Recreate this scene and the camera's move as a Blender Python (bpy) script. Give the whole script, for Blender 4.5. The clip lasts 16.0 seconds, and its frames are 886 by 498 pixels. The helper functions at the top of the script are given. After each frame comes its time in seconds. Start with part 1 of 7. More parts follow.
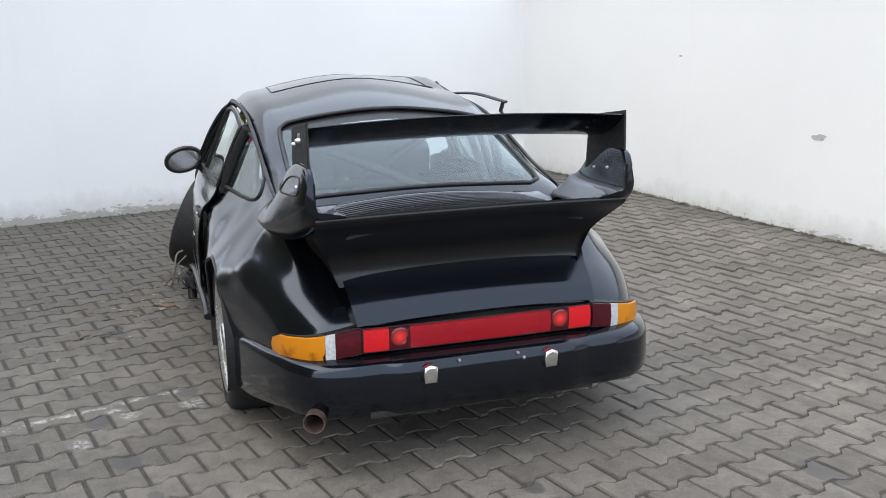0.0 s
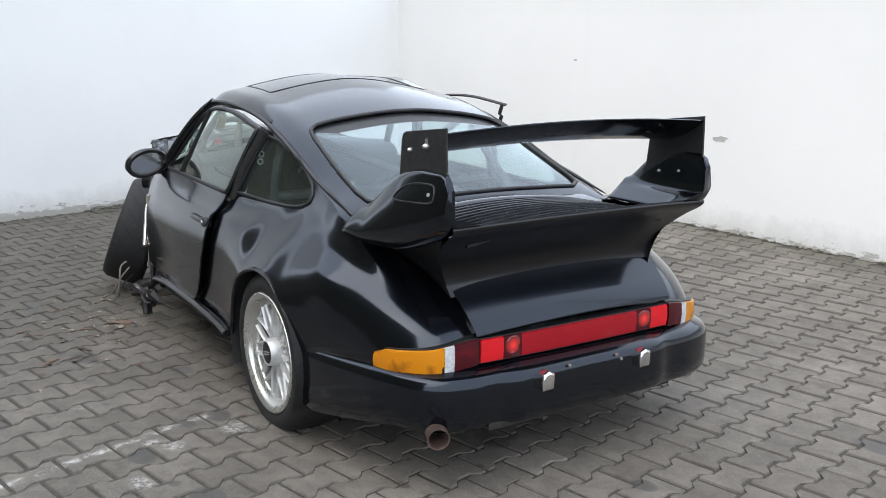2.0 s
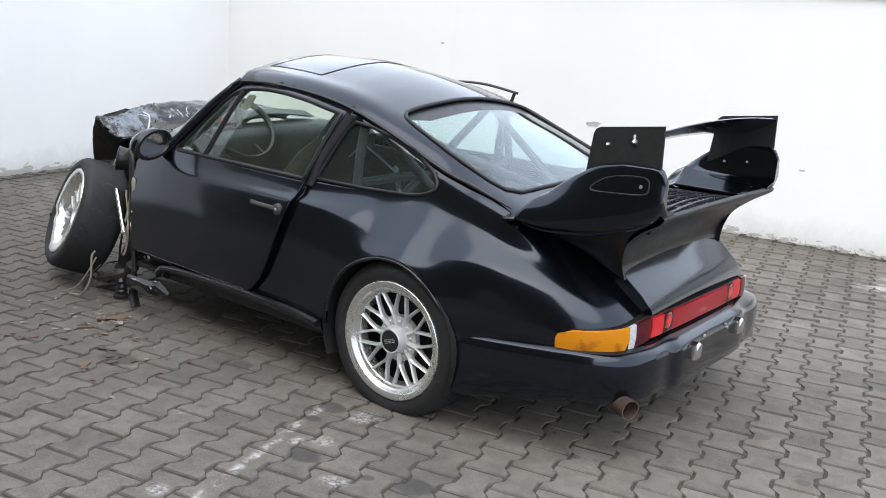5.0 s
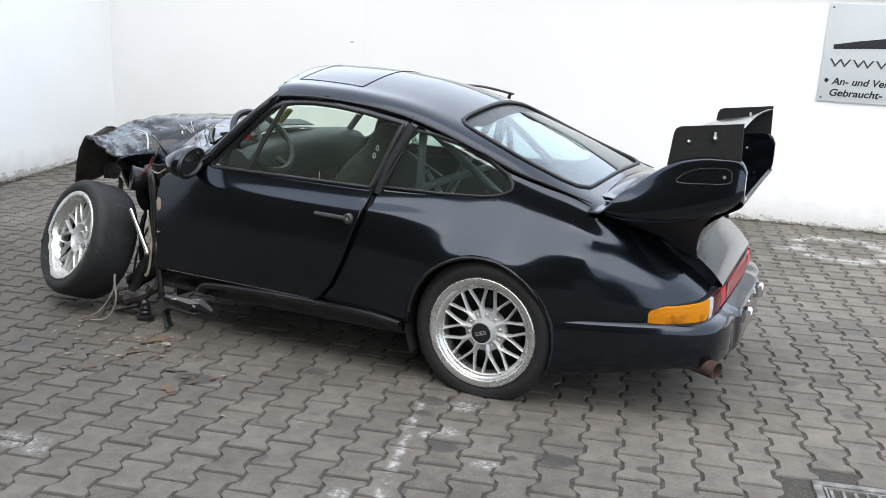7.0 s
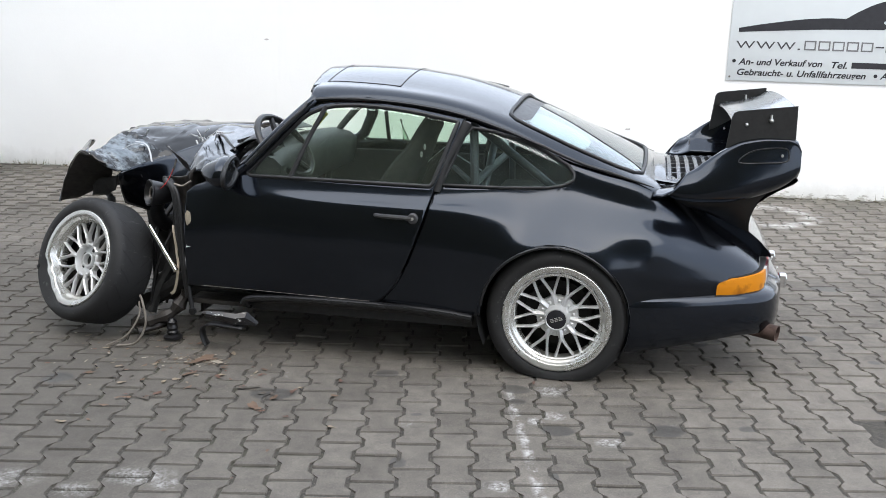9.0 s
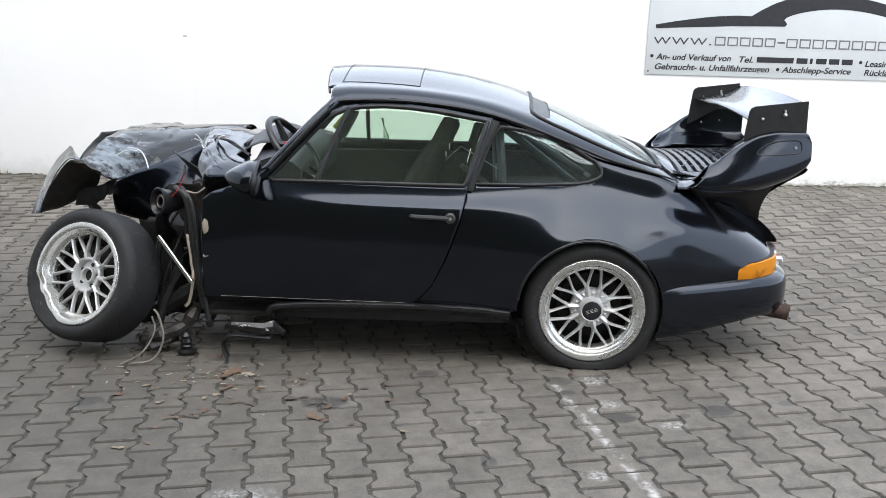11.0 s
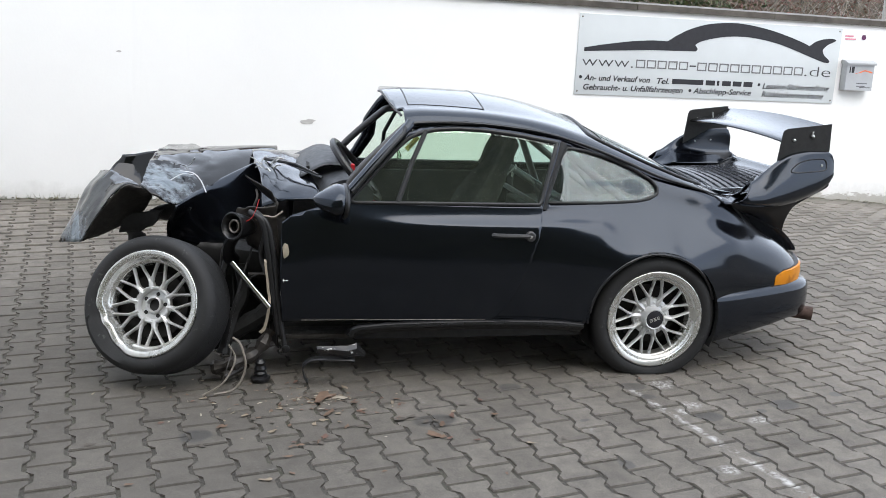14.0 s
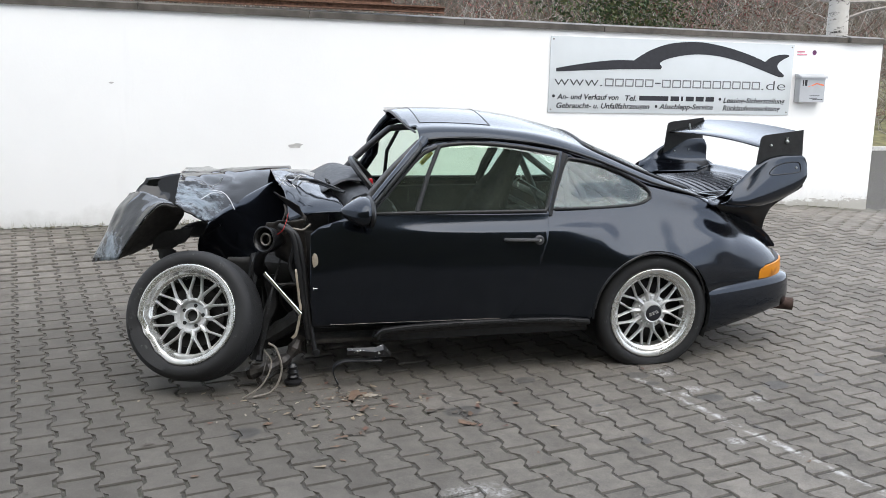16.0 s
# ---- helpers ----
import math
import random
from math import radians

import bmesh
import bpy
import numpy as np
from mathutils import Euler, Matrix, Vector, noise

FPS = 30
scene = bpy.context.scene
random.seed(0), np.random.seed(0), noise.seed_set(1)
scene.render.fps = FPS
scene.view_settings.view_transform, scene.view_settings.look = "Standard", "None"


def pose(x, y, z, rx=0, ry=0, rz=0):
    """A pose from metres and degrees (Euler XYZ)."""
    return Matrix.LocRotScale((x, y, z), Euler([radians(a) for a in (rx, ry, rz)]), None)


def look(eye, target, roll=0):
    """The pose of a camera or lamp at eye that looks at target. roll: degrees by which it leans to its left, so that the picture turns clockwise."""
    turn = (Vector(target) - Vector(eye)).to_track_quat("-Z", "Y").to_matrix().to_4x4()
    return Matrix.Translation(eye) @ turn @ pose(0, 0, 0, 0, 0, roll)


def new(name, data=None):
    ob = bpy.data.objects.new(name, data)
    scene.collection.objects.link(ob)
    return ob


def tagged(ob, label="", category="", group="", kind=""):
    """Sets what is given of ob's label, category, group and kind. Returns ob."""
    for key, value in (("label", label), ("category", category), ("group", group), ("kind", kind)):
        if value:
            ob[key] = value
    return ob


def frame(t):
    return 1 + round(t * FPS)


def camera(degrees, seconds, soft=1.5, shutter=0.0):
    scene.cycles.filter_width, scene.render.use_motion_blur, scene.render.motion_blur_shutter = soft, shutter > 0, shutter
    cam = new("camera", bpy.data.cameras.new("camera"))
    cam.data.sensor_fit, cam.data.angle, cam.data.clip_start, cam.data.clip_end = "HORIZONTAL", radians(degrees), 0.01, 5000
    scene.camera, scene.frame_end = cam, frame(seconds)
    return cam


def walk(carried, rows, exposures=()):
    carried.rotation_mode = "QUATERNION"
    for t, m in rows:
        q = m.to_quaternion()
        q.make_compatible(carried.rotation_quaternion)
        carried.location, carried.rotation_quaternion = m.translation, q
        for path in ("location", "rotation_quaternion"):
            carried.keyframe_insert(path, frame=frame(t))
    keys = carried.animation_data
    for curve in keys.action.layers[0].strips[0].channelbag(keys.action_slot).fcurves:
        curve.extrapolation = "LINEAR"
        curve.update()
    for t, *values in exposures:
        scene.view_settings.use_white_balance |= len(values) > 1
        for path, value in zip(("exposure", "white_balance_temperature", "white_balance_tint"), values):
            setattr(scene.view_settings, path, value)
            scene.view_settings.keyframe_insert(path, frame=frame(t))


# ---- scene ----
cam = camera(52.2, 16.0, 0.75)
PATH = [
    (0, (-3.727, 1.12, 1.437), (-1.883, 0.477, 1.006), -0.9),
    (0.5, (-3.61, 1.304, 1.445), (-1.789, 0.612, 0.997), 0.5),
    (1, (-3.495, 1.639, 1.441), (-1.738, 0.789, 1.007), -0.8),
    (1.5, (-3.384, 1.857, 1.46), (-1.674, 0.916, 1.022), 0.0),
    (2, (-3.191, 2.069, 1.458), (-1.557, 1.002, 1.021), 0.6),
    (2.5, (-3.05, 2.28, 1.458), (-1.47, 1.131, 1.028), 1.9),
    (3, (-2.901, 2.586, 1.48), (-1.426, 1.317, 1.018), 0.5),
    (3.5, (-2.741, 2.75, 1.47), (-1.326, 1.419, 0.993), 1.9),
    (4, (-2.515, 2.937, 1.473), (-1.181, 1.53, 0.983), 2.0),
    (4.2, (-2.447, 3.022, 1.475), (-1.141, 1.589, 0.984), 3.0),
    (6.3, (-1.627, 3.976, 1.517), (-0.709, 2.263, 1.047), 1.3),
    (6.5, (-1.546, 4.065, 1.528), (-0.658, 2.339, 1.049), 1.5),
    (7, (-1.333, 4.178, 1.532), (-0.532, 2.408, 1.054), 2.4),
    (7.5, (-1.063, 4.22, 1.524), (-0.363, 2.411, 1.038), 0.5),
    (8, (-0.825, 4.341, 1.53), (-0.194, 2.507, 1.043), 1.7),
    (8.5, (-0.574, 4.529, 1.543), (-0.054, 2.66, 1.058), 0.3),
    (9, (-0.329, 4.59, 1.545), (0.093, 2.698, 1.055), 0.8),
    (9.2, (-0.21, 4.604, 1.543), (0.172, 2.703, 1.053), 1.1),
    (11.3, (0.649, 4.728, 1.569), (0.699, 2.792, 1.069), 1.3),
    (11.5, (0.736, 4.721, 1.573), (0.794, 2.783, 1.081), 2.2),
    (12, (0.968, 4.756, 1.604), (0.979, 2.81, 1.14), 2.1),
    (12.5, (1.191, 4.86, 1.595), (1.061, 2.914, 1.148), 1.4),
    (13, (1.352, 4.844, 1.593), (1.136, 2.906, 1.149), 1.6),
    (13.5, (1.537, 4.774, 1.592), (1.259, 2.847, 1.132), 0.8),
    (14, (1.741, 4.768, 1.588), (1.411, 2.85, 1.127), 2.1),
    (14.5, (1.979, 4.818, 1.597), (1.57, 2.915, 1.137), -0.1),
    (15, (2.084, 4.877, 1.598), (1.614, 2.988, 1.137), 0.5),
    (15.5, (2.1, 4.956, 1.589), (1.655, 3.057, 1.147), 0.4),
    (16, (2.099, 5.052, 1.564), (1.67, 3.141, 1.159), 0.7),
]
walk(cam, [(t, look(eye, target, roll)) for t, eye, target, roll in PATH], exposures=[(0.0, -0.10), (2.5, -0.04), (4.0, 0.02), (6.5, 0.07), (9.0, 0.13), (11.5, 0.18), (13.0, 0.10), (16.0, 0.08)])

# ---- light ----
SUN_ELEV, SUN_AZ = 56.0, 102.0
world = bpy.data.worlds.new("sky_world")
scene.world = world
world.use_nodes = True
wn, wl = world.node_tree.nodes, world.node_tree.links
wn.clear()
sky = wn.new("ShaderNodeTexSky")
sky.sky_type, sky.sun_disc = "NISHITA", False
sky.sun_elevation, sky.sun_rotation = radians(SUN_ELEV), radians(90 - SUN_AZ)
sky.dust_density, sky.ozone_density = 4.0, 1.0
cloud = wn.new("ShaderNodeMixRGB")
cloud.inputs["Fac"].default_value = 0.8
cloud.inputs["Color2"].default_value = (7.35, 8.05, 9.2, 1)
backg = wn.new("ShaderNodeBackground")
backg.inputs["Strength"].default_value = 0.275
wout = wn.new("ShaderNodeOutputWorld")
wl.new(sky.outputs[0], cloud.inputs["Color1"])
wl.new(cloud.outputs[0], backg.inputs["Color"])
wl.new(backg.outputs[0], wout.inputs["Surface"])
sun_data = bpy.data.lights.new("sun", "SUN")
sun_data.energy, sun_data.angle, sun_data.color = 2.2, radians(70), (1.0, 0.95, 0.865)
sun = new("sun", sun_data)
sd = Vector((math.cos(radians(SUN_ELEV)) * math.cos(radians(SUN_AZ)), math.cos(radians(SUN_ELEV)) * math.sin(radians(SUN_AZ)), math.sin(radians(SUN_ELEV))))
sun.matrix_world = look(sd * 30, (0, 0, 0))


# ---- materials ----
class Nodes:
    """A short way to write a node material."""

    def __init__(self, name):
        self.m = bpy.data.materials.new(name)
        self.m.use_nodes = True
        self.t = self.m.node_tree
        self.bsdf = self.t.nodes["Principled BSDF"]
        self.outp = self.t.nodes["Material Output"]
        self.geo = None

    def n(self, kind, **inputs):
        nd = self.t.nodes.new("ShaderNode" + kind)
        for k, v in inputs.items():
            self.set(nd.inputs[k.replace("_", " ")], v)
        return nd

    def set(self, socket, v):
        if isinstance(v, bpy.types.NodeSocket):
            self.t.links.new(v, socket)
        else:
            socket.default_value = v

    def world(self):
        if not self.geo:
            self.geo = self.t.nodes.new("ShaderNodeNewGeometry").outputs["Position"]
        return self.geo

    def local(self):
        return self.t.nodes.new("ShaderNodeTexCoord").outputs["Object"]

    def noise(self, scale, detail=4, rough=0.6, vec=None, stretch=None):
        v = vec or self.world()
        if stretch:
            mp = self.n("Mapping", Vector=v)
            mp.inputs["Scale"].default_value = stretch
            v = mp.outputs[0]
        nd = self.n("TexNoise", Vector=v, Scale=scale, Detail=detail, Roughness=rough)
        return nd.outputs["Fac"]

    def ramp(self, fac, a, b, ca=(0, 0, 0, 1), cb=(1, 1, 1, 1)):
        r = self.t.nodes.new("ShaderNodeValToRGB")
        r.color_ramp.elements[0].position, r.color_ramp.elements[1].position = a, b
        r.color_ramp.elements[0].color, r.color_ramp.elements[1].color = ca, cb
        self.t.links.new(fac, r.inputs[0])
        return r.outputs[0]

    def mix(self, fac, a, b, blend="MIX"):
        nd = self.t.nodes.new("ShaderNodeMixRGB")
        nd.blend_type = blend
        for s, v in (("Fac", fac), ("Color1", a), ("Color2", b)):
            self.set(nd.inputs[s], v)
        return nd.outputs[0]

    def math(self, op, a, b=0.0, c=0.0):
        nd = self.t.nodes.new("ShaderNodeMath")
        nd.operation = op
        for i, v in enumerate((a, b, c)):
            self.set(nd.inputs[i], v)
        return nd.outputs[0]

    def bump(self, height, strength=0.3, distance=0.01):
        nd = self.n("Bump", Height=height, Strength=strength, Distance=distance)
        self.t.links.new(nd.outputs[0], self.bsdf.inputs["Normal"])
        return nd

    def put(self, **kw):
        for k, v in kw.items():
            self.set(self.bsdf.inputs[k.replace("_", " ")], v)
        return self.m


def rgb(r, g, b):
    return (r, g, b, 1)


def simple(name, col, rough=0.5, metal=0.0, vary=0.25, scale=18.0, bump=0.0, coat=0.0):
    k = Nodes(name)
    lo = tuple(c * (1 - vary) for c in col) + (1,)
    hi = tuple(min(1, c * (1 + vary)) for c in col) + (1,)
    f = k.noise(scale, vec=k.local())
    k.put(Base_Color=k.ramp(f, 0.3, 0.7, lo, hi), Metallic=metal, Coat_Weight=coat, Coat_Roughness=0.05)
    k.put(Roughness=k.ramp(k.noise(scale * 2.3, vec=k.local()), 0.25, 0.75, rgb(*[max(0.02, rough * 0.8)] * 3), rgb(*[min(1, rough * 1.2)] * 3)))
    if bump:
        k.bump(k.noise(scale * 5, vec=k.local()), bump, 0.004)
    return k.m


def paint_material():
    k = Nodes("black_paint")
    dust = k.ramp(k.noise(2.3, 6, 0.7), 0.45, 0.8)
    fine = k.ramp(k.noise(60, 3), 0.5, 0.75)
    col = k.mix(k.math("MULTIPLY", dust, 0.3), rgb(0.0022, 0.0025, 0.0036), rgb(0.0080, 0.0084, 0.0096))
    k.put(Base_Color=col, Roughness=0.2, Coat_Weight=0.8, Coat_IOR=1.45, IOR=1.5, Specular_IOR_Level=0.26, Specular_Tint=rgb(0.42, 0.64, 1.0))
    k.put(Coat_Roughness=k.math("MULTIPLY_ADD", k.math("MULTIPLY", dust, fine), 0.12, 0.10))
    return k.m


def wreck_paint_material():
    """Black paint scraped down to pale primer and bare metal where the panel is folded."""
    k = Nodes("scraped_black_paint")
    pos = k.local()
    d = k.n("VectorMath", Vector=pos)
    d.operation = "DISTANCE"
    d.inputs[1].default_value = (2.33, 0.40, 0.87)
    near = k.math("SUBTRACT", 0.25, d.outputs["Value"])
    d2 = k.n("VectorMath", Vector=pos)
    d2.operation = "DISTANCE"
    d2.inputs[1].default_value = (2.77, 0.29, 0.58)
    near2 = k.math("SUBTRACT", 0.25, d2.outputs["Value"])
    patch = k.math("MAXIMUM", near, near2)
    f = k.math("ADD", k.math("MULTIPLY", patch, 1.5), k.math("MULTIPLY", k.noise(9, 8, 0.72, pos, (1.0, 1.6, 1.6)), 1.0))
    mask = k.ramp(f, 0.66, 0.80)
    crack = k.n("TexVoronoi", Vector=pos, Scale=13.0)
    crack.feature = "DISTANCE_TO_EDGE"
    crease = k.ramp(crack.outputs["Distance"], 0.015, 0.06)
    scratch = k.ramp(k.noise(7, 6, 0.8, pos, (0.6, 5, 5)), 0.63, 0.67)
    col = k.mix(mask, rgb(0.0015, 0.0017, 0.0025), k.ramp(k.noise(13, 6, 0.65, pos, (1.0, 2.2, 1.0)), 0.3, 0.7, rgb(0.07, 0.09, 0.11), rgb(0.30, 0.34, 0.37)))
    col = k.mix(k.math("MULTIPLY", k.math("MULTIPLY", scratch, 0.8), k.ramp(patch, 0.0, 0.12)), col, rgb(0.52, 0.55, 0.58))
    k.put(Base_Color=col, Roughness=k.math("MULTIPLY_ADD", mask, 0.22, 0.28), Coat_Weight=k.math("SUBTRACT", 1.0, mask), Coat_Roughness=0.06, Metallic=k.math("MULTIPLY", mask, 0.25), Specular_IOR_Level=k.math("MULTIPLY", mask, 0.5))
    k.bump(k.math("ADD", k.noise(16, 4, 0.6, pos), k.math("MULTIPLY", k.math("MULTIPLY", crease, mask), 0.8)), 0.25, 0.012)
    return k.m


def glass_material(name, tint):
    k = Nodes(name)
    film = k.ramp(k.noise(3, 5, 0.7, k.local()), 0.4, 0.8, rgb(0.0, 0.0, 0.0), rgb(0.05, 0.05, 0.05))
    k.put(Base_Color=rgb(*tint), Roughness=k.math("MULTIPLY", film, 0.3), IOR=1.5, Transmission_Weight=k.math("MULTIPLY_ADD", film, -0.2, 0.996))
    return k.m


def lens_material(name, col, dark):
    k = Nodes(name)
    f = k.noise(16, 3, 0.5, k.local())
    k.put(Base_Color=k.mix(k.ramp(f, 0.55, 0.75), rgb(*col), rgb(*dark)), Roughness=0.3, Specular_IOR_Level=0.2, Coat_Weight=0.25, Coat_Roughness=0.06)
    w = k.n("TexWave", Vector=k.local(), Scale=60.0, Distortion=0.0)
    w.bands_direction = "Z"
    k.bump(w.outputs["Fac"], 0.12, 0.002)
    return k.m


def fog_material():
    """Red fog lens; the bright spot over its bulb is a painted radial gradient."""
    k = Nodes("fog_lens")
    sp = k.n("SeparateXYZ", Vector=k.local())
    dy = k.math("SUBTRACT", k.math("ABSOLUTE", sp.outputs[1]), 0.298)
    dz = k.math("SUBTRACT", sp.outputs[2], 0.488)
    r = k.math("SQRT", k.math("ADD", k.math("MULTIPLY", dy, dy), k.math("MULTIPLY", dz, dz)))
    k.put(Base_Color=k.ramp(r, 0.004, 0.032, rgb(0.85, 0.035, 0.03), rgb(0.09, 0.005, 0.009)), Roughness=0.2, Coat_Weight=0.6, Coat_Roughness=0.08)
    return k.m


STAINS = [  # x, y, radius, stretch
    (0.147, 0.955, 0.050, 1.35), (0.122, 1.083, 0.034, 1.1), (-0.065, 1.320, 0.050, 1.5), (-0.478, 1.218, 0.056, 1.45),
    (1.145, 1.265, 0.066, 1.7), (0.503, 1.312, 0.016, 1.5), (0.464, 1.723, 0.045, 0.7), (-0.095, 1.690, 0.036, 0.6),
    (-0.332, 1.276, 0.026, 1.0), (-0.799, 1.123, 0.026, 1.5), (-1.192, -0.07, 0.042, 1.2), (-1.445, 0.212, 0.024, 1.2),
    (-0.745, 0.630, 0.022, 1.7), (-0.526, 0.133, 0.020, 1.0), (-0.634, -0.011, 0.026, 1.0), (-0.632, 0.092, 0.026, 1.3),
    (-0.773, 0.326, 0.016, 1.0), (0.740, 0.920, 0.046, 1.3), (2.125, 1.337, 0.060, 1.2), (-1.45, -1.05, 0.07, 1.6), (-0.62, 0.16, 0.05, 1.8),
]
LIME = [  # x, y, radius, stretch
    (-0.005, 0.942, 0.075, 1.3), (-0.036, 1.195, 0.050, 1.2), (0.515, 1.40, 0.050, 0.6), (0.092, 1.814, 0.050, 1.3), (-0.271, 1.377, 0.055, 1.2),
    (1.299, 2.042, 0.085, 1.7), (1.471, 2.193, 0.070, 1.2), (1.722, 2.161, 0.085, 1.5), (1.181, 2.065, 0.06, 1.2), (0.03, 1.26, 0.05, 0.7),
]


def spots(k, where, places, inner, outer):
    """Mask of rounded patches at the places given."""
    total = None
    for x, y, rad, st in places:
        mp = k.n("Mapping", Vector=where)
        mp.vector_type = "TEXTURE"
        mp.inputs["Location"].default_value = (x, y, 0)
        mp.inputs["Rotation"].default_value = (0, 0, radians(12))
        mp.inputs["Scale"].default_value = (rad * st, rad, 100)
        ln = k.n("VectorMath", Vector=mp.outputs[0])
        ln.operation = "LENGTH"
        s = k.math("SUBTRACT", 1.0, k.ramp(ln.outputs["Value"], inner, outer))
        total = s if total is None else k.math("MAXIMUM", total, s)
    return total


def concrete_paver_material(name="paver_concrete"):
    k = Nodes(name)
    pos = k.world()
    rnd = k.t.nodes.new("ShaderNodeObjectInfo").outputs["Random"]
    isl = k.t.nodes.new("ShaderNodeNewGeometry").outputs["Random Per Island"]
    r = k.math("FRACT", k.math("ADD", rnd, isl))
    base = k.ramp(r, 0.0, 1.0, rgb(0.140, 0.128, 0.115), rgb(0.196, 0.181, 0.164))
    big = k.ramp(k.noise(0.7, 5, 0.6), 0.3, 0.7, rgb(0.70, 0.685, 0.66), rgb(1.13, 1.11, 1.08))
    col = k.mix(1.0, base, big, "MULTIPLY")
    mid = k.ramp(k.noise(9, 6, 0.7), 0.34, 0.66, rgb(0.72, 0.715, 0.71), rgb(1.15, 1.14, 1.12))
    col = k.mix(1.0, col, mid, "MULTIPLY")
    grain = k.ramp(k.noise(190, 3, 0.7), 0.25, 0.75, rgb(0.60, 0.60, 0.60), rgb(1.32, 1.32, 1.30))
    col = k.mix(1.0, col, grain, "MULTIPLY")
    # pale lime scuffs and a worn painted line
    scuff = k.math("MULTIPLY", k.ramp(k.noise(3.1, 7, 0.75), 0.60, 0.70), k.ramp(k.noise(38, 5, 0.8), 0.52, 0.62))
    sx = k.n("SeparateXYZ", Vector=pos)
    wob = k.math("MULTIPLY_ADD", k.noise(14, 4), 0.05, -0.025)
    along = k.math("ADD", k.math("MULTIPLY_ADD", sx.outputs[1], 0.285, k.math("SUBTRACT", sx.outputs[0], 0.462)), wob)
    line = k.math("SUBTRACT", 1.0, k.ramp(k.math("ABSOLUTE", along), 0.008, 0.028))
    span = k.math("MULTIPLY", k.ramp(sx.outputs[1], 0.90, 0.95), k.math("LESS_THAN", sx.outputs[1], 3.4))
    line = k.math("MULTIPLY", k.math("MULTIPLY", line, span), k.ramp(k.noise(7, 6, 0.75), 0.47, 0.60))
    ring = k.n("VectorMath", Vector=pos)
    ring.operation = "DISTANCE"
    ring.inputs[1].default_value = (-1.32, -3.05, 0)
    rr = k.math("ABSOLUTE", k.math("SUBTRACT", k.math("MULTIPLY_ADD", k.noise(3, 4), 0.3, k.math("SUBTRACT", ring.outputs["Value"], 0.15)), 0.35))
    ringf = k.math("MULTIPLY", k.math("SUBTRACT", 1.0, k.ramp(rr, 0.03, 0.12)), k.ramp(k.noise(8, 5, 0.7), 0.42, 0.6))
    fleck = k.math("MULTIPLY", k.ramp(k.noise(11, 6, 0.75), 0.42, 0.56), k.ramp(k.noise(60, 4, 0.75), 0.40, 0.58))
    limef = k.math("MULTIPLY", spots(k, pos, LIME, 0.35, 1.25), fleck)
    white = k.math("MINIMUM", k.math("ADD", k.math("MULTIPLY", limef, 0.75), k.math("ADD", k.math("ADD", k.math("MULTIPLY", scuff, 0.35), k.math("MULTIPLY", line, 0.8)), k.math("MULTIPLY", ringf, 0.7))), 0.9)
    col = k.mix(white, col, rgb(0.55, 0.54, 0.52))
    # fine pale specks of quartz
    speck = k.ramp(k.noise(330, 2, 0.5), 0.66, 0.72)
    col = k.mix(k.math("MULTIPLY", speck, 0.35), col, rgb(0.50, 0.48, 0.45))
    # broad darker brown zone around the wreck's front, broken up by noise
    gd = k.n("VectorMath", Vector=pos)
    gd.operation = "DISTANCE"
    gd.inputs[1].default_value = (3.4, 0.9, 0)
    gf = k.math("MULTIPLY", k.math("SUBTRACT", 1.0, k.ramp(k.math("MULTIPLY", gd.outputs["Value"], 0.25), 0.18, 0.85)), k.ramp(k.noise(1.1, 6, 0.7), 0.25, 0.7, rgb(0.45, 0.45, 0.45)))
    col = k.mix(k.math("MULTIPLY", gf, 0.80), col, rgb(0.062, 0.055, 0.046))
    # oil and wet spots
    nz = k.n("TexNoise", Vector=pos, Scale=7.0, Detail=4.0)
    off = k.n("VectorMath", Vector=nz.outputs["Color"])
    off.operation = "MULTIPLY_ADD"
    off.inputs[1].default_value = (0.05, 0.05, 0)
    off.inputs[2].default_value = (-0.025, -0.025, 0)
    moved = k.n("VectorMath", Vector=pos)
    moved.operation = "ADD"
    k.set(moved.inputs[1], off.outputs[0])
    total = spots(k, moved.outputs[0], STAINS, 0.82, 1.05)
    col = k.mix(k.math("MULTIPLY", total, 0.62), col, rgb(0.035, 0.034, 0.033))
    # damp moss film creeping out from the wall feet
    dy = k.math("SUBTRACT", sx.outputs[1], k.math("MULTIPLY_ADD", sx.outputs[0], 0.075, -3.765))
    dx = k.math("SUBTRACT", k.math("MULTIPLY_ADD", sx.outputs[1], -0.235, 5.26), sx.outputs[0])
    film = k.math("SUBTRACT", k.math("MULTIPLY_ADD", k.noise(1.6, 5, 0.65), 1.6, -0.35), k.math("MINIMUM", dy, dx))
    col = k.mix(k.math("MULTIPLY", k.ramp(film, -0.3, 0.45), 0.5), col, rgb(0.060, 0.060, 0.042))
    k.put(Base_Color=col, Roughness=k.math("MULTIPLY_ADD", total, -0.25, 0.86))
    k.bump(k.math("ADD", k.noise(170, 3, 0.7), k.math("MULTIPLY", k.noise(25, 4), 1.5)), 0.35, 0.003)
    return k.m


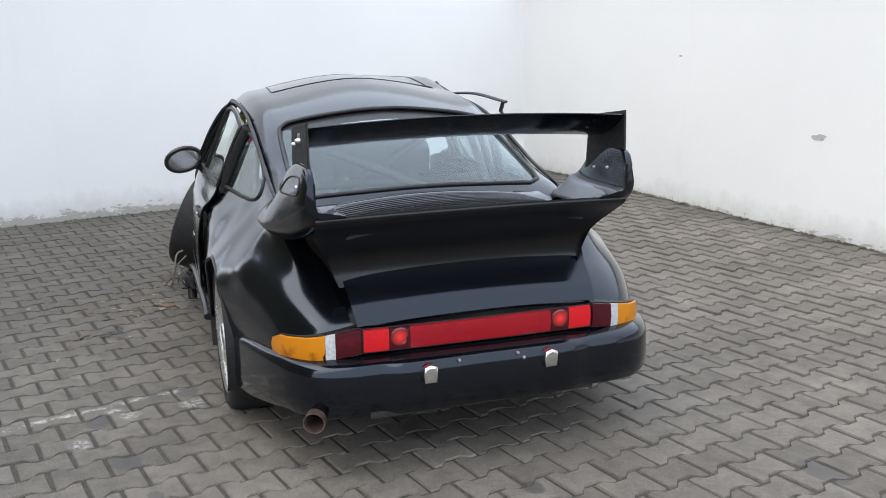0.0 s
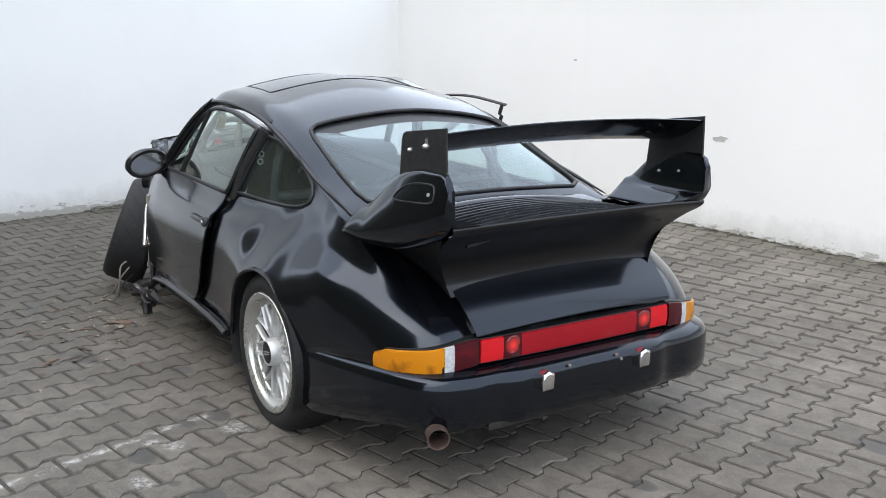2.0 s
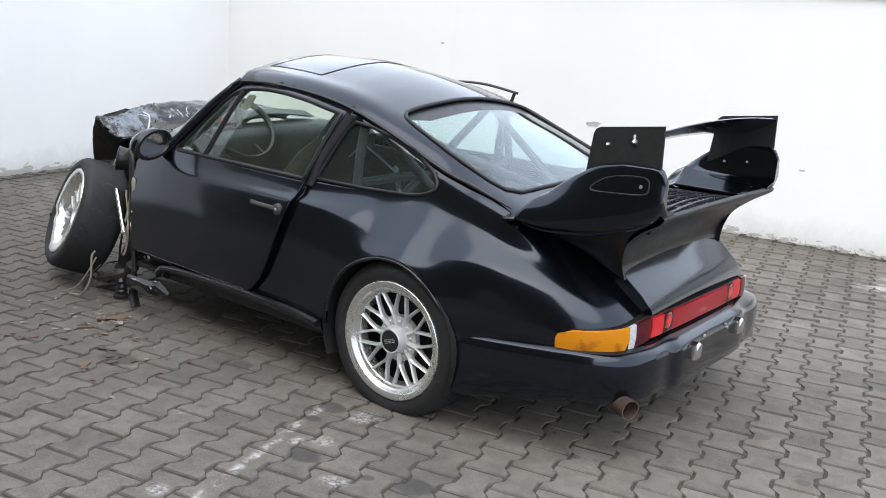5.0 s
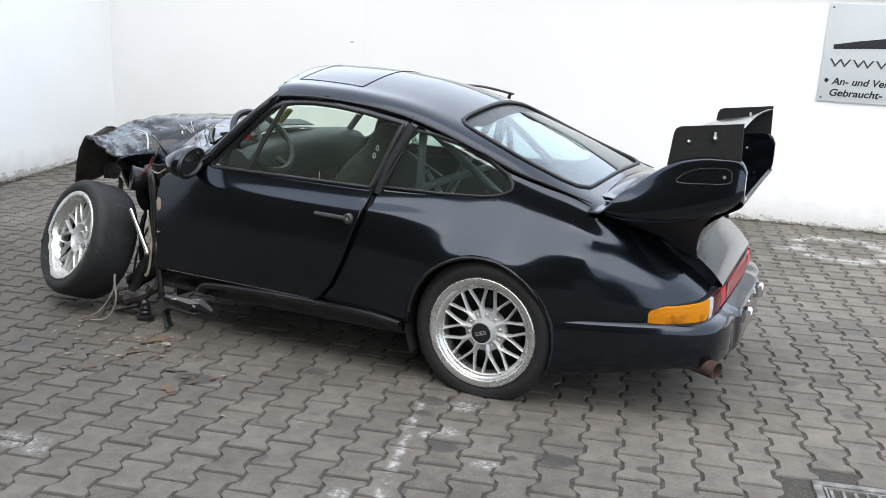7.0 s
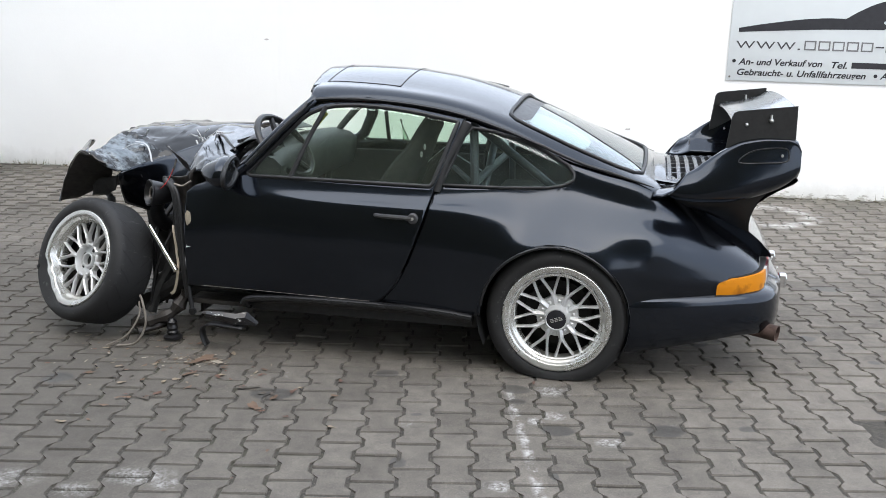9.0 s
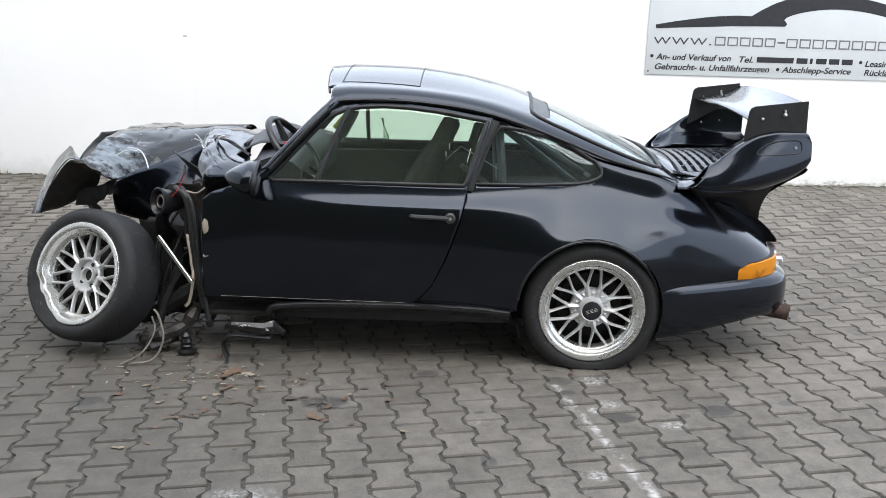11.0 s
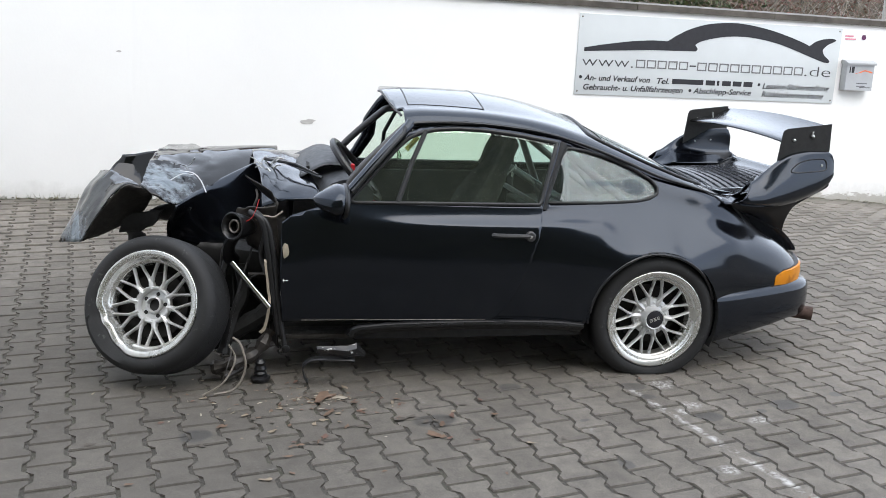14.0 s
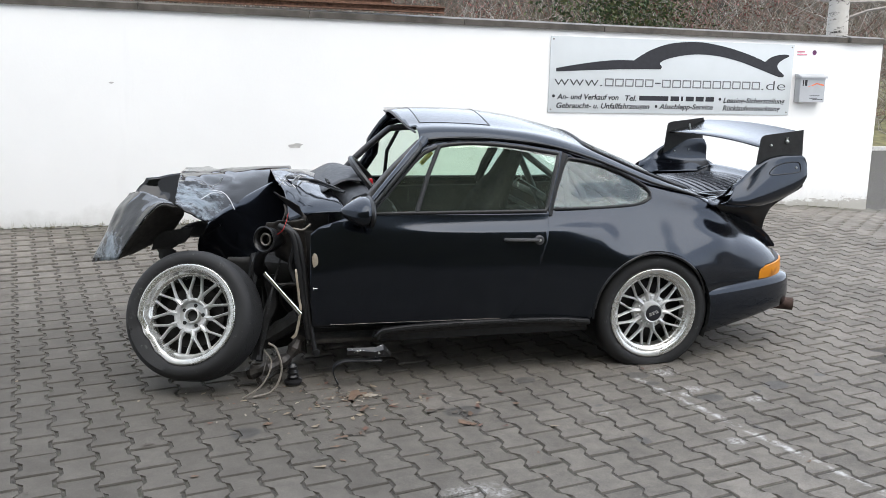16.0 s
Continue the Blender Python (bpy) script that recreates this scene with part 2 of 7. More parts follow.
def joint_material():
    k = Nodes("joint_soil")
    moss = k.ramp(k.noise(1.3, 5, 0.7), 0.5, 0.68)
    col = k.ramp(k.noise(70, 4, 0.7), 0.3, 0.7, rgb(0.030, 0.027, 0.023), rgb(0.080, 0.072, 0.062))
    col = k.mix(k.math("MULTIPLY", moss, 0.55), col, rgb(0.055, 0.060, 0.026))
    grit = k.ramp(k.noise(210, 2, 0.5), 0.64, 0.70)
    col = k.mix(k.math("MULTIPLY", grit, 0.5), col, rgb(0.30, 0.28, 0.24))
    k.put(Base_Color=col, Roughness=0.95)
    k.bump(k.noise(120, 4), 0.6, 0.006)
    return k.m


def plaster_material(name, tint):
    """White-painted plaster, dirty and flaking close to the ground."""
    k = Nodes(name)
    pos = k.world()
    z = k.n("SeparateXYZ", Vector=pos).outputs[2]
    col = k.ramp(k.noise(0.8, 4), 0.3, 0.7, rgb(*[c * 0.96 for c in tint]), rgb(*tint))
    streak = k.ramp(k.noise(3, 5, 0.7, None, (1, 1, 0.12)), 0.62, 0.85)
    col = k.mix(k.math("MULTIPLY", streak, 0.10), col, rgb(0.45, 0.45, 0.44))
    splash = k.math("ADD", k.math("MULTIPLY", k.math("SUBTRACT", 0.30, z), 1.9), k.math("MULTIPLY", k.noise(5, 7, 0.72), 0.7))
    col = k.mix(k.math("MULTIPLY", k.ramp(splash, 0.45, 1.0), 0.5), col, rgb(0.34, 0.33, 0.29))
    flake = k.math("ADD", k.math("MULTIPLY", k.math("SUBTRACT", 0.12, z), 3.2), k.noise(11, 7, 0.7, None, (1, 1, 2.6)))
    fl = k.ramp(flake, 0.66, 0.72)
    col = k.mix(k.math("MULTIPLY", fl, 0.7), col, rgb(0.30, 0.28, 0.24))
    k.put(Base_Color=col, Roughness=0.85)
    k.bump(k.math("ADD", k.math("MULTIPLY", k.noise(45, 4), 0.6), k.math("MULTIPLY", fl, -0.8)), 0.25, 0.006)
    return k.m


def rubber_material():
    k = Nodes("worn_rubber")
    pos = k.local()
    scuff = k.ramp(k.noise(14, 7, 0.75, pos, (1, 3, 1)), 0.55, 0.75)
    col = k.mix(k.math("MULTIPLY", scuff, 0.5), rgb(0.013, 0.013, 0.0135), rgb(0.050, 0.048, 0.046))
    scr = k.ramp(k.noise(8, 6, 0.8, pos, (2.5, 0.5, 2.5)), 0.60, 0.66)
    col = k.mix(k.math("MULTIPLY", scr, 0.6), col, rgb(0.085, 0.083, 0.08))
    # shallow slanted grooves across the tread, their shade painted into the colour
    ax = k.n("SeparateXYZ", Vector=pos)
    off = k.math("ABSOLUTE", ax.outputs[1])
    turn = k.math("MULTIPLY", k.math("ARCTAN2", ax.outputs[2], ax.outputs[0]), 22 / (2 * math.pi))
    ph = k.math("FRACT", k.math("ADD", turn, k.math("MULTIPLY_ADD", off, 11.0, 20.0)))
    groove = k.math("MULTIPLY", k.ramp(k.math("ABSOLUTE", k.math("SUBTRACT", ph, 0.5)), 0.44, 0.465), k.ramp(off, 0.080, 0.092, rgb(1, 1, 1), rgb(0, 0, 0)))
    groove = k.math("MULTIPLY", groove, k.ramp(off, 0.015, 0.03))
    col = k.mix(k.math("MULTIPLY", groove, 0.8), col, rgb(0.004, 0.004, 0.004))
    k.put(Base_Color=col, Roughness=k.math("MULTIPLY_ADD", scuff, 0.15, 0.68))
    k.bump(k.math("ADD", k.math("MULTIPLY", groove, -3.0), k.math("ADD", k.noise(60, 5, 0.7, pos), k.math("MULTIPLY", k.noise(9, 6, 0.75, pos, (1, 4, 1)), 1.5))), 0.3, 0.004)
    return k.m


def alloy_material():
    k = Nodes("silver_alloy")
    g = k.ramp(k.noise(6, 5, 0.7, k.local()), 0.45, 0.75)
    col = k.mix(k.math("MULTIPLY", g, 0.35), rgb(0.64, 0.645, 0.645), rgb(0.36, 0.34, 0.30))
    k.put(Base_Color=col, Metallic=0.45, Roughness=k.math("MULTIPLY_ADD", g, 0.15, 0.33))
    return k.m


def lip_material():
    k = Nodes("polished_lip")
    g = k.ramp(k.noise(5, 6, 0.7, k.local()), 0.5, 0.8)
    col = k.mix(k.math("MULTIPLY", g, 0.5), rgb(0.60, 0.60, 0.575), rgb(0.38, 0.355, 0.29))
    k.put(Base_Color=col, Metallic=0.75, Roughness=k.math("MULTIPLY_ADD", g, 0.2, 0.24))
    return k.m


def chipped_material():
    """Satin black trim with white chips and scratches."""
    k = Nodes("chipped_black_trim")
    chip = k.ramp(k.noise(28, 5, 0.7, k.local(), (0.6, 1.5, 1.5)), 0.60, 0.63)
    k.put(Base_Color=k.mix(chip, rgb(0.010, 0.010, 0.011), rgb(0.55, 0.55, 0.53)), Roughness=k.math("MULTIPLY_ADD", chip, 0.4, 0.28))
    return k.m


PAINT = paint_material()
SCRAPED = wreck_paint_material()
GLASS = glass_material("green_glass", (0.74, 0.86, 0.76))
REARGLASS = glass_material("rear_glass", (0.62, 0.76, 0.80))
RUBBER = rubber_material()
SEAL = simple("black_rubber_seal", (0.012, 0.012, 0.013), 0.45)
SILL = simple("worn_satin_sill", (0.012, 0.012, 0.013), 0.22, vary=0.4, scale=9)
TRIM = simple("satin_black_plastic", (0.010, 0.010, 0.011), 0.34, vary=0.4)
MATT = simple("matt_black", (0.011, 0.011, 0.011), 0.65)
LOUVRE = simple("grey_black_louvre_plastic", (0.050, 0.052, 0.058), 0.25)
UNDER = simple("dark_underseal", (0.020, 0.017, 0.014), 0.7, vary=0.5, bump=0.3)
HANDLE = simple("grey_handle_plastic", (0.045, 0.045, 0.047), 0.35)
DRUM = simple("dark_wheel_inside", (0.018, 0.016, 0.015), 0.7, 0.3)
GREYTRIM = simple("grey_dash_plastic", (0.036, 0.038, 0.043), 0.5, bump=0.1)
CHROME = simple("chrome", (0.75, 0.75, 0.75), 0.15, 1.0, 0.1)
STEEL = simple("dirty_steel", (0.22, 0.20, 0.18), 0.5, 0.8, 0.5, bump=0.2)
BOLT = simple("bright_bolt_steel", (0.72, 0.72, 0.7), 0.3, 0.9)
EXHAUST = simple("rusty_exhaust_steel", (0.085, 0.055, 0.045), 0.75, 0.3, 0.5, 30, 0.3)
RUST = simple("rusty_steel", (0.16, 0.085, 0.055), 0.8, 0.2, 0.5, 30, 0.3)
ALLOY = alloy_material()
LIP = lip_material()
RED = lens_material("red_lens", (0.30, 0.007, 0.014), (0.25, 0.006, 0.012))
REDLIT = lens_material("bright_red_lens", (0.60, 0.012, 0.018), (0.50, 0.010, 0.014))
DARKRED = lens_material("dark_red_lens", (0.06, 0.004, 0.008), (0.12, 0.006, 0.010))
AMBER = lens_material("amber_lens", (0.60, 0.215, 0.006), (0.24, 0.075, 0.005))
CLEAR = simple("clear_ribbed_lens", (0.50, 0.51, 0.52), 0.25, 0.0, 0.2, 80)
CLOTH = simple("black_seat_cloth", (0.016, 0.016, 0.017), 0.9, bump=0.3)
CAGE = simple("grey_cage_tube", (0.06, 0.06, 0.065), 0.4)
PAVER = concrete_paver_material()
JOINT = joint_material()
WALLMAT = plaster_material("white_wall_plaster", (0.86, 0.86, 0.845))
COPING = simple("brown_coping_metal", (0.10, 0.088, 0.075), 0.6, 0.2, 0.4, 6, 0.1)
SIGNMAT = simple("pale_grey_sign_panel", (0.56, 0.59, 0.60), 0.4, 0.0, 0.04, 2)
INK = simple("black_print", (0.012, 0.012, 0.016), 0.5)
GREYINK = simple("dark_grey_print", (0.05, 0.05, 0.055), 0.5)
MIDINK = simple("mid_grey_print", (0.15, 0.15, 0.155), 0.5)
PINKINK = simple("faded_pink_print", (0.62, 0.25, 0.32), 0.6)
PURPLEINK = simple("dark_purple_print", (0.10, 0.02, 0.08), 0.6)
BOXMAT = simple("grey_mailbox_paint", (0.42, 0.43, 0.44), 0.35, 0.3, 0.08, 5)
ORANGEINK = simple("orange_print", (0.75, 0.16, 0.05), 0.5)
WIREPALE = simple("pale_wire", (0.20, 0.175, 0.145), 0.6)
WIRERED = simple("red_wire", (0.45, 0.02, 0.02), 0.5)
BARE = simple("torn_bare_sheet", (0.42, 0.36, 0.28), 0.5, 0.2, 0.3, 20, 0.2)
CHIPPED = chipped_material()
YELLOW = simple("faded_yellow_tape", (0.42, 0.38, 0.05), 0.6)
REDPART = simple("red_switch_plastic", (0.55, 0.02, 0.03), 0.4)


# ---- mesh helpers ----
def part(name, bm, material, parent=None, label="", smooth=True, sharp=35):
    me = bpy.data.meshes.new(name)
    bmesh.ops.recalc_face_normals(bm, faces=bm.faces)
    for f in bm.faces:
        f.smooth = smooth
    if smooth:
        for e in bm.edges:
            if len(e.link_faces) == 2 and e.calc_face_angle(0) > radians(sharp):
                e.smooth = False
    bm.to_mesh(me)
    bm.free()
    for m in material if isinstance(material, (list, tuple)) else [material]:
        me.materials.append(m)
    ob = new(name, me)
    if parent:
        while parent.parent and parent.parent.parent:
            parent = parent.parent
        ob.parent = parent
    if label:
        tagged(ob, label)
    return ob


def thing(name, label, category, group="", at=None):
    ob = new(name)
    tagged(ob, label, category, group)
    if at:
        ob.matrix_basis = at
    return ob


def box(bm, lo, hi, bevel=0.0, m=None):
    r = bmesh.ops.create_cube(bm, size=1.0)
    vs = r["verts"]
    c = [(a + b) / 2 for a, b in zip(lo, hi)]
    s = [b - a for a, b in zip(lo, hi)]
    for v in vs:
        v.co = Vector((v.co[i] * s[i] + c[i] for i in range(3)))
    if bevel:
        es = list({e for v in vs for e in v.link_edges})
        r = bmesh.ops.bevel(bm, geom=es, offset=bevel, segments=2, affect="EDGES", profile=0.6)
        vs = list({v for f in r["faces"] for v in f.verts} | {v for v in vs if v.is_valid})
    if m:
        bmesh.ops.transform(bm, matrix=m, verts=vs)
    return vs


def boxm(name, lo, hi, material, parent, bevel=0.004, m=None, label=""):
    bm = bmesh.new()
    box(bm, lo, hi, bevel, m)
    return part(name, bm, material, parent, label)


def smooth_path(pts, per=6, closed=False):
    pts = [Vector(p) for p in pts]
    n = len(pts)
    out = []
    for i in range(n if closed else n - 1):
        p1, p2 = pts[i], pts[(i + 1) % n]
        p0 = pts[i - 1] if (closed or i > 0) else p1 * 2 - p2
        p3 = pts[(i + 2) % n] if (closed or i + 2 < n) else p2 * 2 - p1
        for j in range(per):
            t = j / per
            out.append(0.5 * (2 * p1 + (p2 - p0) * t + (2 * p0 - 5 * p1 + 4 * p2 - p3) * t * t + (3 * p1 - p0 - 3 * p2 + p3) * t ** 3))
    if not closed:
        out.append(pts[-1])
    return out


def tube(bm, pts, r, n=8, closed=False, flat=1.0):
    """A tube along points; r is a number or one number per point."""
    pts = [Vector(p) for p in pts]
    k = len(pts)
    rs = r if isinstance(r, (list, tuple)) else [r] * k
    up = Vector((0, 0, 1))
    rings = []
    side = None
    for i, p in enumerate(pts):
        a = pts[i - 1] if (closed or i > 0) else p
        b = pts[(i + 1) % k] if (closed or i + 1 < k) else p
        d = (b - a).normalized()
        if side is None:
            side = d.cross(up)
            if side.length < 0.1:
                side = d.cross(Vector((1, 0, 0)))
        side = (side - d * side.dot(d)).normalized()
        other = d.cross(side)
        rings.append([bm.verts.new(p + (side * math.cos(2 * math.pi * j / n) + other * flat * math.sin(2 * math.pi * j / n)) * rs[i]) for j in range(n)])
    for i in range(k if closed else k - 1):
        a, b = rings[i], rings[(i + 1) % k]
        for j in range(n):
            bm.faces.new((a[j], a[(j + 1) % n], b[(j + 1) % n], b[j]))
    if not closed:
        bm.faces.new(rings[0][::-1])
        bm.faces.new(rings[-1])


def tubem(name, pts, r, material, parent, n=8, closed=False, label="", flat=1.0):
    bm = bmesh.new()
    tube(bm, pts, r, n, closed, flat)
    return part(name, bm, material, parent, label, sharp=60)


def lathe(bm, profile, n=48, closed=False):
    """Turn (radius, along) about the local Y axis."""
    rings = []
    for r, a in profile:
        rings.append([bm.verts.new((r * math.cos(2 * math.pi * j / n), a, r * math.sin(2 * math.pi * j / n))) for j in range(n)])
    k = len(rings)
    for i in range(k if closed else k - 1):
        a, b = rings[i], rings[(i + 1) % k]
        for j in range(n):
            bm.faces.new((a[j], b[j], b[(j + 1) % n], a[(j + 1) % n]))
    return rings


def prism(bm, poly, a, b, axis=1, bevel=0.0, segs=2):
    """A solid from a polygon in the plane across the axis, between a and b along it."""
    def co(p, h):
        return [(h, p[0], p[1]), (p[0], h, p[1]), (p[0], p[1], h)][axis]
    lo = [bm.verts.new(co(p, a)) for p in poly]
    hi = [bm.verts.new(co(p, b)) for p in poly]
    fs = [bm.faces.new(lo), bm.faces.new(hi[::-1])]
    k = len(poly)
    for i in range(k):
        fs.append(bm.faces.new((lo[i], hi[i], hi[(i + 1) % k], lo[(i + 1) % k])))
    if bevel:
        es = list({e for f in fs[:2] for e in f.edges})
        bmesh.ops.bevel(bm, geom=es, offset=bevel, segments=segs, affect="EDGES", profile=0.5)
    return lo + hi


def solid(ob, thickness, offset=-1.0):
    md = ob.modifiers.new("thickness", "SOLIDIFY")
    md.thickness, md.offset, md.use_rim = thickness, offset, thickness != 0.004 or "window" not in ob.name
    return ob


def sheet(bm, rows, close=False):
    """A grid of faces through rows of points."""
    vs = [[bm.verts.new(p) for p in row] for row in rows]
    for i in range(len(vs) - 1):
        for j in range(len(vs[i]) - (0 if close else 1)):
            bm.faces.new((vs[i][j], vs[i][(j + 1) % len(vs[i])], vs[i + 1][(j + 1) % len(vs[i])], vs[i + 1][j]))
    return vs


def pchip(xs, ys):
    """A smooth interpolation that does not overshoot."""
    xs, ys = np.array(xs, float), np.array(ys, float)
    h, d = np.diff(xs), np.diff(ys) / np.diff(xs)
    m = np.zeros(len(xs))
    m[0], m[-1] = d[0], d[-1]
    for i in range(1, len(xs) - 1):
        if d[i - 1] * d[i] > 0:
            w1, w2 = 2 * h[i] + h[i - 1], h[i] + 2 * h[i - 1]
            m[i] = (w1 + w2) / (w1 / d[i - 1] + w2 / d[i])

    def f(x):
        i = int(np.clip(np.searchsorted(xs, x) - 1, 0, len(h) - 1))
        t = (x - xs[i]) / h[i]
        return float((1 + 2 * t) * (1 - t) ** 2 * ys[i] + t * (1 - t) ** 2 * h[i] * m[i] + t * t * (3 - 2 * t) * ys[i + 1] + t * t * (t - 1) * h[i] * m[i + 1])
    return f


def inside(p, poly):
    x, y = p
    r = False
    for i in range(len(poly)):
        (x1, y1), (x2, y2) = poly[i - 1], poly[i]
        if (y1 > y) != (y2 > y) and x < (x2 - x1) * (y - y1) / (y2 - y1) + x1:
            r = not r
    return r


def cut(bm, poly, a, b, keep):
    """Cut the faces that pass keep(centre) along a polygon in the axes a, b; returns the faces inside it."""
    lo = [min(p[i] for p in poly) - 0.03 for i in (0, 1)]
    hi = [max(p[i] for p in poly) + 0.03 for i in (0, 1)]

    def near(f):
        c = f.calc_center_median()
        return lo[0] < c[a] < hi[0] and lo[1] < c[b] < hi[1] and keep(c)
    for i in range(len(poly)):
        p, q = poly[i - 1], poly[i]
        no, co = [0, 0, 0], [0, 0, 0]
        no[a], no[b], co[a], co[b] = q[1] - p[1], p[0] - q[0], p[0], p[1]
        ex = [min(p[0], q[0]) - 0.05, max(p[0], q[0]) + 0.05, min(p[1], q[1]) - 0.05, max(p[1], q[1]) + 0.05]
        fs = [f for f in bm.faces if near(f) and ex[0] < f.calc_center_median()[a] < ex[1] and ex[2] < f.calc_center_median()[b] < ex[3]]
        geom = list({x for f in fs for x in (*f.verts, *f.edges)}) + fs
        if fs:
            bmesh.ops.bisect_plane(bm, geom=geom, plane_co=co, plane_no=no, dist=1e-5)
    return [f for f in bm.faces if keep(f.calc_center_median()) and inside((f.calc_center_median()[a], f.calc_center_median()[b]), poly)]


def take(bm, faces, remove=True):
    """Lift faces into a bmesh of their own."""
    out = bmesh.new()
    m = {}
    for f in faces:
        for v in f.verts:
            if v not in m:
                m[v] = out.verts.new(v.co)
        out.faces.new([m[v] for v in f.verts])
    if remove:
        bmesh.ops.delete(bm, geom=faces, context="FACES")
    return out


def mirrored(bm, join=True):
    """A copy of bm mirrored in the plane y = 0; join: both halves welded."""
    c = bm.copy()
    for v in c.verts:
        v.co.y = -v.co.y
    bmesh.ops.reverse_faces(c, faces=c.faces)
    if join:
        me = bpy.data.meshes.new("tmp")
        c.to_mesh(me)
        c.free()
        c = bm.copy()
        c.from_mesh(me)
        bpy.data.meshes.remove(me)
        bmesh.ops.remove_doubles(c, verts=c.verts, dist=2e-4)
    return c


def rim_loop(bm):
    """The longest open border of a mesh as a ring of points."""
    es = [e for e in bm.edges if len(e.link_faces) == 1]
    link = {}
    for e in es:
        for v in e.verts:
            link.setdefault(v, []).append(e.other_vert(v))
    best, seen = [], set()
    for v0 in link:
        if v0 in seen:
            continue
        path, prev, cur = [], None, v0
        while cur is not None and cur not in seen:
            seen.add(cur)
            path.append(cur.co.copy())
            nxt = [w for w in link[cur] if w is not prev and w not in seen]
            prev, cur = cur, (nxt[0] if nxt else None)
        if len(path) > len(best):
            best = path
    out = [best[0]]
    for p in best[1:]:
        if (p - out[-1]).length > 0.022:
            out.append(p)
    return out


def shifted(bm, d):
    """Move a sheet inward along its normals."""
    bm.normal_update()
    ns = {v: v.normal.copy() for v in bm.verts}
    for v in bm.verts:
        v.co += ns[v] * d
    return bm


# ---- setting ----
def gz(x, y):
    """Height of the yard, which rises a little to the wall and falls away to the road."""
    s = min(1.0, max(0.0, (-y - 1.2) / 2.4))
    return (0.042 + 0.012 * max(0.0, min(x, 5.0) - 1.0)) * s * s * (3 - 2 * s) - 0.08 * max(0.0, -max(x, -5.6) - 3.6)


def wy(x):
    return -3.765 + 0.075 * x


def wx(y):
    return 5.26 - 0.235 * y


def ground_sheet():
    bm = bmesh.new()
    xs = [-400, -60, -20, -12, -9, -7, -5.6, -5, -3.6, -1.0, 1, 3, 5, 7, 9, 20, 60, 400]
    ys = [-400, -60, -20, -12, -8, -5, -4, -3.6, -3.2, -2.8, -2.4, -2, -1.6, -1.2, 0, 3, 6, 9, 12, 20, 60, 400]
    sheet(bm, [[(x, y, gz(x, y) - 0.0065) for y in ys] for x in xs])
    return tagged(part("ground", bm, JOINT), "dark sandy soil between and under the paving stones", "ground", kind="structure")


def wall(name, label, pts, top, thick, out):
    """A plastered wall along plan points, with a slanting top."""
    bm = bmesh.new()
    front, back = [], []
    for (x, y), t in zip(pts, top):
        front.append((x, y, t))
        back.append((x + out[0] * thick, y + out[1] * thick, t))
    rows = []
    for i in range(len(front)):
        (x, y, t), (bx, by, _) = front[i], back[i]
        z0 = gz(x, y) - 0.05
        rows.append([(x, y, z0), (x, y, z0 + 0.2), (x, y, t), (bx, by, t), (bx, by, z0)])
    vs = sheet(bm, rows, close=True)
    bm.faces.new(vs[0])
    bm.faces.new(vs[-1][::-1])
    return tagged(part(name, bm, WALLMAT, sharp=20), label, "wall", kind="structure")


TOP = lambda x: 1.955 + 0.0205 * x
ground_sheet()
xs = [-5.02, -4.66, -4.54, -3, -1, 1, 3, 5, 6.06]
wall("wall_south", "white plastered yard wall with dirty flaking foot", [(x, wy(x) + (0.05 if x < -4.9 else 0.03 if x < -4.6 else 0)) for x in xs], [TOP(x) for x in xs], 0.24, (0, -1))
ys = [-3.7, -3, -1, 1, 2, 2.95]
wall("wall_east", "white plastered end wall of the yard, tall", [(wx(y), y) for y in ys], [4.2] * len(ys), 0.24, (1, 0.235))


def plain_wall(name, lo, hi, material, label):
    bm = bmesh.new()
    box(bm, lo, hi)
    return tagged(part(name, bm, material), label, "wall", kind="structure")


# Unseen: added behind the viewpoint so paint and glass mirror something dark olive
DARKWALL = simple("dark_olive_surface", (0.085, 0.082, 0.048), 0.9, vary=0.6, scale=1.2)
plain_wall("wall_north", (-4.2, 8.2, -0.2), (13, 8.5, 10.2), DARKWALL, "unseen dark wall added to close the yard and darken reflections")


def coping():
    bm = bmesh.new()
    x = -5.07
    while x < 5.85:
        x2 = -4.56 if x < -5 else min(x + 1.5, 5.95)
        jut = 0.05 if x < -5 else 0.0
        y1, y2 = wy(x) + jut, wy(x2) + jut
        t1, t2 = TOP(x), TOP(x2)
        rows = []
        for xx, yy, t in ((x + 0.003, y1, t1), (x2 - 0.003, y2, t2)):
            rows.append([(xx, yy + 0.03, t - 0.035), (xx, yy + 0.035, t + 0.02), (xx, yy - 0.12, t + 0.045), (xx, yy - 0.275, t + 0.02), (xx, yy - 0.27, t - 0.035)])
        vs = sheet(bm, rows, close=True)
        bm.faces.new(vs[0])
        bm.faces.new(vs[1][::-1])
        x = x2
    return tagged(part("trim", bm, COPING, sharp=15), "weathered brown sheet-metal coping along the wall top", "coping", kind="structure")


coping()

# ---- car ----
car = thing("car", "wrecked black sports coupe, front crushed, large rear spoiler", "car")

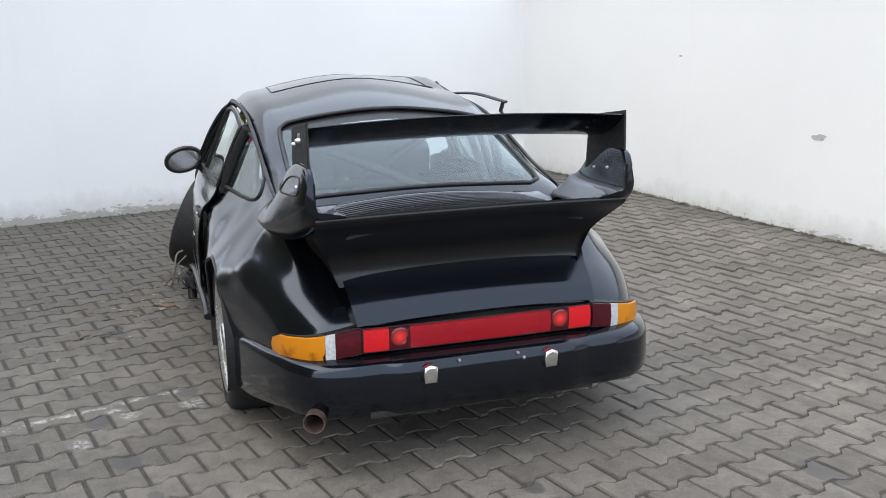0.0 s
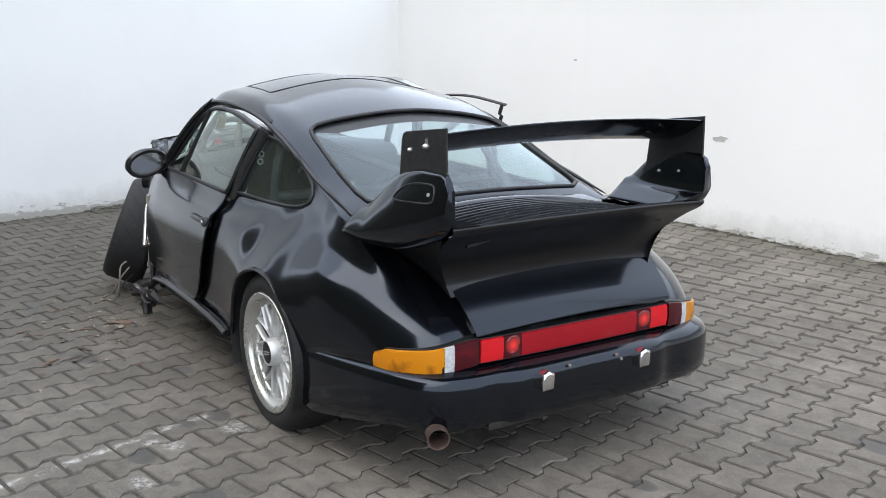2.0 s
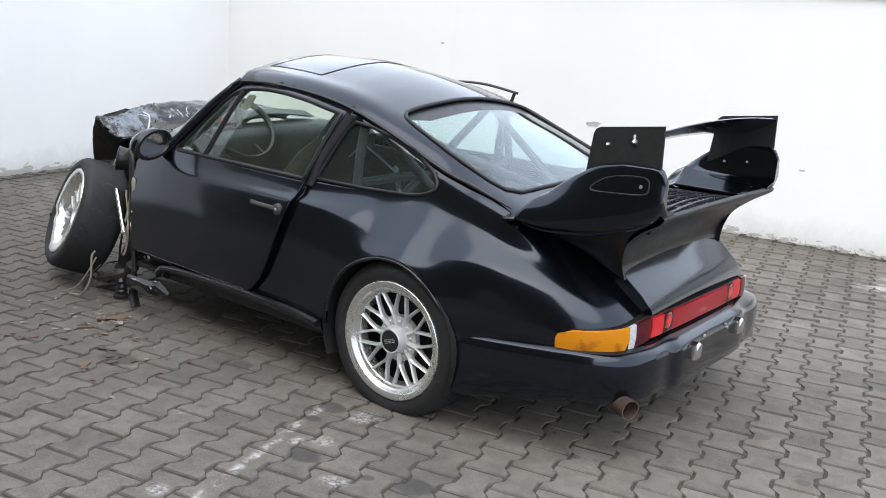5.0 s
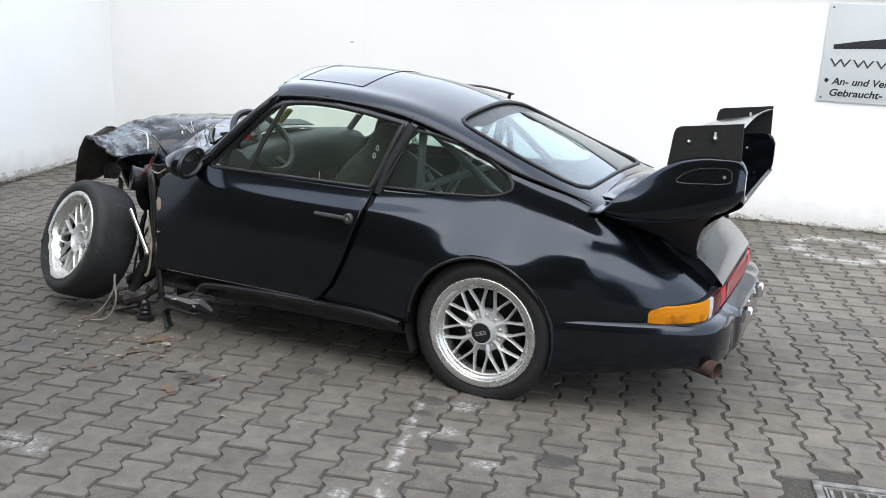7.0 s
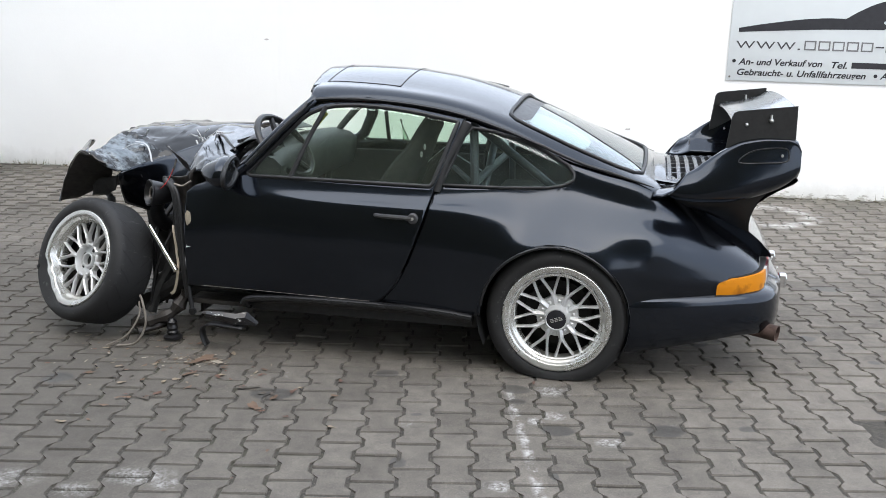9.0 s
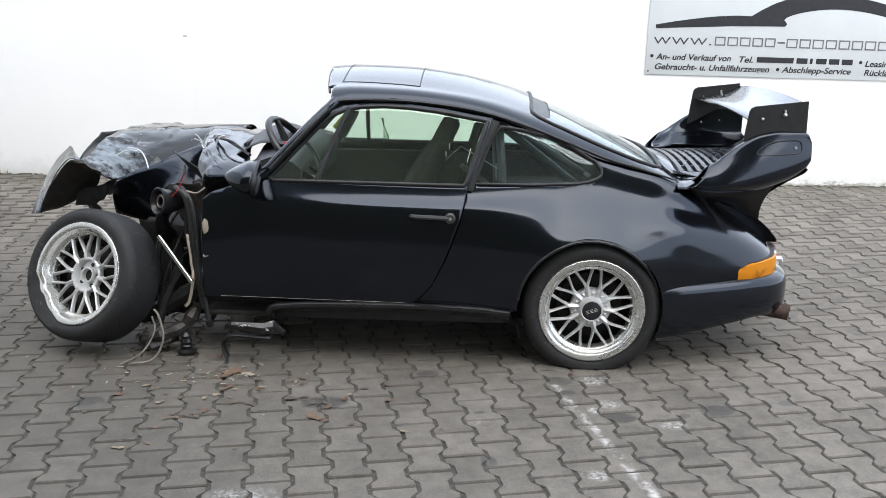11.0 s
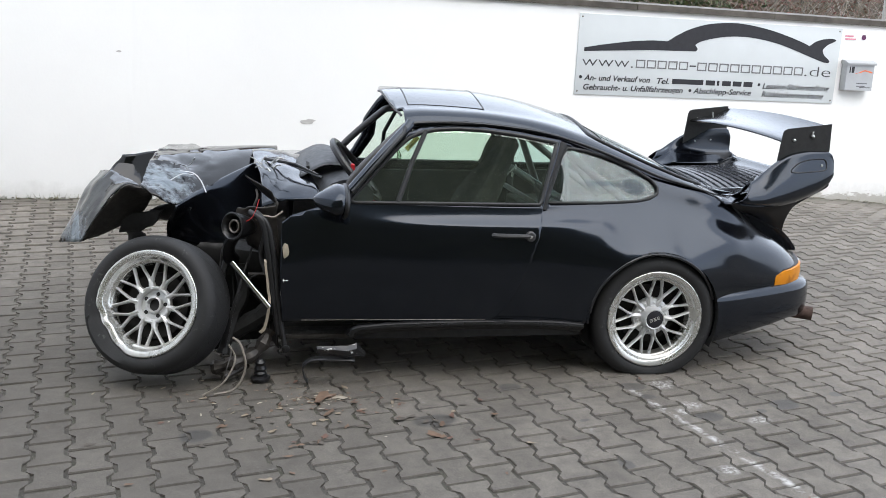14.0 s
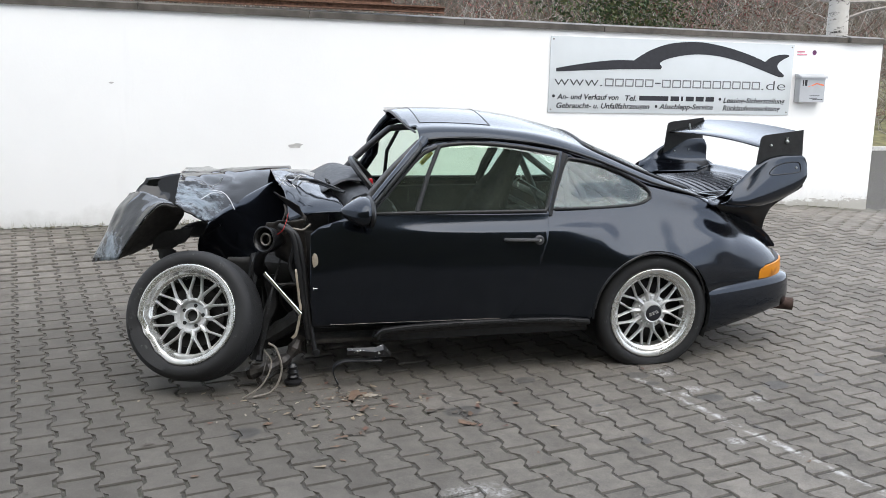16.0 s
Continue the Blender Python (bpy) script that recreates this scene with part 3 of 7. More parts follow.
STATIONS = [-0.88, -0.84, -0.76, -0.675, -0.50, -0.38, -0.30, -0.15, 0.0, 0.15, 0.30, 0.50, 0.65, 0.90, 1.12, 1.30, 1.50, 1.82]
SECTION = {  # (y, z) of lower edge, low side, widest line, shoulder, belt, roof edge, roof
    -0.88: ((0.545, 0.40), (0.55, 0.425), (0.55, 0.452), (0.528, 0.482), (0.485, 0.503), (0.385, 0.525), (0.21, 0.54), 0.548),
    -0.84: ((0.598, 0.40), (0.602, 0.425), (0.60, 0.455), (0.577, 0.50), (0.53, 0.532), (0.43, 0.556), (0.23, 0.57), 0.578),
    -0.76: ((0.650, 0.40), (0.656, 0.425), (0.655, 0.465), (0.628, 0.532), (0.572, 0.578), (0.455, 0.612), (0.24, 0.63), 0.638),
    -0.675: ((0.682, 0.39), (0.690, 0.425), (0.689, 0.478), (0.664, 0.562), (0.602, 0.617), (0.48, 0.662), (0.26, 0.685), 0.695),
    -0.50: ((0.732, 0.38), (0.742, 0.43), (0.740, 0.505), (0.718, 0.612), (0.640, 0.692), (0.550, 0.774), (0.29, 0.805), 0.812),
    -0.38: ((0.765, 0.37), (0.774, 0.44), (0.773, 0.53), (0.750, 0.648), (0.655, 0.733), (0.590, 0.840), (0.34, 0.870), 0.882),
    -0.30: ((0.788, 0.34), (0.798, 0.45), (0.792, 0.552), (0.757, 0.655), (0.658, 0.760), (0.594, 0.868), (0.37, 0.908), 0.925),
    -0.15: ((0.824, 0.32), (0.836, 0.45), (0.827, 0.562), (0.765, 0.655), (0.652, 0.788), (0.582, 0.908), (0.40, 0.972), 0.997),
    0.0: ((0.836, 0.30), (0.847, 0.45), (0.841, 0.576), (0.774, 0.668), (0.648, 0.814), (0.572, 0.955), (0.41, 1.032), 1.065),
    0.15: ((0.834, 0.28), (0.844, 0.43), (0.837, 0.570), (0.772, 0.670), (0.66, 0.822), (0.574, 1.012), (0.41, 1.088), 1.128),
    0.30: ((0.822, 0.27), (0.826, 0.42), (0.821, 0.580), (0.772, 0.706), (0.675, 0.818), (0.572, 1.068), (0.405, 1.143), 1.190),
    0.50: ((0.808, 0.275), (0.808, 0.40), (0.806, 0.57), (0.775, 0.72), (0.70, 0.812), (0.568, 1.128), (0.40, 1.200), 1.249),
    0.65: ((0.800, 0.28), (0.802, 0.40), (0.802, 0.57), (0.775, 0.72), (0.71, 0.812), (0.567, 1.155), (0.40, 1.226), 1.280),
    0.90: ((0.797, 0.285), (0.80, 0.40), (0.80, 0.57), (0.775, 0.722), (0.712, 0.815), (0.566, 1.178), (0.40, 1.250), 1.308),
    1.12: ((0.792, 0.285), (0.797, 0.40), (0.797, 0.57), (0.772, 0.722), (0.714, 0.820), (0.562, 1.183), (0.39, 1.256), 1.314),
    1.30: ((0.787, 0.285), (0.79, 0.40), (0.79, 0.57), (0.768, 0.722), (0.714, 0.826), (0.553, 1.165), (0.38, 1.242), 1.304),
    1.50: ((0.78, 0.285), (0.782, 0.40), (0.782, 0.57), (0.762, 0.72), (0.712, 0.832), (0.54, 1.13), (0.37, 1.215), 1.28),
    1.82: ((0.762, 0.285), (0.765, 0.40), (0.762, 0.56), (0.735, 0.69), (0.69, 0.80), (0.52, 1.07), (0.35, 1.16), 1.23),
}


def body_shell():
    """The left half of the body skin, lofted through the sections."""
    curves = []
    for i in range(8):
        for c in (0, 1):
            vals = [((0.0, SECTION[s][7]) if i == 7 else SECTION[s][i])[c] for s in STATIONS]
            curves.append(pchip(STATIONS, vals))
    xs = np.arange(-0.88, 1.8201, 0.018)
    rows = []
    for x in xs:
        pts = [Vector((float(x), curves[2 * i](x), curves[2 * i + 1](x))) for i in range(8)]
        full = pts + [Vector((p.x, -p.y, p.z)) for p in pts[6:4:-1]]
        sm = smooth_path(full, 7)
        rows.append(sm[:7 * 7 + 1])
    bm = bmesh.new()
    sheet(bm, rows)
    for v in bm.verts:
        if abs(v.co.y) < 1e-4:
            v.co.y = 0
    return bm


DOOR_GLASS = [(1.49, 0.832), (1.25, 1.083), (1.205, 1.118), (1.15, 1.142), (1.08, 1.156), (0.98, 1.162), (0.85, 1.157), (0.70, 1.14), (0.50, 1.106), (0.59, 0.828)]
QUARTER = [(0.452, 1.082), (0.553, 0.832), (0.28, 0.828), (0.08, 0.834), (0.005, 0.846), (-0.028, 0.868), (-0.03, 0.895), (0.0, 0.93), (0.10, 0.985), (0.22, 1.033), (0.34, 1.066)]
DOOR = [(1.785, 0.275), (1.795, 0.48), (1.785, 0.742), (1.74, 0.775), (1.62, 0.812), (1.53, 0.828), (1.27, 1.105), (1.21, 1.145), (1.14, 1.168), (1.0, 1.176), (0.85, 1.172), (0.70, 1.156), (0.478, 1.118), (0.580, 0.818), (0.605, 0.70), (0.645, 0.58), (0.685, 0.48), (0.74, 0.375), (0.80, 0.31), (0.84, 0.292)]
REAR_GLASS = [(0.276, -0.02), (0.280, 0.22), (0.288, 0.38), (0.286, 0.44), (0.262, 0.476), (0.20, 0.490), (0.0, 0.505), (-0.22, 0.515), (-0.285, 0.505), (-0.322, 0.455), (-0.334, 0.25), (-0.336, -0.02)]
GLASS_HEADER = [(0.188, -0.03), (0.190, 0.30), (0.196, 0.39), (0.235, 0.455), (0.235, 0.60), (0.5, 0.60), (0.5, -0.03)]
ARCH = [(0.02 + 0.322 * math.cos(a), 0.285 + 0.322 * math.sin(a)) for a in np.linspace(-0.5, math.pi + 0.5, 34)]


def grow(poly, d):
    """A polygon grown outward by d."""
    c = Vector((sum(p[0] for p in poly) / len(poly), sum(p[1] for p in poly) / len(poly)))
    area = sum(poly[i - 1][0] * poly[i][1] - poly[i][0] * poly[i - 1][1] for i in range(len(poly)))
    s = 1 if area > 0 else -1
    out = []
    for i in range(len(poly)):
        a, b, e = (Vector(poly[j % len(poly)]) for j in (i - 1, i, i + 1))
        n1 = Vector(((b - a).y, -(b - a).x)).normalized() * s
        n2 = Vector(((e - b).y, -(e - b).x)).normalized() * s
        n = (n1 + n2).normalized()
        out.append(tuple(b + n * d / max(0.5, n.dot(n1))))
    return out


def build_body():
    shell = body_shell()
    side = lambda c: c.y > 0.5 and c.z > 0.1
    # wheel arch
    gone = cut(shell, ARCH, 0, 2, lambda c: c.y > 0.55 and c.z < 0.75)
    bmesh.ops.delete(shell, geom=gone, context="FACES")
    # rear window
    top = lambda c: c.z > 0.85 and c.x < 0.6
    opening = cut(shell, REAR_GLASS, 0, 1, top)
    rear = take(shell, opening)
    # side glass and door
    glass = take(shell, cut(shell, DOOR_GLASS, 0, 2, side))
    quarter = take(shell, cut(shell, QUARTER, 0, 2, side))
    cut(shell, grow(DOOR, 0.005), 0, 2, side)
    inner = cut(shell, DOOR, 0, 2, side)
    door = take(shell, inner)
    gap = [f for f in shell.faces if side(f.calc_center_median()) and inside((f.calc_center_median().x, f.calc_center_median().z), grow(DOOR, 0.005))]
    bmesh.ops.delete(shell, geom=gap, context="FACES")
    # roof front and windscreen opening
    front = [(1.285 - 0.065 * (y / 0.56) ** 2, y) for y in np.linspace(-0.02, 0.60, 14)] + [(1.95, 0.66), (1.95, -0.02)]
    gone = cut(shell, front, 0, 1, lambda c: c.z > 1.125 and c.x > 1.0)
    bmesh.ops.delete(shell, geom=gone, context="FACES")
    screen = [(1.218, 1.6), (1.218, 1.184), (1.25, 1.158), (1.30, 1.112), (1.40, 1.012), (1.575, 0.838), (2.0, 0.815), (2.0, 1.6)]
    gone = cut(shell, screen, 0, 2, lambda c: c.z > 0.78 and c.x > 1.16 and c.y > 0.45)
    gone += [f for f in shell.faces if f not in set(gone) and f.calc_center_median().x > 1.30 and f.calc_center_median().z > 0.86 and f.calc_center_median().y < 0.56]
    bmesh.ops.delete(shell, geom=gone, context="FACES")
    strip = [f for f in shell.faces if f.calc_center_median().x > 1.225 and f.calc_center_median().z > 0.838 and f.calc_center_median().y > 0.45]
    bmesh.ops.delete(shell, geom=strip, context="FACES")
    # the sheet ahead of the door is torn away
    torn = [f for f in shell.faces if f.calc_center_median().y > 0.45 and (f.calc_center_median().x > 1.788 or (f.calc_center_median().x > 1.60 and f.calc_center_median().z > 0.735))]
    bmesh.ops.delete(shell, geom=torn, context="FACES")
    return shell, rear, glass, quarter, door


def bent(p):
    """The right windscreen pillar and door frame are pushed back by the crash."""
    if p.y < -0.45 and p.z > 0.80 and p.x > 1.10:
        k = min(1.0, (p.x - 1.10) / 0.10) * min(1.0, max(0.0, (1.19 - p.z) / 0.33)) * min(1.0, (p.z - 0.80) / 0.03)
        p = Vector((p.x - 0.125 * k, p.y - 0.02 * k, p.z))
    if p.y < -0.15 and p.z > 1.0 and p.x > 0.90:
        p = Vector((p.x, p.y, p.z + 0.072 * min(1.0, (-0.15 - p.y) / 0.40) * min(1.0, (p.x - 0.90) / 0.33)))
    return Vector(p)


def wide_right(p):
    """The right rear flank stands out further than the left at the tail."""
    if p.y < 0 and p.x < -0.30:
        k = min(1.0, (-0.30 - p.x) / 0.40)
        k = k * k * (3 - 2 * k)
        return Vector((p.x - 0.012 * k * min(1.0, -p.y / 0.4), p.y * (1 + 0.042 * k), p.z))
    return p


def door_swing():
    """The door stands slightly ajar about its front edge."""
    return Matrix.Translation((1.79, 0.76, 0)) @ Matrix.Rotation(radians(-1.5), 4, "Z") @ Matrix.Translation((-1.79, -0.76, 0))


shell, rear_bm, glass_bm, quarter_bm, door_bm = build_body()
rear_loop = rim_loop(rear_bm)
glass_loop = rim_loop(glass_bm)
quarter_loop = rim_loop(quarter_bm)
right_glass, right_quarter, right_door = mirrored(glass_bm, False), mirrored(quarter_bm, False), mirrored(door_bm, False)
whole_shell = mirrored(shell)
for b in (whole_shell, right_door, right_glass):
    for v in b.verts:
        v.co = wide_right(bent(v.co))
body = solid(part("body", whole_shell, PAINT, car, "glossy black painted body shell, dusty", sharp=50), 0.010)
shell.free()
swing = door_swing()
for b in (door_bm, glass_bm):
    bmesh.ops.transform(b, matrix=swing, verts=b.verts)
door_left = solid(part("door", door_bm, PAINT, car, "black driver's door standing slightly ajar", sharp=50), 0.010)
door_right = solid(part("door", right_door, PAINT, car, sharp=50), 0.010)
solid(part("door_window", shifted(glass_bm, -0.004), GLASS, door_left, "green-tinted door glass"), 0.004).visible_shadow = False
solid(part("door_window", shifted(right_glass, -0.004), GLASS, door_right, "green-tinted door glass"), 0.004).visible_shadow = False
QGLASS = glass_material("quarter_glass", (0.66, 0.79, 0.77))
lq = solid(part("quarter_window", shifted(quarter_bm, -0.006), QGLASS, car, "tinted rear quarter glass"), 0.004)
rq = solid(part("quarter_window", shifted(right_quarter, -0.006), QGLASS, car, "tinted rear quarter glass"), 0.004)
header_bm = take(rear_bm, cut(rear_bm, GLASS_HEADER, 0, 1, lambda c: True))
rw = solid(part("rear_window", mirrored(shifted(rear_bm, -0.006)), REARGLASS, car, "large sloping rear glass mirroring the sky"), 0.004)
for o in (lq, rq, rw):
    o.visible_shadow = False
tubem("window_frame", [swing @ p + Vector((0, -0.003, 0)) for p in glass_loop], 0.010, SEAL, door_left, closed=True)
tubem("window_frame", [bent(Vector((p.x, -p.y, p.z))) for p in glass_loop], 0.010, SEAL, door_right, closed=True)
tubem("window_seal", quarter_loop, 0.008, SEAL, lq, closed=True)
tubem("window_seal", [(p.x, -p.y, p.z) for p in quarter_loop], 0.008, SEAL, rq, closed=True)
half = [p for p in rear_loop if p.y > 0.004]
k0 = max(range(len(half)), key=lambda i: (half[i] - half[i - 1]).length)
half = half[k0:] + half[:k0]
whole = half + [Vector((p.x, -p.y, p.z)) for p in half[::-1]]
# black strip: broad seal plus the frame's shadow, put in as colour
part("glass_header", mirrored(shifted(header_bm, -0.010)), TRIM, rw, "black band along the glass top, broad seal and painted frame shadow")
tubem("window_seal", [p + Vector((0, 0, 0.001)) for p in whole], 0.009, SEAL, rw, closed=True, label="wide black rubber seal of the rear glass")
# divider bar between vent and main door glass
tubem("window_divider", [swing @ Vector(p) for p in ((1.262, 0.705, 0.835), (1.195, 0.634, 1.01), (1.128, 0.58, 1.152))], 0.012, SEAL, door_left)
tubem("window_divider", [(1.20, -0.715, 0.835), (1.195, -0.634, 1.01), (1.128, -0.58, 1.152)], 0.012, SEAL, door_right)
for s in (1, -1):
    # rain rail along the roof edge, A-pillar and B-pillar
    rail = smooth_path([(1.470, 0.728, 0.885), (1.331, 0.672, 1.034), (1.235, 0.618, 1.133), (1.19, 0.570, 1.178), (0.95, 0.572, 1.188), (0.70, 0.573, 1.170), (0.50, 0.575, 1.137), (0.30, 0.58, 1.078), (0.12, 0.583, 1.010), (-0.05, 0.585, 0.944), (-0.20, 0.588, 0.902), (-0.375, 0.594, 0.852)], 5)
    tubem("rain_rail", [bent(Vector((p.x, s * (p.y + 0.004), p.z))) for p in rail], [0.009] * (len(rail) - 6) + [0.008, 0.007, 0.006, 0.005, 0.004, 0.002], SEAL, car, n=6)
    bm = bmesh.new()
    tube(bm, [bent(p) for p in smooth_path([(1.565, s * 0.712, 0.815), (1.486, s * 0.708, 0.874), (1.437, s * 0.690, 0.926), (1.346, s * 0.652, 1.023), (1.260, s * 0.604, 1.110), (1.207, s * 0.572, 1.160), (1.19, s * 0.555, 1.180)], 5)], 0.026, 12)
    part("windscreen_pillar", bm, PAINT, car)
    tubem("door_pillar", [(0.575, s * 0.70, 0.80), (0.545, s * 0.665, 0.93), (0.46, s * 0.59, 1.10)], 0.026, MATT, car)
# sunroof outline
sun_pts = []
zroof = lambda x, y: pchip(STATIONS, [SECTION[s][7] for s in STATIONS])(x) - 0.245 * y * y - 0.16 * y ** 4
for a, b in zip([(1.185, -0.39), (1.185, 0.39), (0.818, 0.42), (0.818, -0.42)], [(1.185, 0.39), (0.818, 0.42), (0.818, -0.42), (1.185, -0.39)]):
    for t in np.linspace(0, 1, 12, endpoint=False):
        x, y = a[0] + (b[0] - a[0]) * t, a[1] + (b[1] - a[1]) * t
        sun_pts.append((x, y))
hit = body.evaluated_get(bpy.context.evaluated_depsgraph_get())


def on_body(x, y, z0=3.0, lift=0.001):
    """The height of the body skin at (x, y)."""
    for back in (0.0, 0.01, 0.02, 0.04, 0.06):
        ok, p, n, i = hit.ray_cast(Vector((x - back, y, z0)), Vector((0, 0, -1)))
        if ok and p.z > 0.45 + 0.55 * (x > 0.9):
            return Vector((x, y, p.z + lift))
    return Vector((x, y, zroof(x, y) + lift))


hdr = [on_body(1.262 - 0.065 * (y / 0.56) ** 2, y, lift=-0.012) + Vector((0.018, 0, 0)) for y in np.linspace(-0.50, 0.50, 25)]
tubem("header_seal", [p + Vector((0.002, 0, -0.004)) for p in hdr], 0.006, SEAL, car, n=6)
tubem("sunroof_joint", [on_body(x, y, lift=0.0005) for x, y in sun_pts], 0.004, SEAL, car, n=6, closed=True, flat=0.5, label="thin dark joint round the sunroof panel")
# bent frame of the right door standing off the roof
bm = bmesh.new()
tube(bm, smooth_path([(0.98, -0.56, 1.195), (0.80, -0.565, 1.212), (0.63, -0.60, 1.212), (0.472, -0.69, 1.176)], 5), 0.014, 6, flat=0.5)
tube(bm, [(0.49, -0.68, 1.175), (0.50, -0.672, 1.13), (0.485, -0.675, 1.12), (0.50, -0.655, 1.05), (0.53, -0.66, 0.95)], 0.010, 6)
part("bent_window_frame", bm, SEAL, door_right, "bent upper window frame standing open")


# -- wheel arch liner and underbody --
def liners():
    for s in (1, -1):
        bm = bmesh.new()
        prof = [(0.335 * math.cos(a), 0.335 * math.sin(a)) for a in np.linspace(-0.45, math.pi + 0.45, 22)]
        sheet(bm, [[(0.02 + px, s * y, 0.285 + pz) for px, pz in prof] for y in (0.822, 0.45)])
        bm.faces.new([bm.verts.new((0.02 + px, s * 0.45, 0.285 + pz)) for px, pz in prof])
        part("wheel_housing", bm, MATT, car)
    bm = bmesh.new()
    box(bm, (-0.35, -0.62, 0.17), (1.85, 0.62, 0.24), 0.02)
    box(bm, (-0.80, -0.50, 0.20), (-0.32, 0.50, 0.42), 0.03)
    box(bm, (0.36, 0.60, 0.20), (1.45, 0.78, 0.285), 0.01)
    box(bm, (0.36, -0.78, 0.20), (1.45, -0.60, 0.285), 0.01)
    box(bm, (1.76, -0.70, 0.22), (1.84, 0.62, 0.74), 0.02)
    part("floor_pan", bm, MATT, car, "dark dirty underbody and bulkhead")


liners()
arch_lip = [(0.02 + 0.323 * math.cos(a), 0.285 + 0.323 * math.sin(a)) for a in np.linspace(0.12, math.pi - 0.28, 30)]
hit = body.evaluated_get(bpy.context.evaluated_depsgraph_get())
for s in (1, -1):
    pts = []
    for x, z in arch_lip:
        ok, p, n, i = hit.ray_cast(Vector((0.02 + (x - 0.02) * 1.02, s * 2, 0.285 + (z - 0.285) * 1.02)), Vector((0, -s, 0)))
        pts.append((x, (p.y if ok else s * 0.83) - s * 0.004, z))
    tubem("arch_lip", pts, 0.0085, TRIM, car, n=6, label="black wheel arch edge, scuffed at the top")
# sill strip
for s in (1, -1):
    pts = smooth_path([(0.375, s * 0.828, 0.262), (0.55, s * 0.822, 0.277), (0.9, s * 0.818, 0.283), (1.25, s * 0.812, 0.276), (1.40, s * 0.815, 0.268), (1.46, s * 0.818, 0.258), (1.478, s * 0.822, 0.235)], 6)
    bm = bmesh.new()
    tube(bm, pts, 0.021, 10, flat=0.8)
    tube(bm, [(p.x, p.y - s * 0.045, p.z - 0.02) for p in pts], 0.026, 8)
    part("sill_strip", bm, SILL, car, "satin black sill strip with a dull worn edge")
# thin steel-grey line low on the door
tubem("lower_door_line", [swing @ Vector((x, 0.7985 - 0.012 * (x - 0.9) + 0.002, 0.302)) for x in np.linspace(0.85, 1.70, 12)], 0.0009, STEEL, door_left, n=4)
bm = bmesh.new()
prism(bm, [(1.772, 0.575), (1.780, 0.60), (1.782, 0.635), (1.772, 0.655), (1.757, 0.645), (1.752, 0.615), (1.757, 0.585)], 0.755, 0.763, 1, 0.001)
part("paint_chip", bm, BARE, door_left, "patch of bare metal where paint is knocked off")

bm = bmesh.new()
tube(bm, [(1.782, 0.768, 0.482), (1.768, 0.7685, 0.481), (1.758, 0.769, 0.483)], 0.0016, 5)
tube(bm, [(1.779, 0.768, 0.490), (1.778, 0.768, 0.474)], 0.0016, 5)
part("paint_scratch", bm, BOLT, door_left, "small white scratch in the paint")

# door handle
def handle(door, s):
    bm = bmesh.new()
    tube(bm, smooth_path([(0.83, s * 0.795, 0.699), (0.80, s * 0.818, 0.700), (0.72, s * 0.822, 0.699), (0.655, s * 0.818, 0.696)], 5), 0.013, 8, flat=0.8)
    h = part("handle", bm, HANDLE, door, "black pull handle")
    bm = bmesh.new()
    lathe(bm, [(0.0005, 0.014), (0.019, 0.013), (0.024, 0.008), (0.025, -0.02)], 20)
    o = part("lock_button", bm, HANDLE, h)
    o.matrix_basis = pose(0.652, s * 0.812, 0.695) if s > 0 else pose(0.652, s * 0.812, 0.695, 0, 0, 180)
    bm = bmesh.new()
    lathe(bm, [(0.0005, 0.018), (0.007, 0.017), (0.008, 0.012)], 12)
    o2 = part("key_lock", bm, BOLT, h)
    o2.matrix_basis = o.matrix_basis
    # black bulge in place of a recess, whose shade is put in its colour
    bm = bmesh.new()
    bmesh.ops.create_uvsphere(bm, u_segments=20, v_segments=10, radius=1)
    for v in bm.verts:
        v.co = Vector((0.765 + 0.045 * v.co.x, s * 0.793 + 0.008 * v.co.y, 0.692 + 0.034 * v.co.z))
    part("finger_dish", bm, MATT, door)


handle(door_left, 1)


# mirror
def mirror(s, parent):
    bm = bmesh.new()
    bmesh.ops.create_uvsphere(bm, u_segments=24, v_segments=14, radius=1)
    for v in bm.verts:
        x, y, z = v.co
        if x < -0.35:
            x = -0.35
        fl = 1.0 - 0.45 * max(0, x)
        v.co = Vector((x * 0.085, y * 0.088 * fl, (z * 0.058 - 0.010 * x) * fl))
    g = part("side_mirror", bm, PAINT, parent, "rounded black door mirror", sharp=50)
    g.matrix_basis = pose(1.550, s * 0.822, 0.862, s * -14, -6, s * 6) @ Matrix.Scale(1.18, 4)
    bm = bmesh.new()
    bmesh.ops.create_circle(bm, cap_ends=True, radius=1, segments=28)
    for v in bm.verts:
        v.co = Vector((-0.0325, v.co.x * 0.072, v.co.y * 0.044))
    part("mirror_glass", bm, CHROME, g, "mirror glass", smooth=False)
    bm = bmesh.new()
    tube(bm, [(-0.033, 0.082 * math.cos(a), 0.053 * math.sin(a)) for a in np.linspace(0, 2 * math.pi, 28, endpoint=False)], 0.010, 6, True)
    part("mirror_rim", bm, TRIM, g)
    bm = bmesh.new()
    tube(bm, [(0.0, -s * 0.02, -0.03), (0.0, -s * 0.05, -0.052), (-0.01, -s * 0.085, -0.062)], [0.028, 0.02, 0.026], 8)
    part("mirror_foot", bm, TRIM, g)


mirror(1, car)

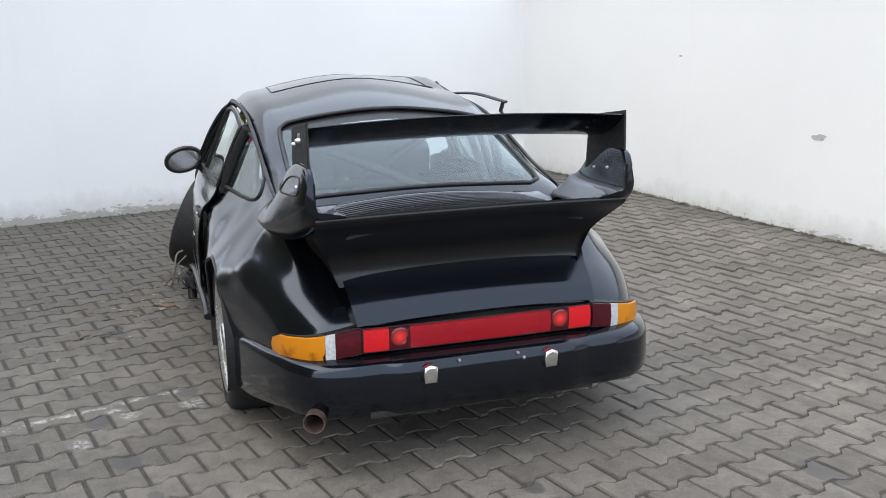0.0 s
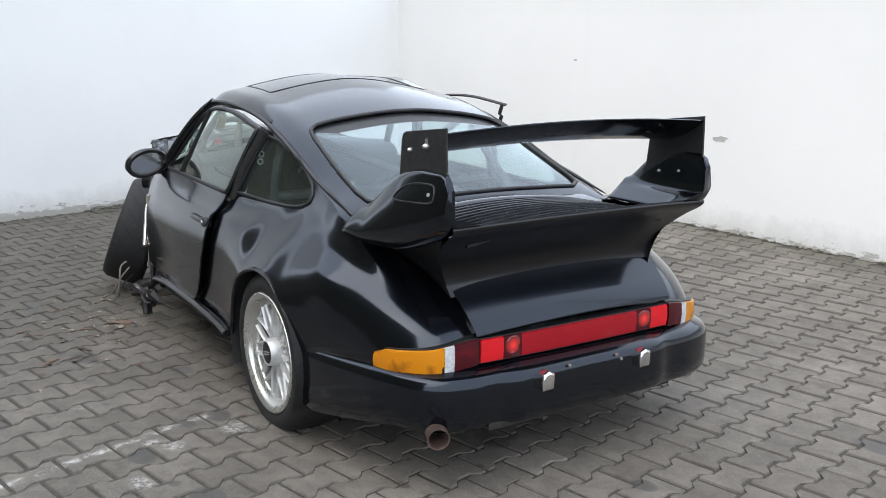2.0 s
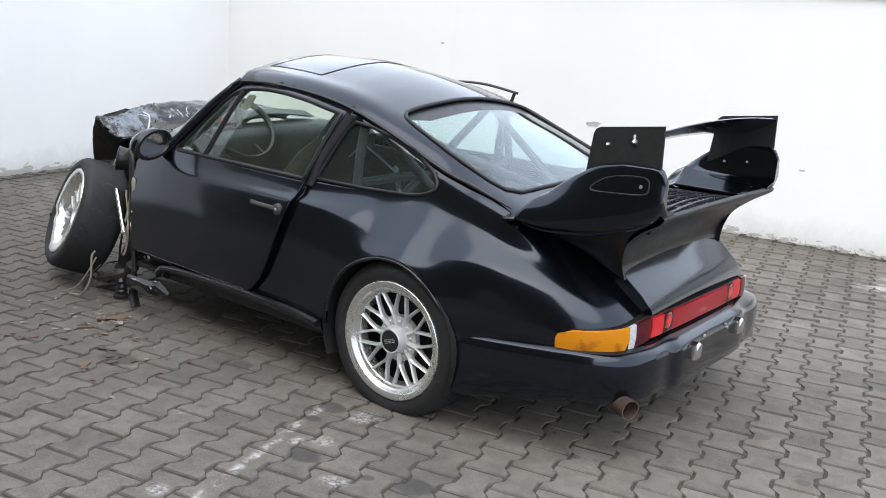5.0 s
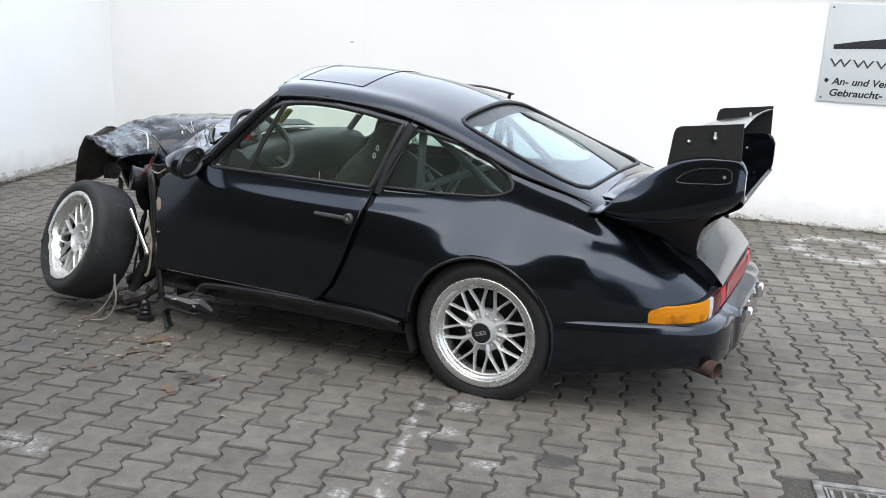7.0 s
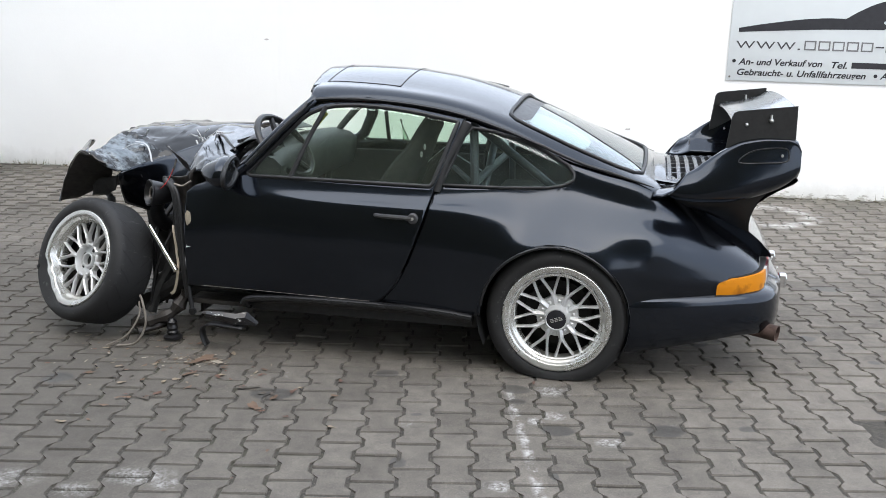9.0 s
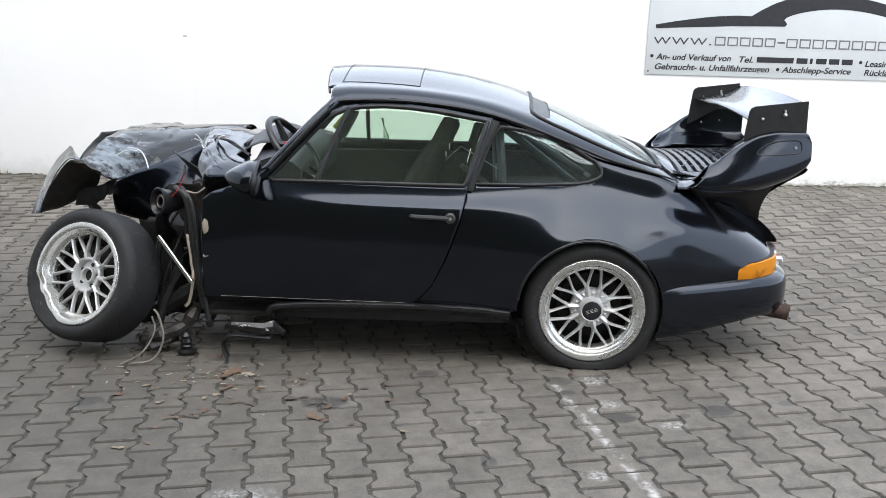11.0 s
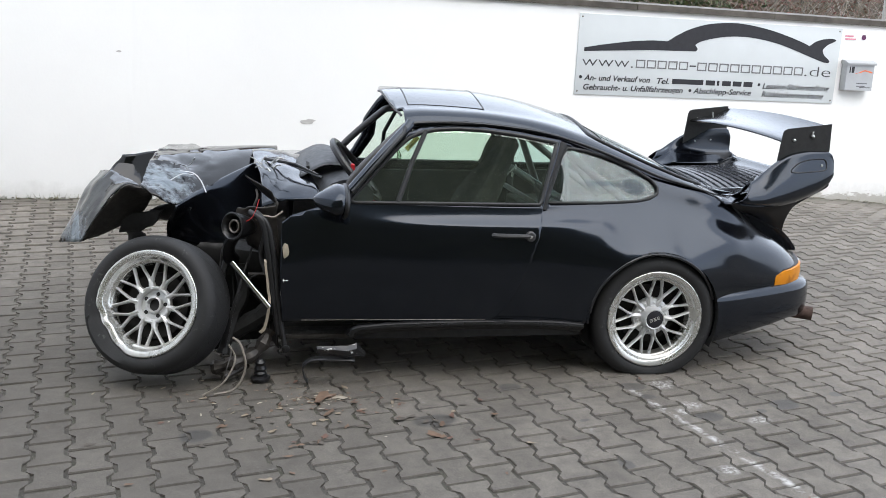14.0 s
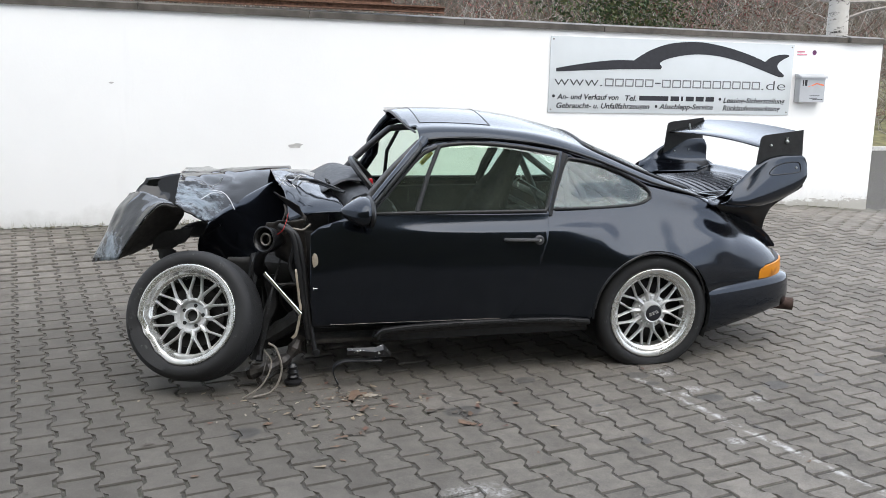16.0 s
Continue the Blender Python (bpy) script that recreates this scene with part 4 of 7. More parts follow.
# -- tail: lights, bumper --
PLAN = smooth_path([(-0.640, 0.692, 0), (-0.73, 0.672, 0), (-0.80, 0.632, 0), (-0.858, 0.578, 0), (-0.884, 0.50, 0), (-0.899, 0.40, 0), (-0.909, 0.18, 0), (-0.912, 0, 0)], 10)
PLAN_RIGHT = smooth_path([(-0.640, 0.730, 0), (-0.75, 0.702, 0), (-0.83, 0.657, 0), (-0.878, 0.592, 0), (-0.903, 0.50, 0), (-0.912, 0.42, 0), (-0.915, 0.18, 0), (-0.912, 0, 0)], 10)


def plan_at(y):
    """The point of the tail's outline in plan at y, taken as positive, and the way it faces."""
    a = abs(y)
    plan = PLAN if y >= 0 else PLAN_RIGHT
    for p, q in zip(plan, plan[1:]):
        if q.y <= a <= p.y:
            t = (a - q.y) / max(1e-9, p.y - q.y)
            d = (q - p).normalized()
            return (q + (p - q) * t), Vector((d.y, -d.x, 0)) if d.y < 0 else Vector((-d.y, d.x, 0))
    return plan[0].copy(), Vector((-0.4, 0.9, 0))


def wrap(y0, y1, zlo, zhi, depth, out=0.0, n=10, taper=None):
    """A solid strip following the tail's outline from y0 to y1."""
    bm = bmesh.new()
    rows = []
    for i in range(n + 1):
        y = y0 + (y1 - y0) * i / n
        p, nn = plan_at(y)
        if nn.x > 0:
            nn = -nn
        s = 1 if y >= 0 else -1
        P = Vector((p.x, s * p.y, 0))
        N = Vector((nn.x, s * abs(nn.y), 0)).normalized()
        lo, hi = (zlo, zhi) if not taper else taper(abs(y))
        o, q = P + N * out, P + N * (out - depth)
        mid = (lo + hi) / 2
        rows.append([(q.x, q.y, lo), (o.x, o.y, lo + 0.004), (o.x + N.x * 0.004, o.y + N.y * 0.004, mid), (o.x, o.y, hi - 0.004), (q.x, q.y, hi)])
    vs = sheet(bm, rows, close=True)
    bm.faces.new(vs[0])
    bm.faces.new(vs[-1][::-1])
    return bm


def lamp_height(a):
    return (0.406 + 0.031 * min(1, max(0, (0.62 - a) / 0.19)), 0.484 + 0.044 * min(1, max(0, (0.70 - a) / 0.25)) - max(0, (a - 0.675) * 1.5))


for s in (1, -1):
    nm = "tail_lamp"
    base = part(nm, wrap(s * 0.691, s * 0.428, 0, 0, 0.03, -0.004, 16, lambda a: (lamp_height(a)[0] - 0.006, lamp_height(a)[1] + 0.006)), SEAL, car, "wrap-around rear lamp cluster in a black frame")
    part("indicator_lens", wrap(s * 0.687, s * 0.547, 0, 0, 0.02, 0.006, 10, lamp_height), AMBER, base, "amber indicator lens with dark spots")
    part("reversing_lens", wrap(s * 0.5455, s * 0.514, 0, 0, 0.02, 0.006, 4, lamp_height), CLEAR, base, "clear ribbed reversing lens")
    part("brake_lens", wrap(s * 0.5125, s * 0.432, 0, 0, 0.02, 0.006, 6, lamp_height), DARKRED, base, "dark red lens")
refl = part("reflector_panel", wrap(0.427, -0.427, 0.434, 0.530, 0.03, -0.004, 30), SEAL, car, "red reflector band across the tail")
for y0, y1, m, lb in ((0.422, 0.335, REDLIT, "bright red lens"), (0.334, 0.262, DARKRED, "dark red fog lens"), (0.261, -0.261, RED, "long red reflector"), (-0.262, -0.334, DARKRED, "dark red fog lens"), (-0.335, -0.422, REDLIT, "bright red lens")):
    part("reflector_segment", wrap(y0, y1, 0.441, 0.524, 0.02, 0.006, 12), m, refl, lb)
FOG = fog_material()
for s in (1, -1):
    bm = bmesh.new()
    p, nn = plan_at(s * 0.298)
    bmesh.ops.create_uvsphere(bm, u_segments=14, v_segments=8, radius=1)
    for v in bm.verts:
        v.co = Vector((p.x - 0.0085 + v.co.x * 0.003, s * 0.298 + v.co.y * 0.034, 0.488 + v.co.z * 0.034))
    part("fog_bright_spot", bm, FOG, refl, "round fog lens piece with the bulb's bright spot painted in")

# bumper in one wrap from arch to arch
BPLAN = smooth_path([(-0.298, 0.790, 0), (-0.42, 0.774, 0), (-0.58, 0.742, 0), (-0.72, 0.706, 0), (-0.84, 0.657, 0), (-0.918, 0.586, 0), (-0.954, 0.48, 0), (-0.962, 0.37, 0), (-0.982, 0.30, 0), (-0.986, 0.18, 0), (-0.985, 0, 0)], 6)
BPLAN_RIGHT = smooth_path([(-0.298, 0.800, 0), (-0.42, 0.798, 0), (-0.58, 0.780, 0), (-0.72, 0.752, 0), (-0.85, 0.702, 0), (-0.935, 0.628, 0), (-0.968, 0.52, 0), (-0.974, 0.39, 0), (-0.990, 0.31, 0), (-0.990, 0.18, 0), (-0.985, 0, 0)], 6)


def bumper():
    bm = bmesh.new()
    path = BPLAN + [Vector((p.x, -p.y, 0)) for p in BPLAN_RIGHT[-2::-1]]
    rows = []
    for i, p in enumerate(path):
        a = path[max(0, i - 1)]
        b = path[min(len(path) - 1, i + 1)]
        d = (b - a).normalized()
        N = Vector((d.y, -d.x, 0))
        if N.dot(Vector((p.x + 0.3, p.y, 0))) < 0:
            N = -N
        fx = -p.x
        zb = 0.150 + 0.085 * min(1, max(0, (fx - 0.33) / 0.45))
        zt = 0.392 + 0.022 * min(1, max(0, (fx - 0.35) / 0.4))
        Q = p - N * 0.06
        rows.append([(Q.x, Q.y, zb + 0.01), (p.x - N.x * 0.016, p.y - N.y * 0.016, zb), (p.x - N.x * 0.001, p.y - N.y * 0.001, zb + 0.022), (p.x + N.x * 0.003, p.y + N.y * 0.003, zb + 0.07), (p.x + N.x * 0.001, p.y + N.y * 0.001, zt - 0.035), (p.x - N.x * 0.004, p.y - N.y * 0.004, zt - 0.012), (p.x - N.x * 0.016, p.y - N.y * 0.016, zt), (p.x - N.x * 0.045, p.y - N.y * 0.045, zt + 0.010), (Q.x - N.x * 0.035, Q.y - N.y * 0.035, zt + 0.024)])
    vs = sheet(bm, rows, close=True)
    bm.faces.new(vs[0])
    bm.faces.new(vs[-1][::-1])
    b = part("rear_bumper", bm, PAINT, car, "black painted rear bumper without a number plate", sharp=60)
    for s in (1, -1):
        bm = bmesh.new()
        prism(bm, [(s * 0.222 - 0.022, 0.345), (s * 0.222 + 0.022, 0.345), (s * 0.222 + 0.026, 0.375), (s * 0.222 + 0.024, 0.402), (s * 0.222, 0.412), (s * 0.222 - 0.024, 0.402), (s * 0.222 - 0.026, 0.375)], -1.020, -0.975, 0, 0.011, 4)
        part("plate_lamp", bm, CHROME, b, "chromed plate lamp housing")
    for y, z in ((0.112, 0.406), (-0.104, 0.405), (-0.128, 0.385)):
        bm = bmesh.new()
        lathe(bm, [(0.0005, 0.004), (0.005, 0.003), (0.006, -0.004)], 10)
        o = part("screw", bm, BOLT, b)
        o.matrix_basis = pose(-0.990, y, z, 0, 0, 90)
    bm = bmesh.new()
    box(bm, (-0.955, -0.42, 0.222), (-0.80, 0.42, 0.25), 0.008)
    part("rear_valance", bm, UNDER, b, "dirty brown lower valance")
    return b


bumper()
# exhaust
bm = bmesh.new()
lathe(bm, [(0.0005, -0.20), (0.033, -0.19), (0.036, -0.1), (0.036, 0.0), (0.038, 0.003), (0.033, 0.003), (0.031, -0.02), (0.031, -0.15), (0.0005, -0.15)], 22)
ex = part("exhaust_pipe", bm, EXHAUST, car, "rusty brown exhaust tail pipe")
ex.matrix_basis = pose(-0.942, 0.610, 0.236, -3, 0, 66)

for y0, z0, z1 in ((0.7905, 0.405, 0.475), (0.7835, 0.285, 0.395)):
    bm = bmesh.new()
    sheet(bm, [[(-0.300 - 0.03 * k - 0.16 * (0.40 - z), y0 - 0.004 - 0.008 * k, z) for k in (0, 0.5, 1)] for z in np.linspace(z0, z1, 5)])
    solid(part("arch_edge_patch", bm, LOUVRE, car, "grey patch on the edge behind the wheel"), 0.002)

# -- engine lid and spoiler --
lid_prof = [(-0.34, 0.868, 0.46), (-0.50, 0.85, 0.47), (-0.66, 0.77, 0.47), (-0.76, 0.705, 0.465), (-0.80, 0.655, 0.458), (-0.86, 0.605, 0.452), (-0.905, 0.553, 0.445), (-0.908, 0.538, 0.443), (-0.86, 0.535, 0.43), (-0.70, 0.62, 0.43), (-0.34, 0.80, 0.43)]


def across(prof, n=14, crown=0.0, yc=0.0):
    rows = []
    for x, z, w in prof:
        rows.append([(x + crown * 0.35 * (1 - (t * t)) * -1, yc + t * w, z + crown * (1 - t * t)) for t in np.linspace(-1, 1, n)])
    return rows


def closed_loft(prof, n=14, crown=0.0, yc=0.0):
    bm = bmesh.new()
    vs = sheet(bm, across(prof + [prof[0]], n, crown, yc))
    bmesh.ops.remove_doubles(bm, verts=bm.verts, dist=1e-5)
    es = [e for e in bm.edges if len(e.link_faces) == 1]
    bmesh.ops.holes_fill(bm, edges=es)
    bmesh.ops.triangulate(bm, faces=[f for f in bm.faces if len(f.verts) > 4])
    return bm


lid = part("engine_lid", closed_loft(lid_prof, 16, 0.014), PAINT, car, "glossy black engine lid, not fully shut", sharp=30)
tubem("lid_lip", smooth_path([(-0.792 - 0.006 * (1 - (y / 0.44) ** 2), y, 0.646 + 0.014 * (1 - (y / 0.44) ** 2)) for y in np.linspace(-0.44, 0.445, 9)], 3), 0.006, PAINT, lid, 8, label="raised lip across the engine lid")
YC = 0.025
SATIN = simple("satin_black_paint", (0.0045, 0.0046, 0.0055), 0.34, vary=0.3, scale=6)
tray_prof = smooth_path([(-0.83, 0.868, 0.47), (-0.872, 0.884, 0.50), (-0.915, 0.900, 0.53), (-0.955, 0.922, 0.552)], 4)
under_prof = smooth_path([(-0.955, 0.922, 0.552), (-0.966, 0.912, 0.554), (-0.950, 0.892, 0.552), (-0.885, 0.852, 0.542), (-0.825, 0.800, 0.512), (-0.788, 0.745, 0.486), (-0.780, 0.690, 0.468), (-0.800, 0.650, 0.450)], 5)
bm = bmesh.new()
sheet(bm, across([tuple(p) for p in tray_prof], 22, 0.006, YC))
spoiler = part("rear_spoiler", bm, PAINT, lid, "large black tea-tray rear spoiler with side ducts", sharp=40)
solid(spoiler, 0.006)
bm = bmesh.new()
sheet(bm, across([tuple(p) for p in under_prof], 22, 0.006, YC))
part("tray_underside", bm, SATIN, spoiler, "concave black underside of the tray", sharp=40)

DUCT_X = [-0.432, -0.47, -0.555, -0.66, -0.735, -0.84, -0.92, -0.955, -0.965]
duct_low = pchip(DUCT_X[::-1], [0.826, 0.813, 0.804, 0.806, 0.817, 0.848, 0.886, 0.915, 0.935][::-1])
duct_top = pchip(DUCT_X[::-1], [0.850, 0.900, 0.960, 1.034, 1.068, 1.083, 1.083, 1.066, 1.040][::-1])
duct_out = pchip(DUCT_X[::-1], [0.688, 0.691, 0.688, 0.676, 0.664, 0.644, 0.627, 0.616, 0.610][::-1])
duct_ridge = pchip(DUCT_X[::-1], [0.668, 0.648, 0.626, 0.613, 0.608, 0.603, 0.600, 0.598, 0.597][::-1])


def duct_section(x, k):
    """The duct's shell at x from its inner foot round the outside and over the ridge, as (y, z); k is 1 at the mouth."""
    back = x - 0.075 * k
    lo, hi, yo, yt = duct_low(x), duct_top(back), duct_out(x), duct_ridge(back)
    h = hi - lo
    inner = min(hi - 0.012, 0.952)
    floor = 0.868 + 0.42 * max(0.0, -0.83 - x)
    mouth = [(yt - 0.034, hi - 0.028), (0.598, lo + 0.045), (0.540, lo + 0.034)]
    rest = [(0.572, inner), (0.540, max(0.6 * inner + 0.4 * 0.885, floor + 0.014)), (0.478, max(0.878, floor + 0.001))]
    return [(0.530 + 0.06 * k, min(lo + 0.012, floor - 0.004)), (yo - 0.055, min(lo, floor - 0.006)), (yo - 0.014, lo + 0.10 * h), (yo, lo + 0.26 * h), (yo - 0.22 * (yo - yt), lo + 0.55 * h),
            (yt + 0.30 * (yo - yt), lo + 0.85 * h), (yt + 0.004, hi - 0.006), (yt - 0.008, hi), (yt - 0.022, hi - 0.008)] + \
        [(a[0] * k + b[0] * (1 - k), a[1] * k + b[1] * (1 - k)) for a, b in zip(mouth, rest)]


def duct(s):
    """The raised hollow side of the spoiler, open to the front."""
    def side(p):
        return p if s > 0 else Vector((p.x, 2 * YC - p.y, p.z))
    bm = bmesh.new()
    rows = []
    for x in np.linspace(-0.965, -0.432, 34):
        x = float(x)
        # the mouth is cut slanting: its upper edge lies further back
        k = max(0.0, 1 - (-0.432 - x) / 0.13)
        row = smooth_path([(x, y, z) for y, z in duct_section(x, k)], 5)
        rows.append([side(Vector((p.x - 0.75 * k * max(0.0, p.z - 0.828), p.y, p.z))) for p in row])
    vs = sheet(bm, rows)
    bm.faces.new(vs[0])
    d = part("side_duct", bm, PAINT, spoiler, "swept black side duct of the spoiler, open to the front", sharp=50)
    solid(d, 0.005)
    # black block set inside the duct in place of its inner shade
    bm = bmesh.new()
    rows = []
    for x in np.linspace(-0.62, -0.520, 6):
        x = float(x)
        lo, hi, yo, yt = duct_low(x), duct_top(x), duct_out(x), duct_ridge(x)
        rows.append([side(Vector(p)) for p in ((x, 0.585, lo + 0.02), (x, yo - 0.014, lo + 0.03), (x - 0.01, yt, hi - 0.02), (x, 0.590, 0.5 * (lo + hi)))])
    vs = sheet(bm, rows, close=True)
    bm.faces.new(vs[-1])
    part("intake_mouth", bm, MATT, d, "matt black block inside the duct for its shaded depth")
    # flank that carries the tray down to the engine lid
    bm = bmesh.new()
    rows = []
    for u in np.linspace(0, 1, 16):
        x = -0.445 - 0.51 * u
        t = Vector((x, 0.535 + 0.040 * u, duct_low(float(x)) + 0.008))
        b = Vector((-0.42 - 0.38 * u, 0.520 - 0.045 * u, 0.79 - 0.14 * u ** 1.3))
        c = Vector((0.5 * (t.x + b.x) + 0.11 * u * u, b.y + 0.012 + 0.050 * u, t.z - 0.06 - 0.05 * u))
        rows.append([side(t * (1 - v) ** 2 + c * 2 * v * (1 - v) + b * v * v) for v in np.linspace(0, 1, 9)])
    sheet(bm, rows)
    part("tray_flank", bm, SATIN, spoiler, sharp=60)
    # access flap outline with a screw
    if s > 0:
        skin = d.evaluated_get(bpy.context.evaluated_depsgraph_get())

        def on_skin(x, z, lift):
            ok, p, n, i = skin.ray_cast(Vector((x, 1.5, z)), Vector((0, -1, 0)))
            return Vector((x, (p.y if ok else 0.61) + lift, z))
        pl = [(-0.715, 0.984), (-0.745, 1.020), (-0.80, 1.040), (-0.87, 1.047), (-0.905, 1.043), (-0.914, 1.02), (-0.905, 0.994), (-0.82, 0.985)]
        tubem("flap_joint", [on_skin(p.x, p.y, 0.0005) for p in smooth_path([(x, z, 0) for x, z in pl], 4, True)], 0.0032, SEAL, d, n=6, closed=True)
        bm = bmesh.new()
        lathe(bm, [(0.0005, 0.003), (0.006, 0.002), (0.007, -0.004)], 10)
        part("screw", bm, BOLT, d).matrix_basis = Matrix.Translation(on_skin(-0.887, 1.016, 0.001))
    return d


for s in (1, -1):
    duct(s)
def zp(x, y):
    """The plane of the grille, crowned across."""
    return 0.886 + (-0.44 - x) * 0.035 - 0.19 * (y - 0.01) ** 2


def crowned(bm, prof, y0, y1, n=12):
    """A bar across the grille: prof gives (x, height over the grille plane)."""
    rows = [[(x, y, zp(x, y) + h) for x, h in prof] for y in np.linspace(y0, y1, n)]
    vs = sheet(bm, rows, close=True)
    bm.faces.new(vs[0])
    bm.faces.new(vs[-1][::-1])
    return bm


grille = part("engine_grille", crowned(bmesh.new(), [(-0.425, -0.024), (-0.87, -0.024), (-0.87, -0.034), (-0.425, -0.055)], YC - 0.435, YC + 0.435), MATT, lid, "black louvred engine grille", sharp=20)
for i in range(11):
    x = -0.445 - i * 0.0415
    part("louvre", crowned(bmesh.new(), [(x + 0.009, 0.001), (x - 0.007, 0.006), (x - 0.010, 0.003), (x - 0.004, -0.024), (x + 0.007, -0.024)], YC - 0.405, YC + 0.405), LOUVRE, grille, sharp=20)
for y in np.linspace(-0.36, 0.36, 8):
    part("grille_rib", crowned(bmesh.new(), [(-0.43, -0.001), (-0.865, -0.001), (-0.865, -0.024), (-0.43, -0.024)], y + YC - 0.004, y + YC + 0.004, 2), LOUVRE, grille, sharp=20)
for s in (1, -1):
    bm = bmesh.new()
    rows = []
    for x in np.linspace(-0.374, -0.845, 13):
        x = float(x)
        edge = 0.655 - 0.095 * min(1.0, max(0.0, (-0.41 - x) / 0.10))
        drop = 0.862 - 0.036 * (1 - min(1.0, max(0.0, (-0.41 - x) / 0.10)))
        pts = [(x, 0.405, zp(x, 0.405) + 0.006), (x, 0.44, zp(x, 0.44) + 0.004), (x, 0.50, zp(x, 0.47) - 0.002), (x, 0.5 * (0.50 + edge), 0.5 * (zp(x, 0.47) + drop) + 0.004), (x, edge, drop)]
        rows.append([Vector((p.x, p.y if s > 0 else 2 * YC - p.y, p.z)) for p in smooth_path(pts, 4)])
    sheet(bm, rows)
    solid(part("deck_side", bm, PAINT, lid, "painted shoulder of the engine lid", sharp=50), 0.010)
part("grille_surround", crowned(bmesh.new(), [(-0.374, 0.006), (-0.380, 0.010), (-0.425, 0.006), (-0.432, 0.0), (-0.43, -0.05), (-0.374, -0.05)], YC - 0.47, YC + 0.47), PAINT, lid, "painted front panel of the engine lid", sharp=40)
part("window_panel", crowned(bmesh.new(), [(-0.312, 0.016), (-0.322, 0.022), (-0.362, 0.012), (-0.368, 0.006), (-0.365, -0.05), (-0.320, -0.05)], YC - 0.48, YC + 0.48), PAINT, car, "painted panel below the rear glass", sharp=40)
for s in (1, -1):
    y = YC + s * 0.561
    bm = bmesh.new()
    prism(bm, [(-0.655, 0.985), (-0.676, 1.168), (-0.683, 1.184), (-0.700, 1.193), (-0.934, 1.221), (-0.940, 1.03)], y - 0.004, y + 0.004, 1, 0.0015, 1)
    ep = part("end_plate", bm, MATT, spoiler, "flat matt black end plate of the wing")
    for x, z, r in ((-0.737, 1.138, 0.008), (-0.834, 1.158, 0.010), (-0.735, 1.000, 0.006), (-0.835, 1.01, 0.006)):
        bm = bmesh.new()
        bmesh.ops.create_icosphere(bm, subdivisions=2, radius=r)
        for v in bm.verts:
            v.co.y *= 2.0
        part("bolt", bm, BOLT, ep).matrix_basis = pose(x, y + 0.004 if z > 1.05 else y - s * 0.006, z)
    bm = bmesh.new()
    tube(bm, [(-0.834, y + 0.008, 1.152), (-0.832, y + 0.008, 1.182)], 0.005, 6)
    part("slot_bolt", bm, BOLT, ep)
# wing blade
bm = bmesh.new()
foil = []
for a in np.linspace(0, 2 * math.pi, 26, endpoint=False):
    t = 0.5 - 0.5 * math.cos(a)
    cam_z = 1.124 + 0.016 * t + 0.066 * t ** 2.6
    th = 0.020 * math.sqrt(max(0, t)) * (1 - t) * 2.0 + 0.003
    foil.append((-0.690 - 0.246 * t, cam_z + (th if a < math.pi else -th * 0.55)))
sheet(bm, [[(x, YC + t * 0.556, z + 0.020 * (1 - t * t)) for x, z in foil] for t in np.linspace(-1, 1, 15)], close=True)
part("wing_blade", bm, PAINT, spoiler, "glossy black curved wing blade", sharp=50)


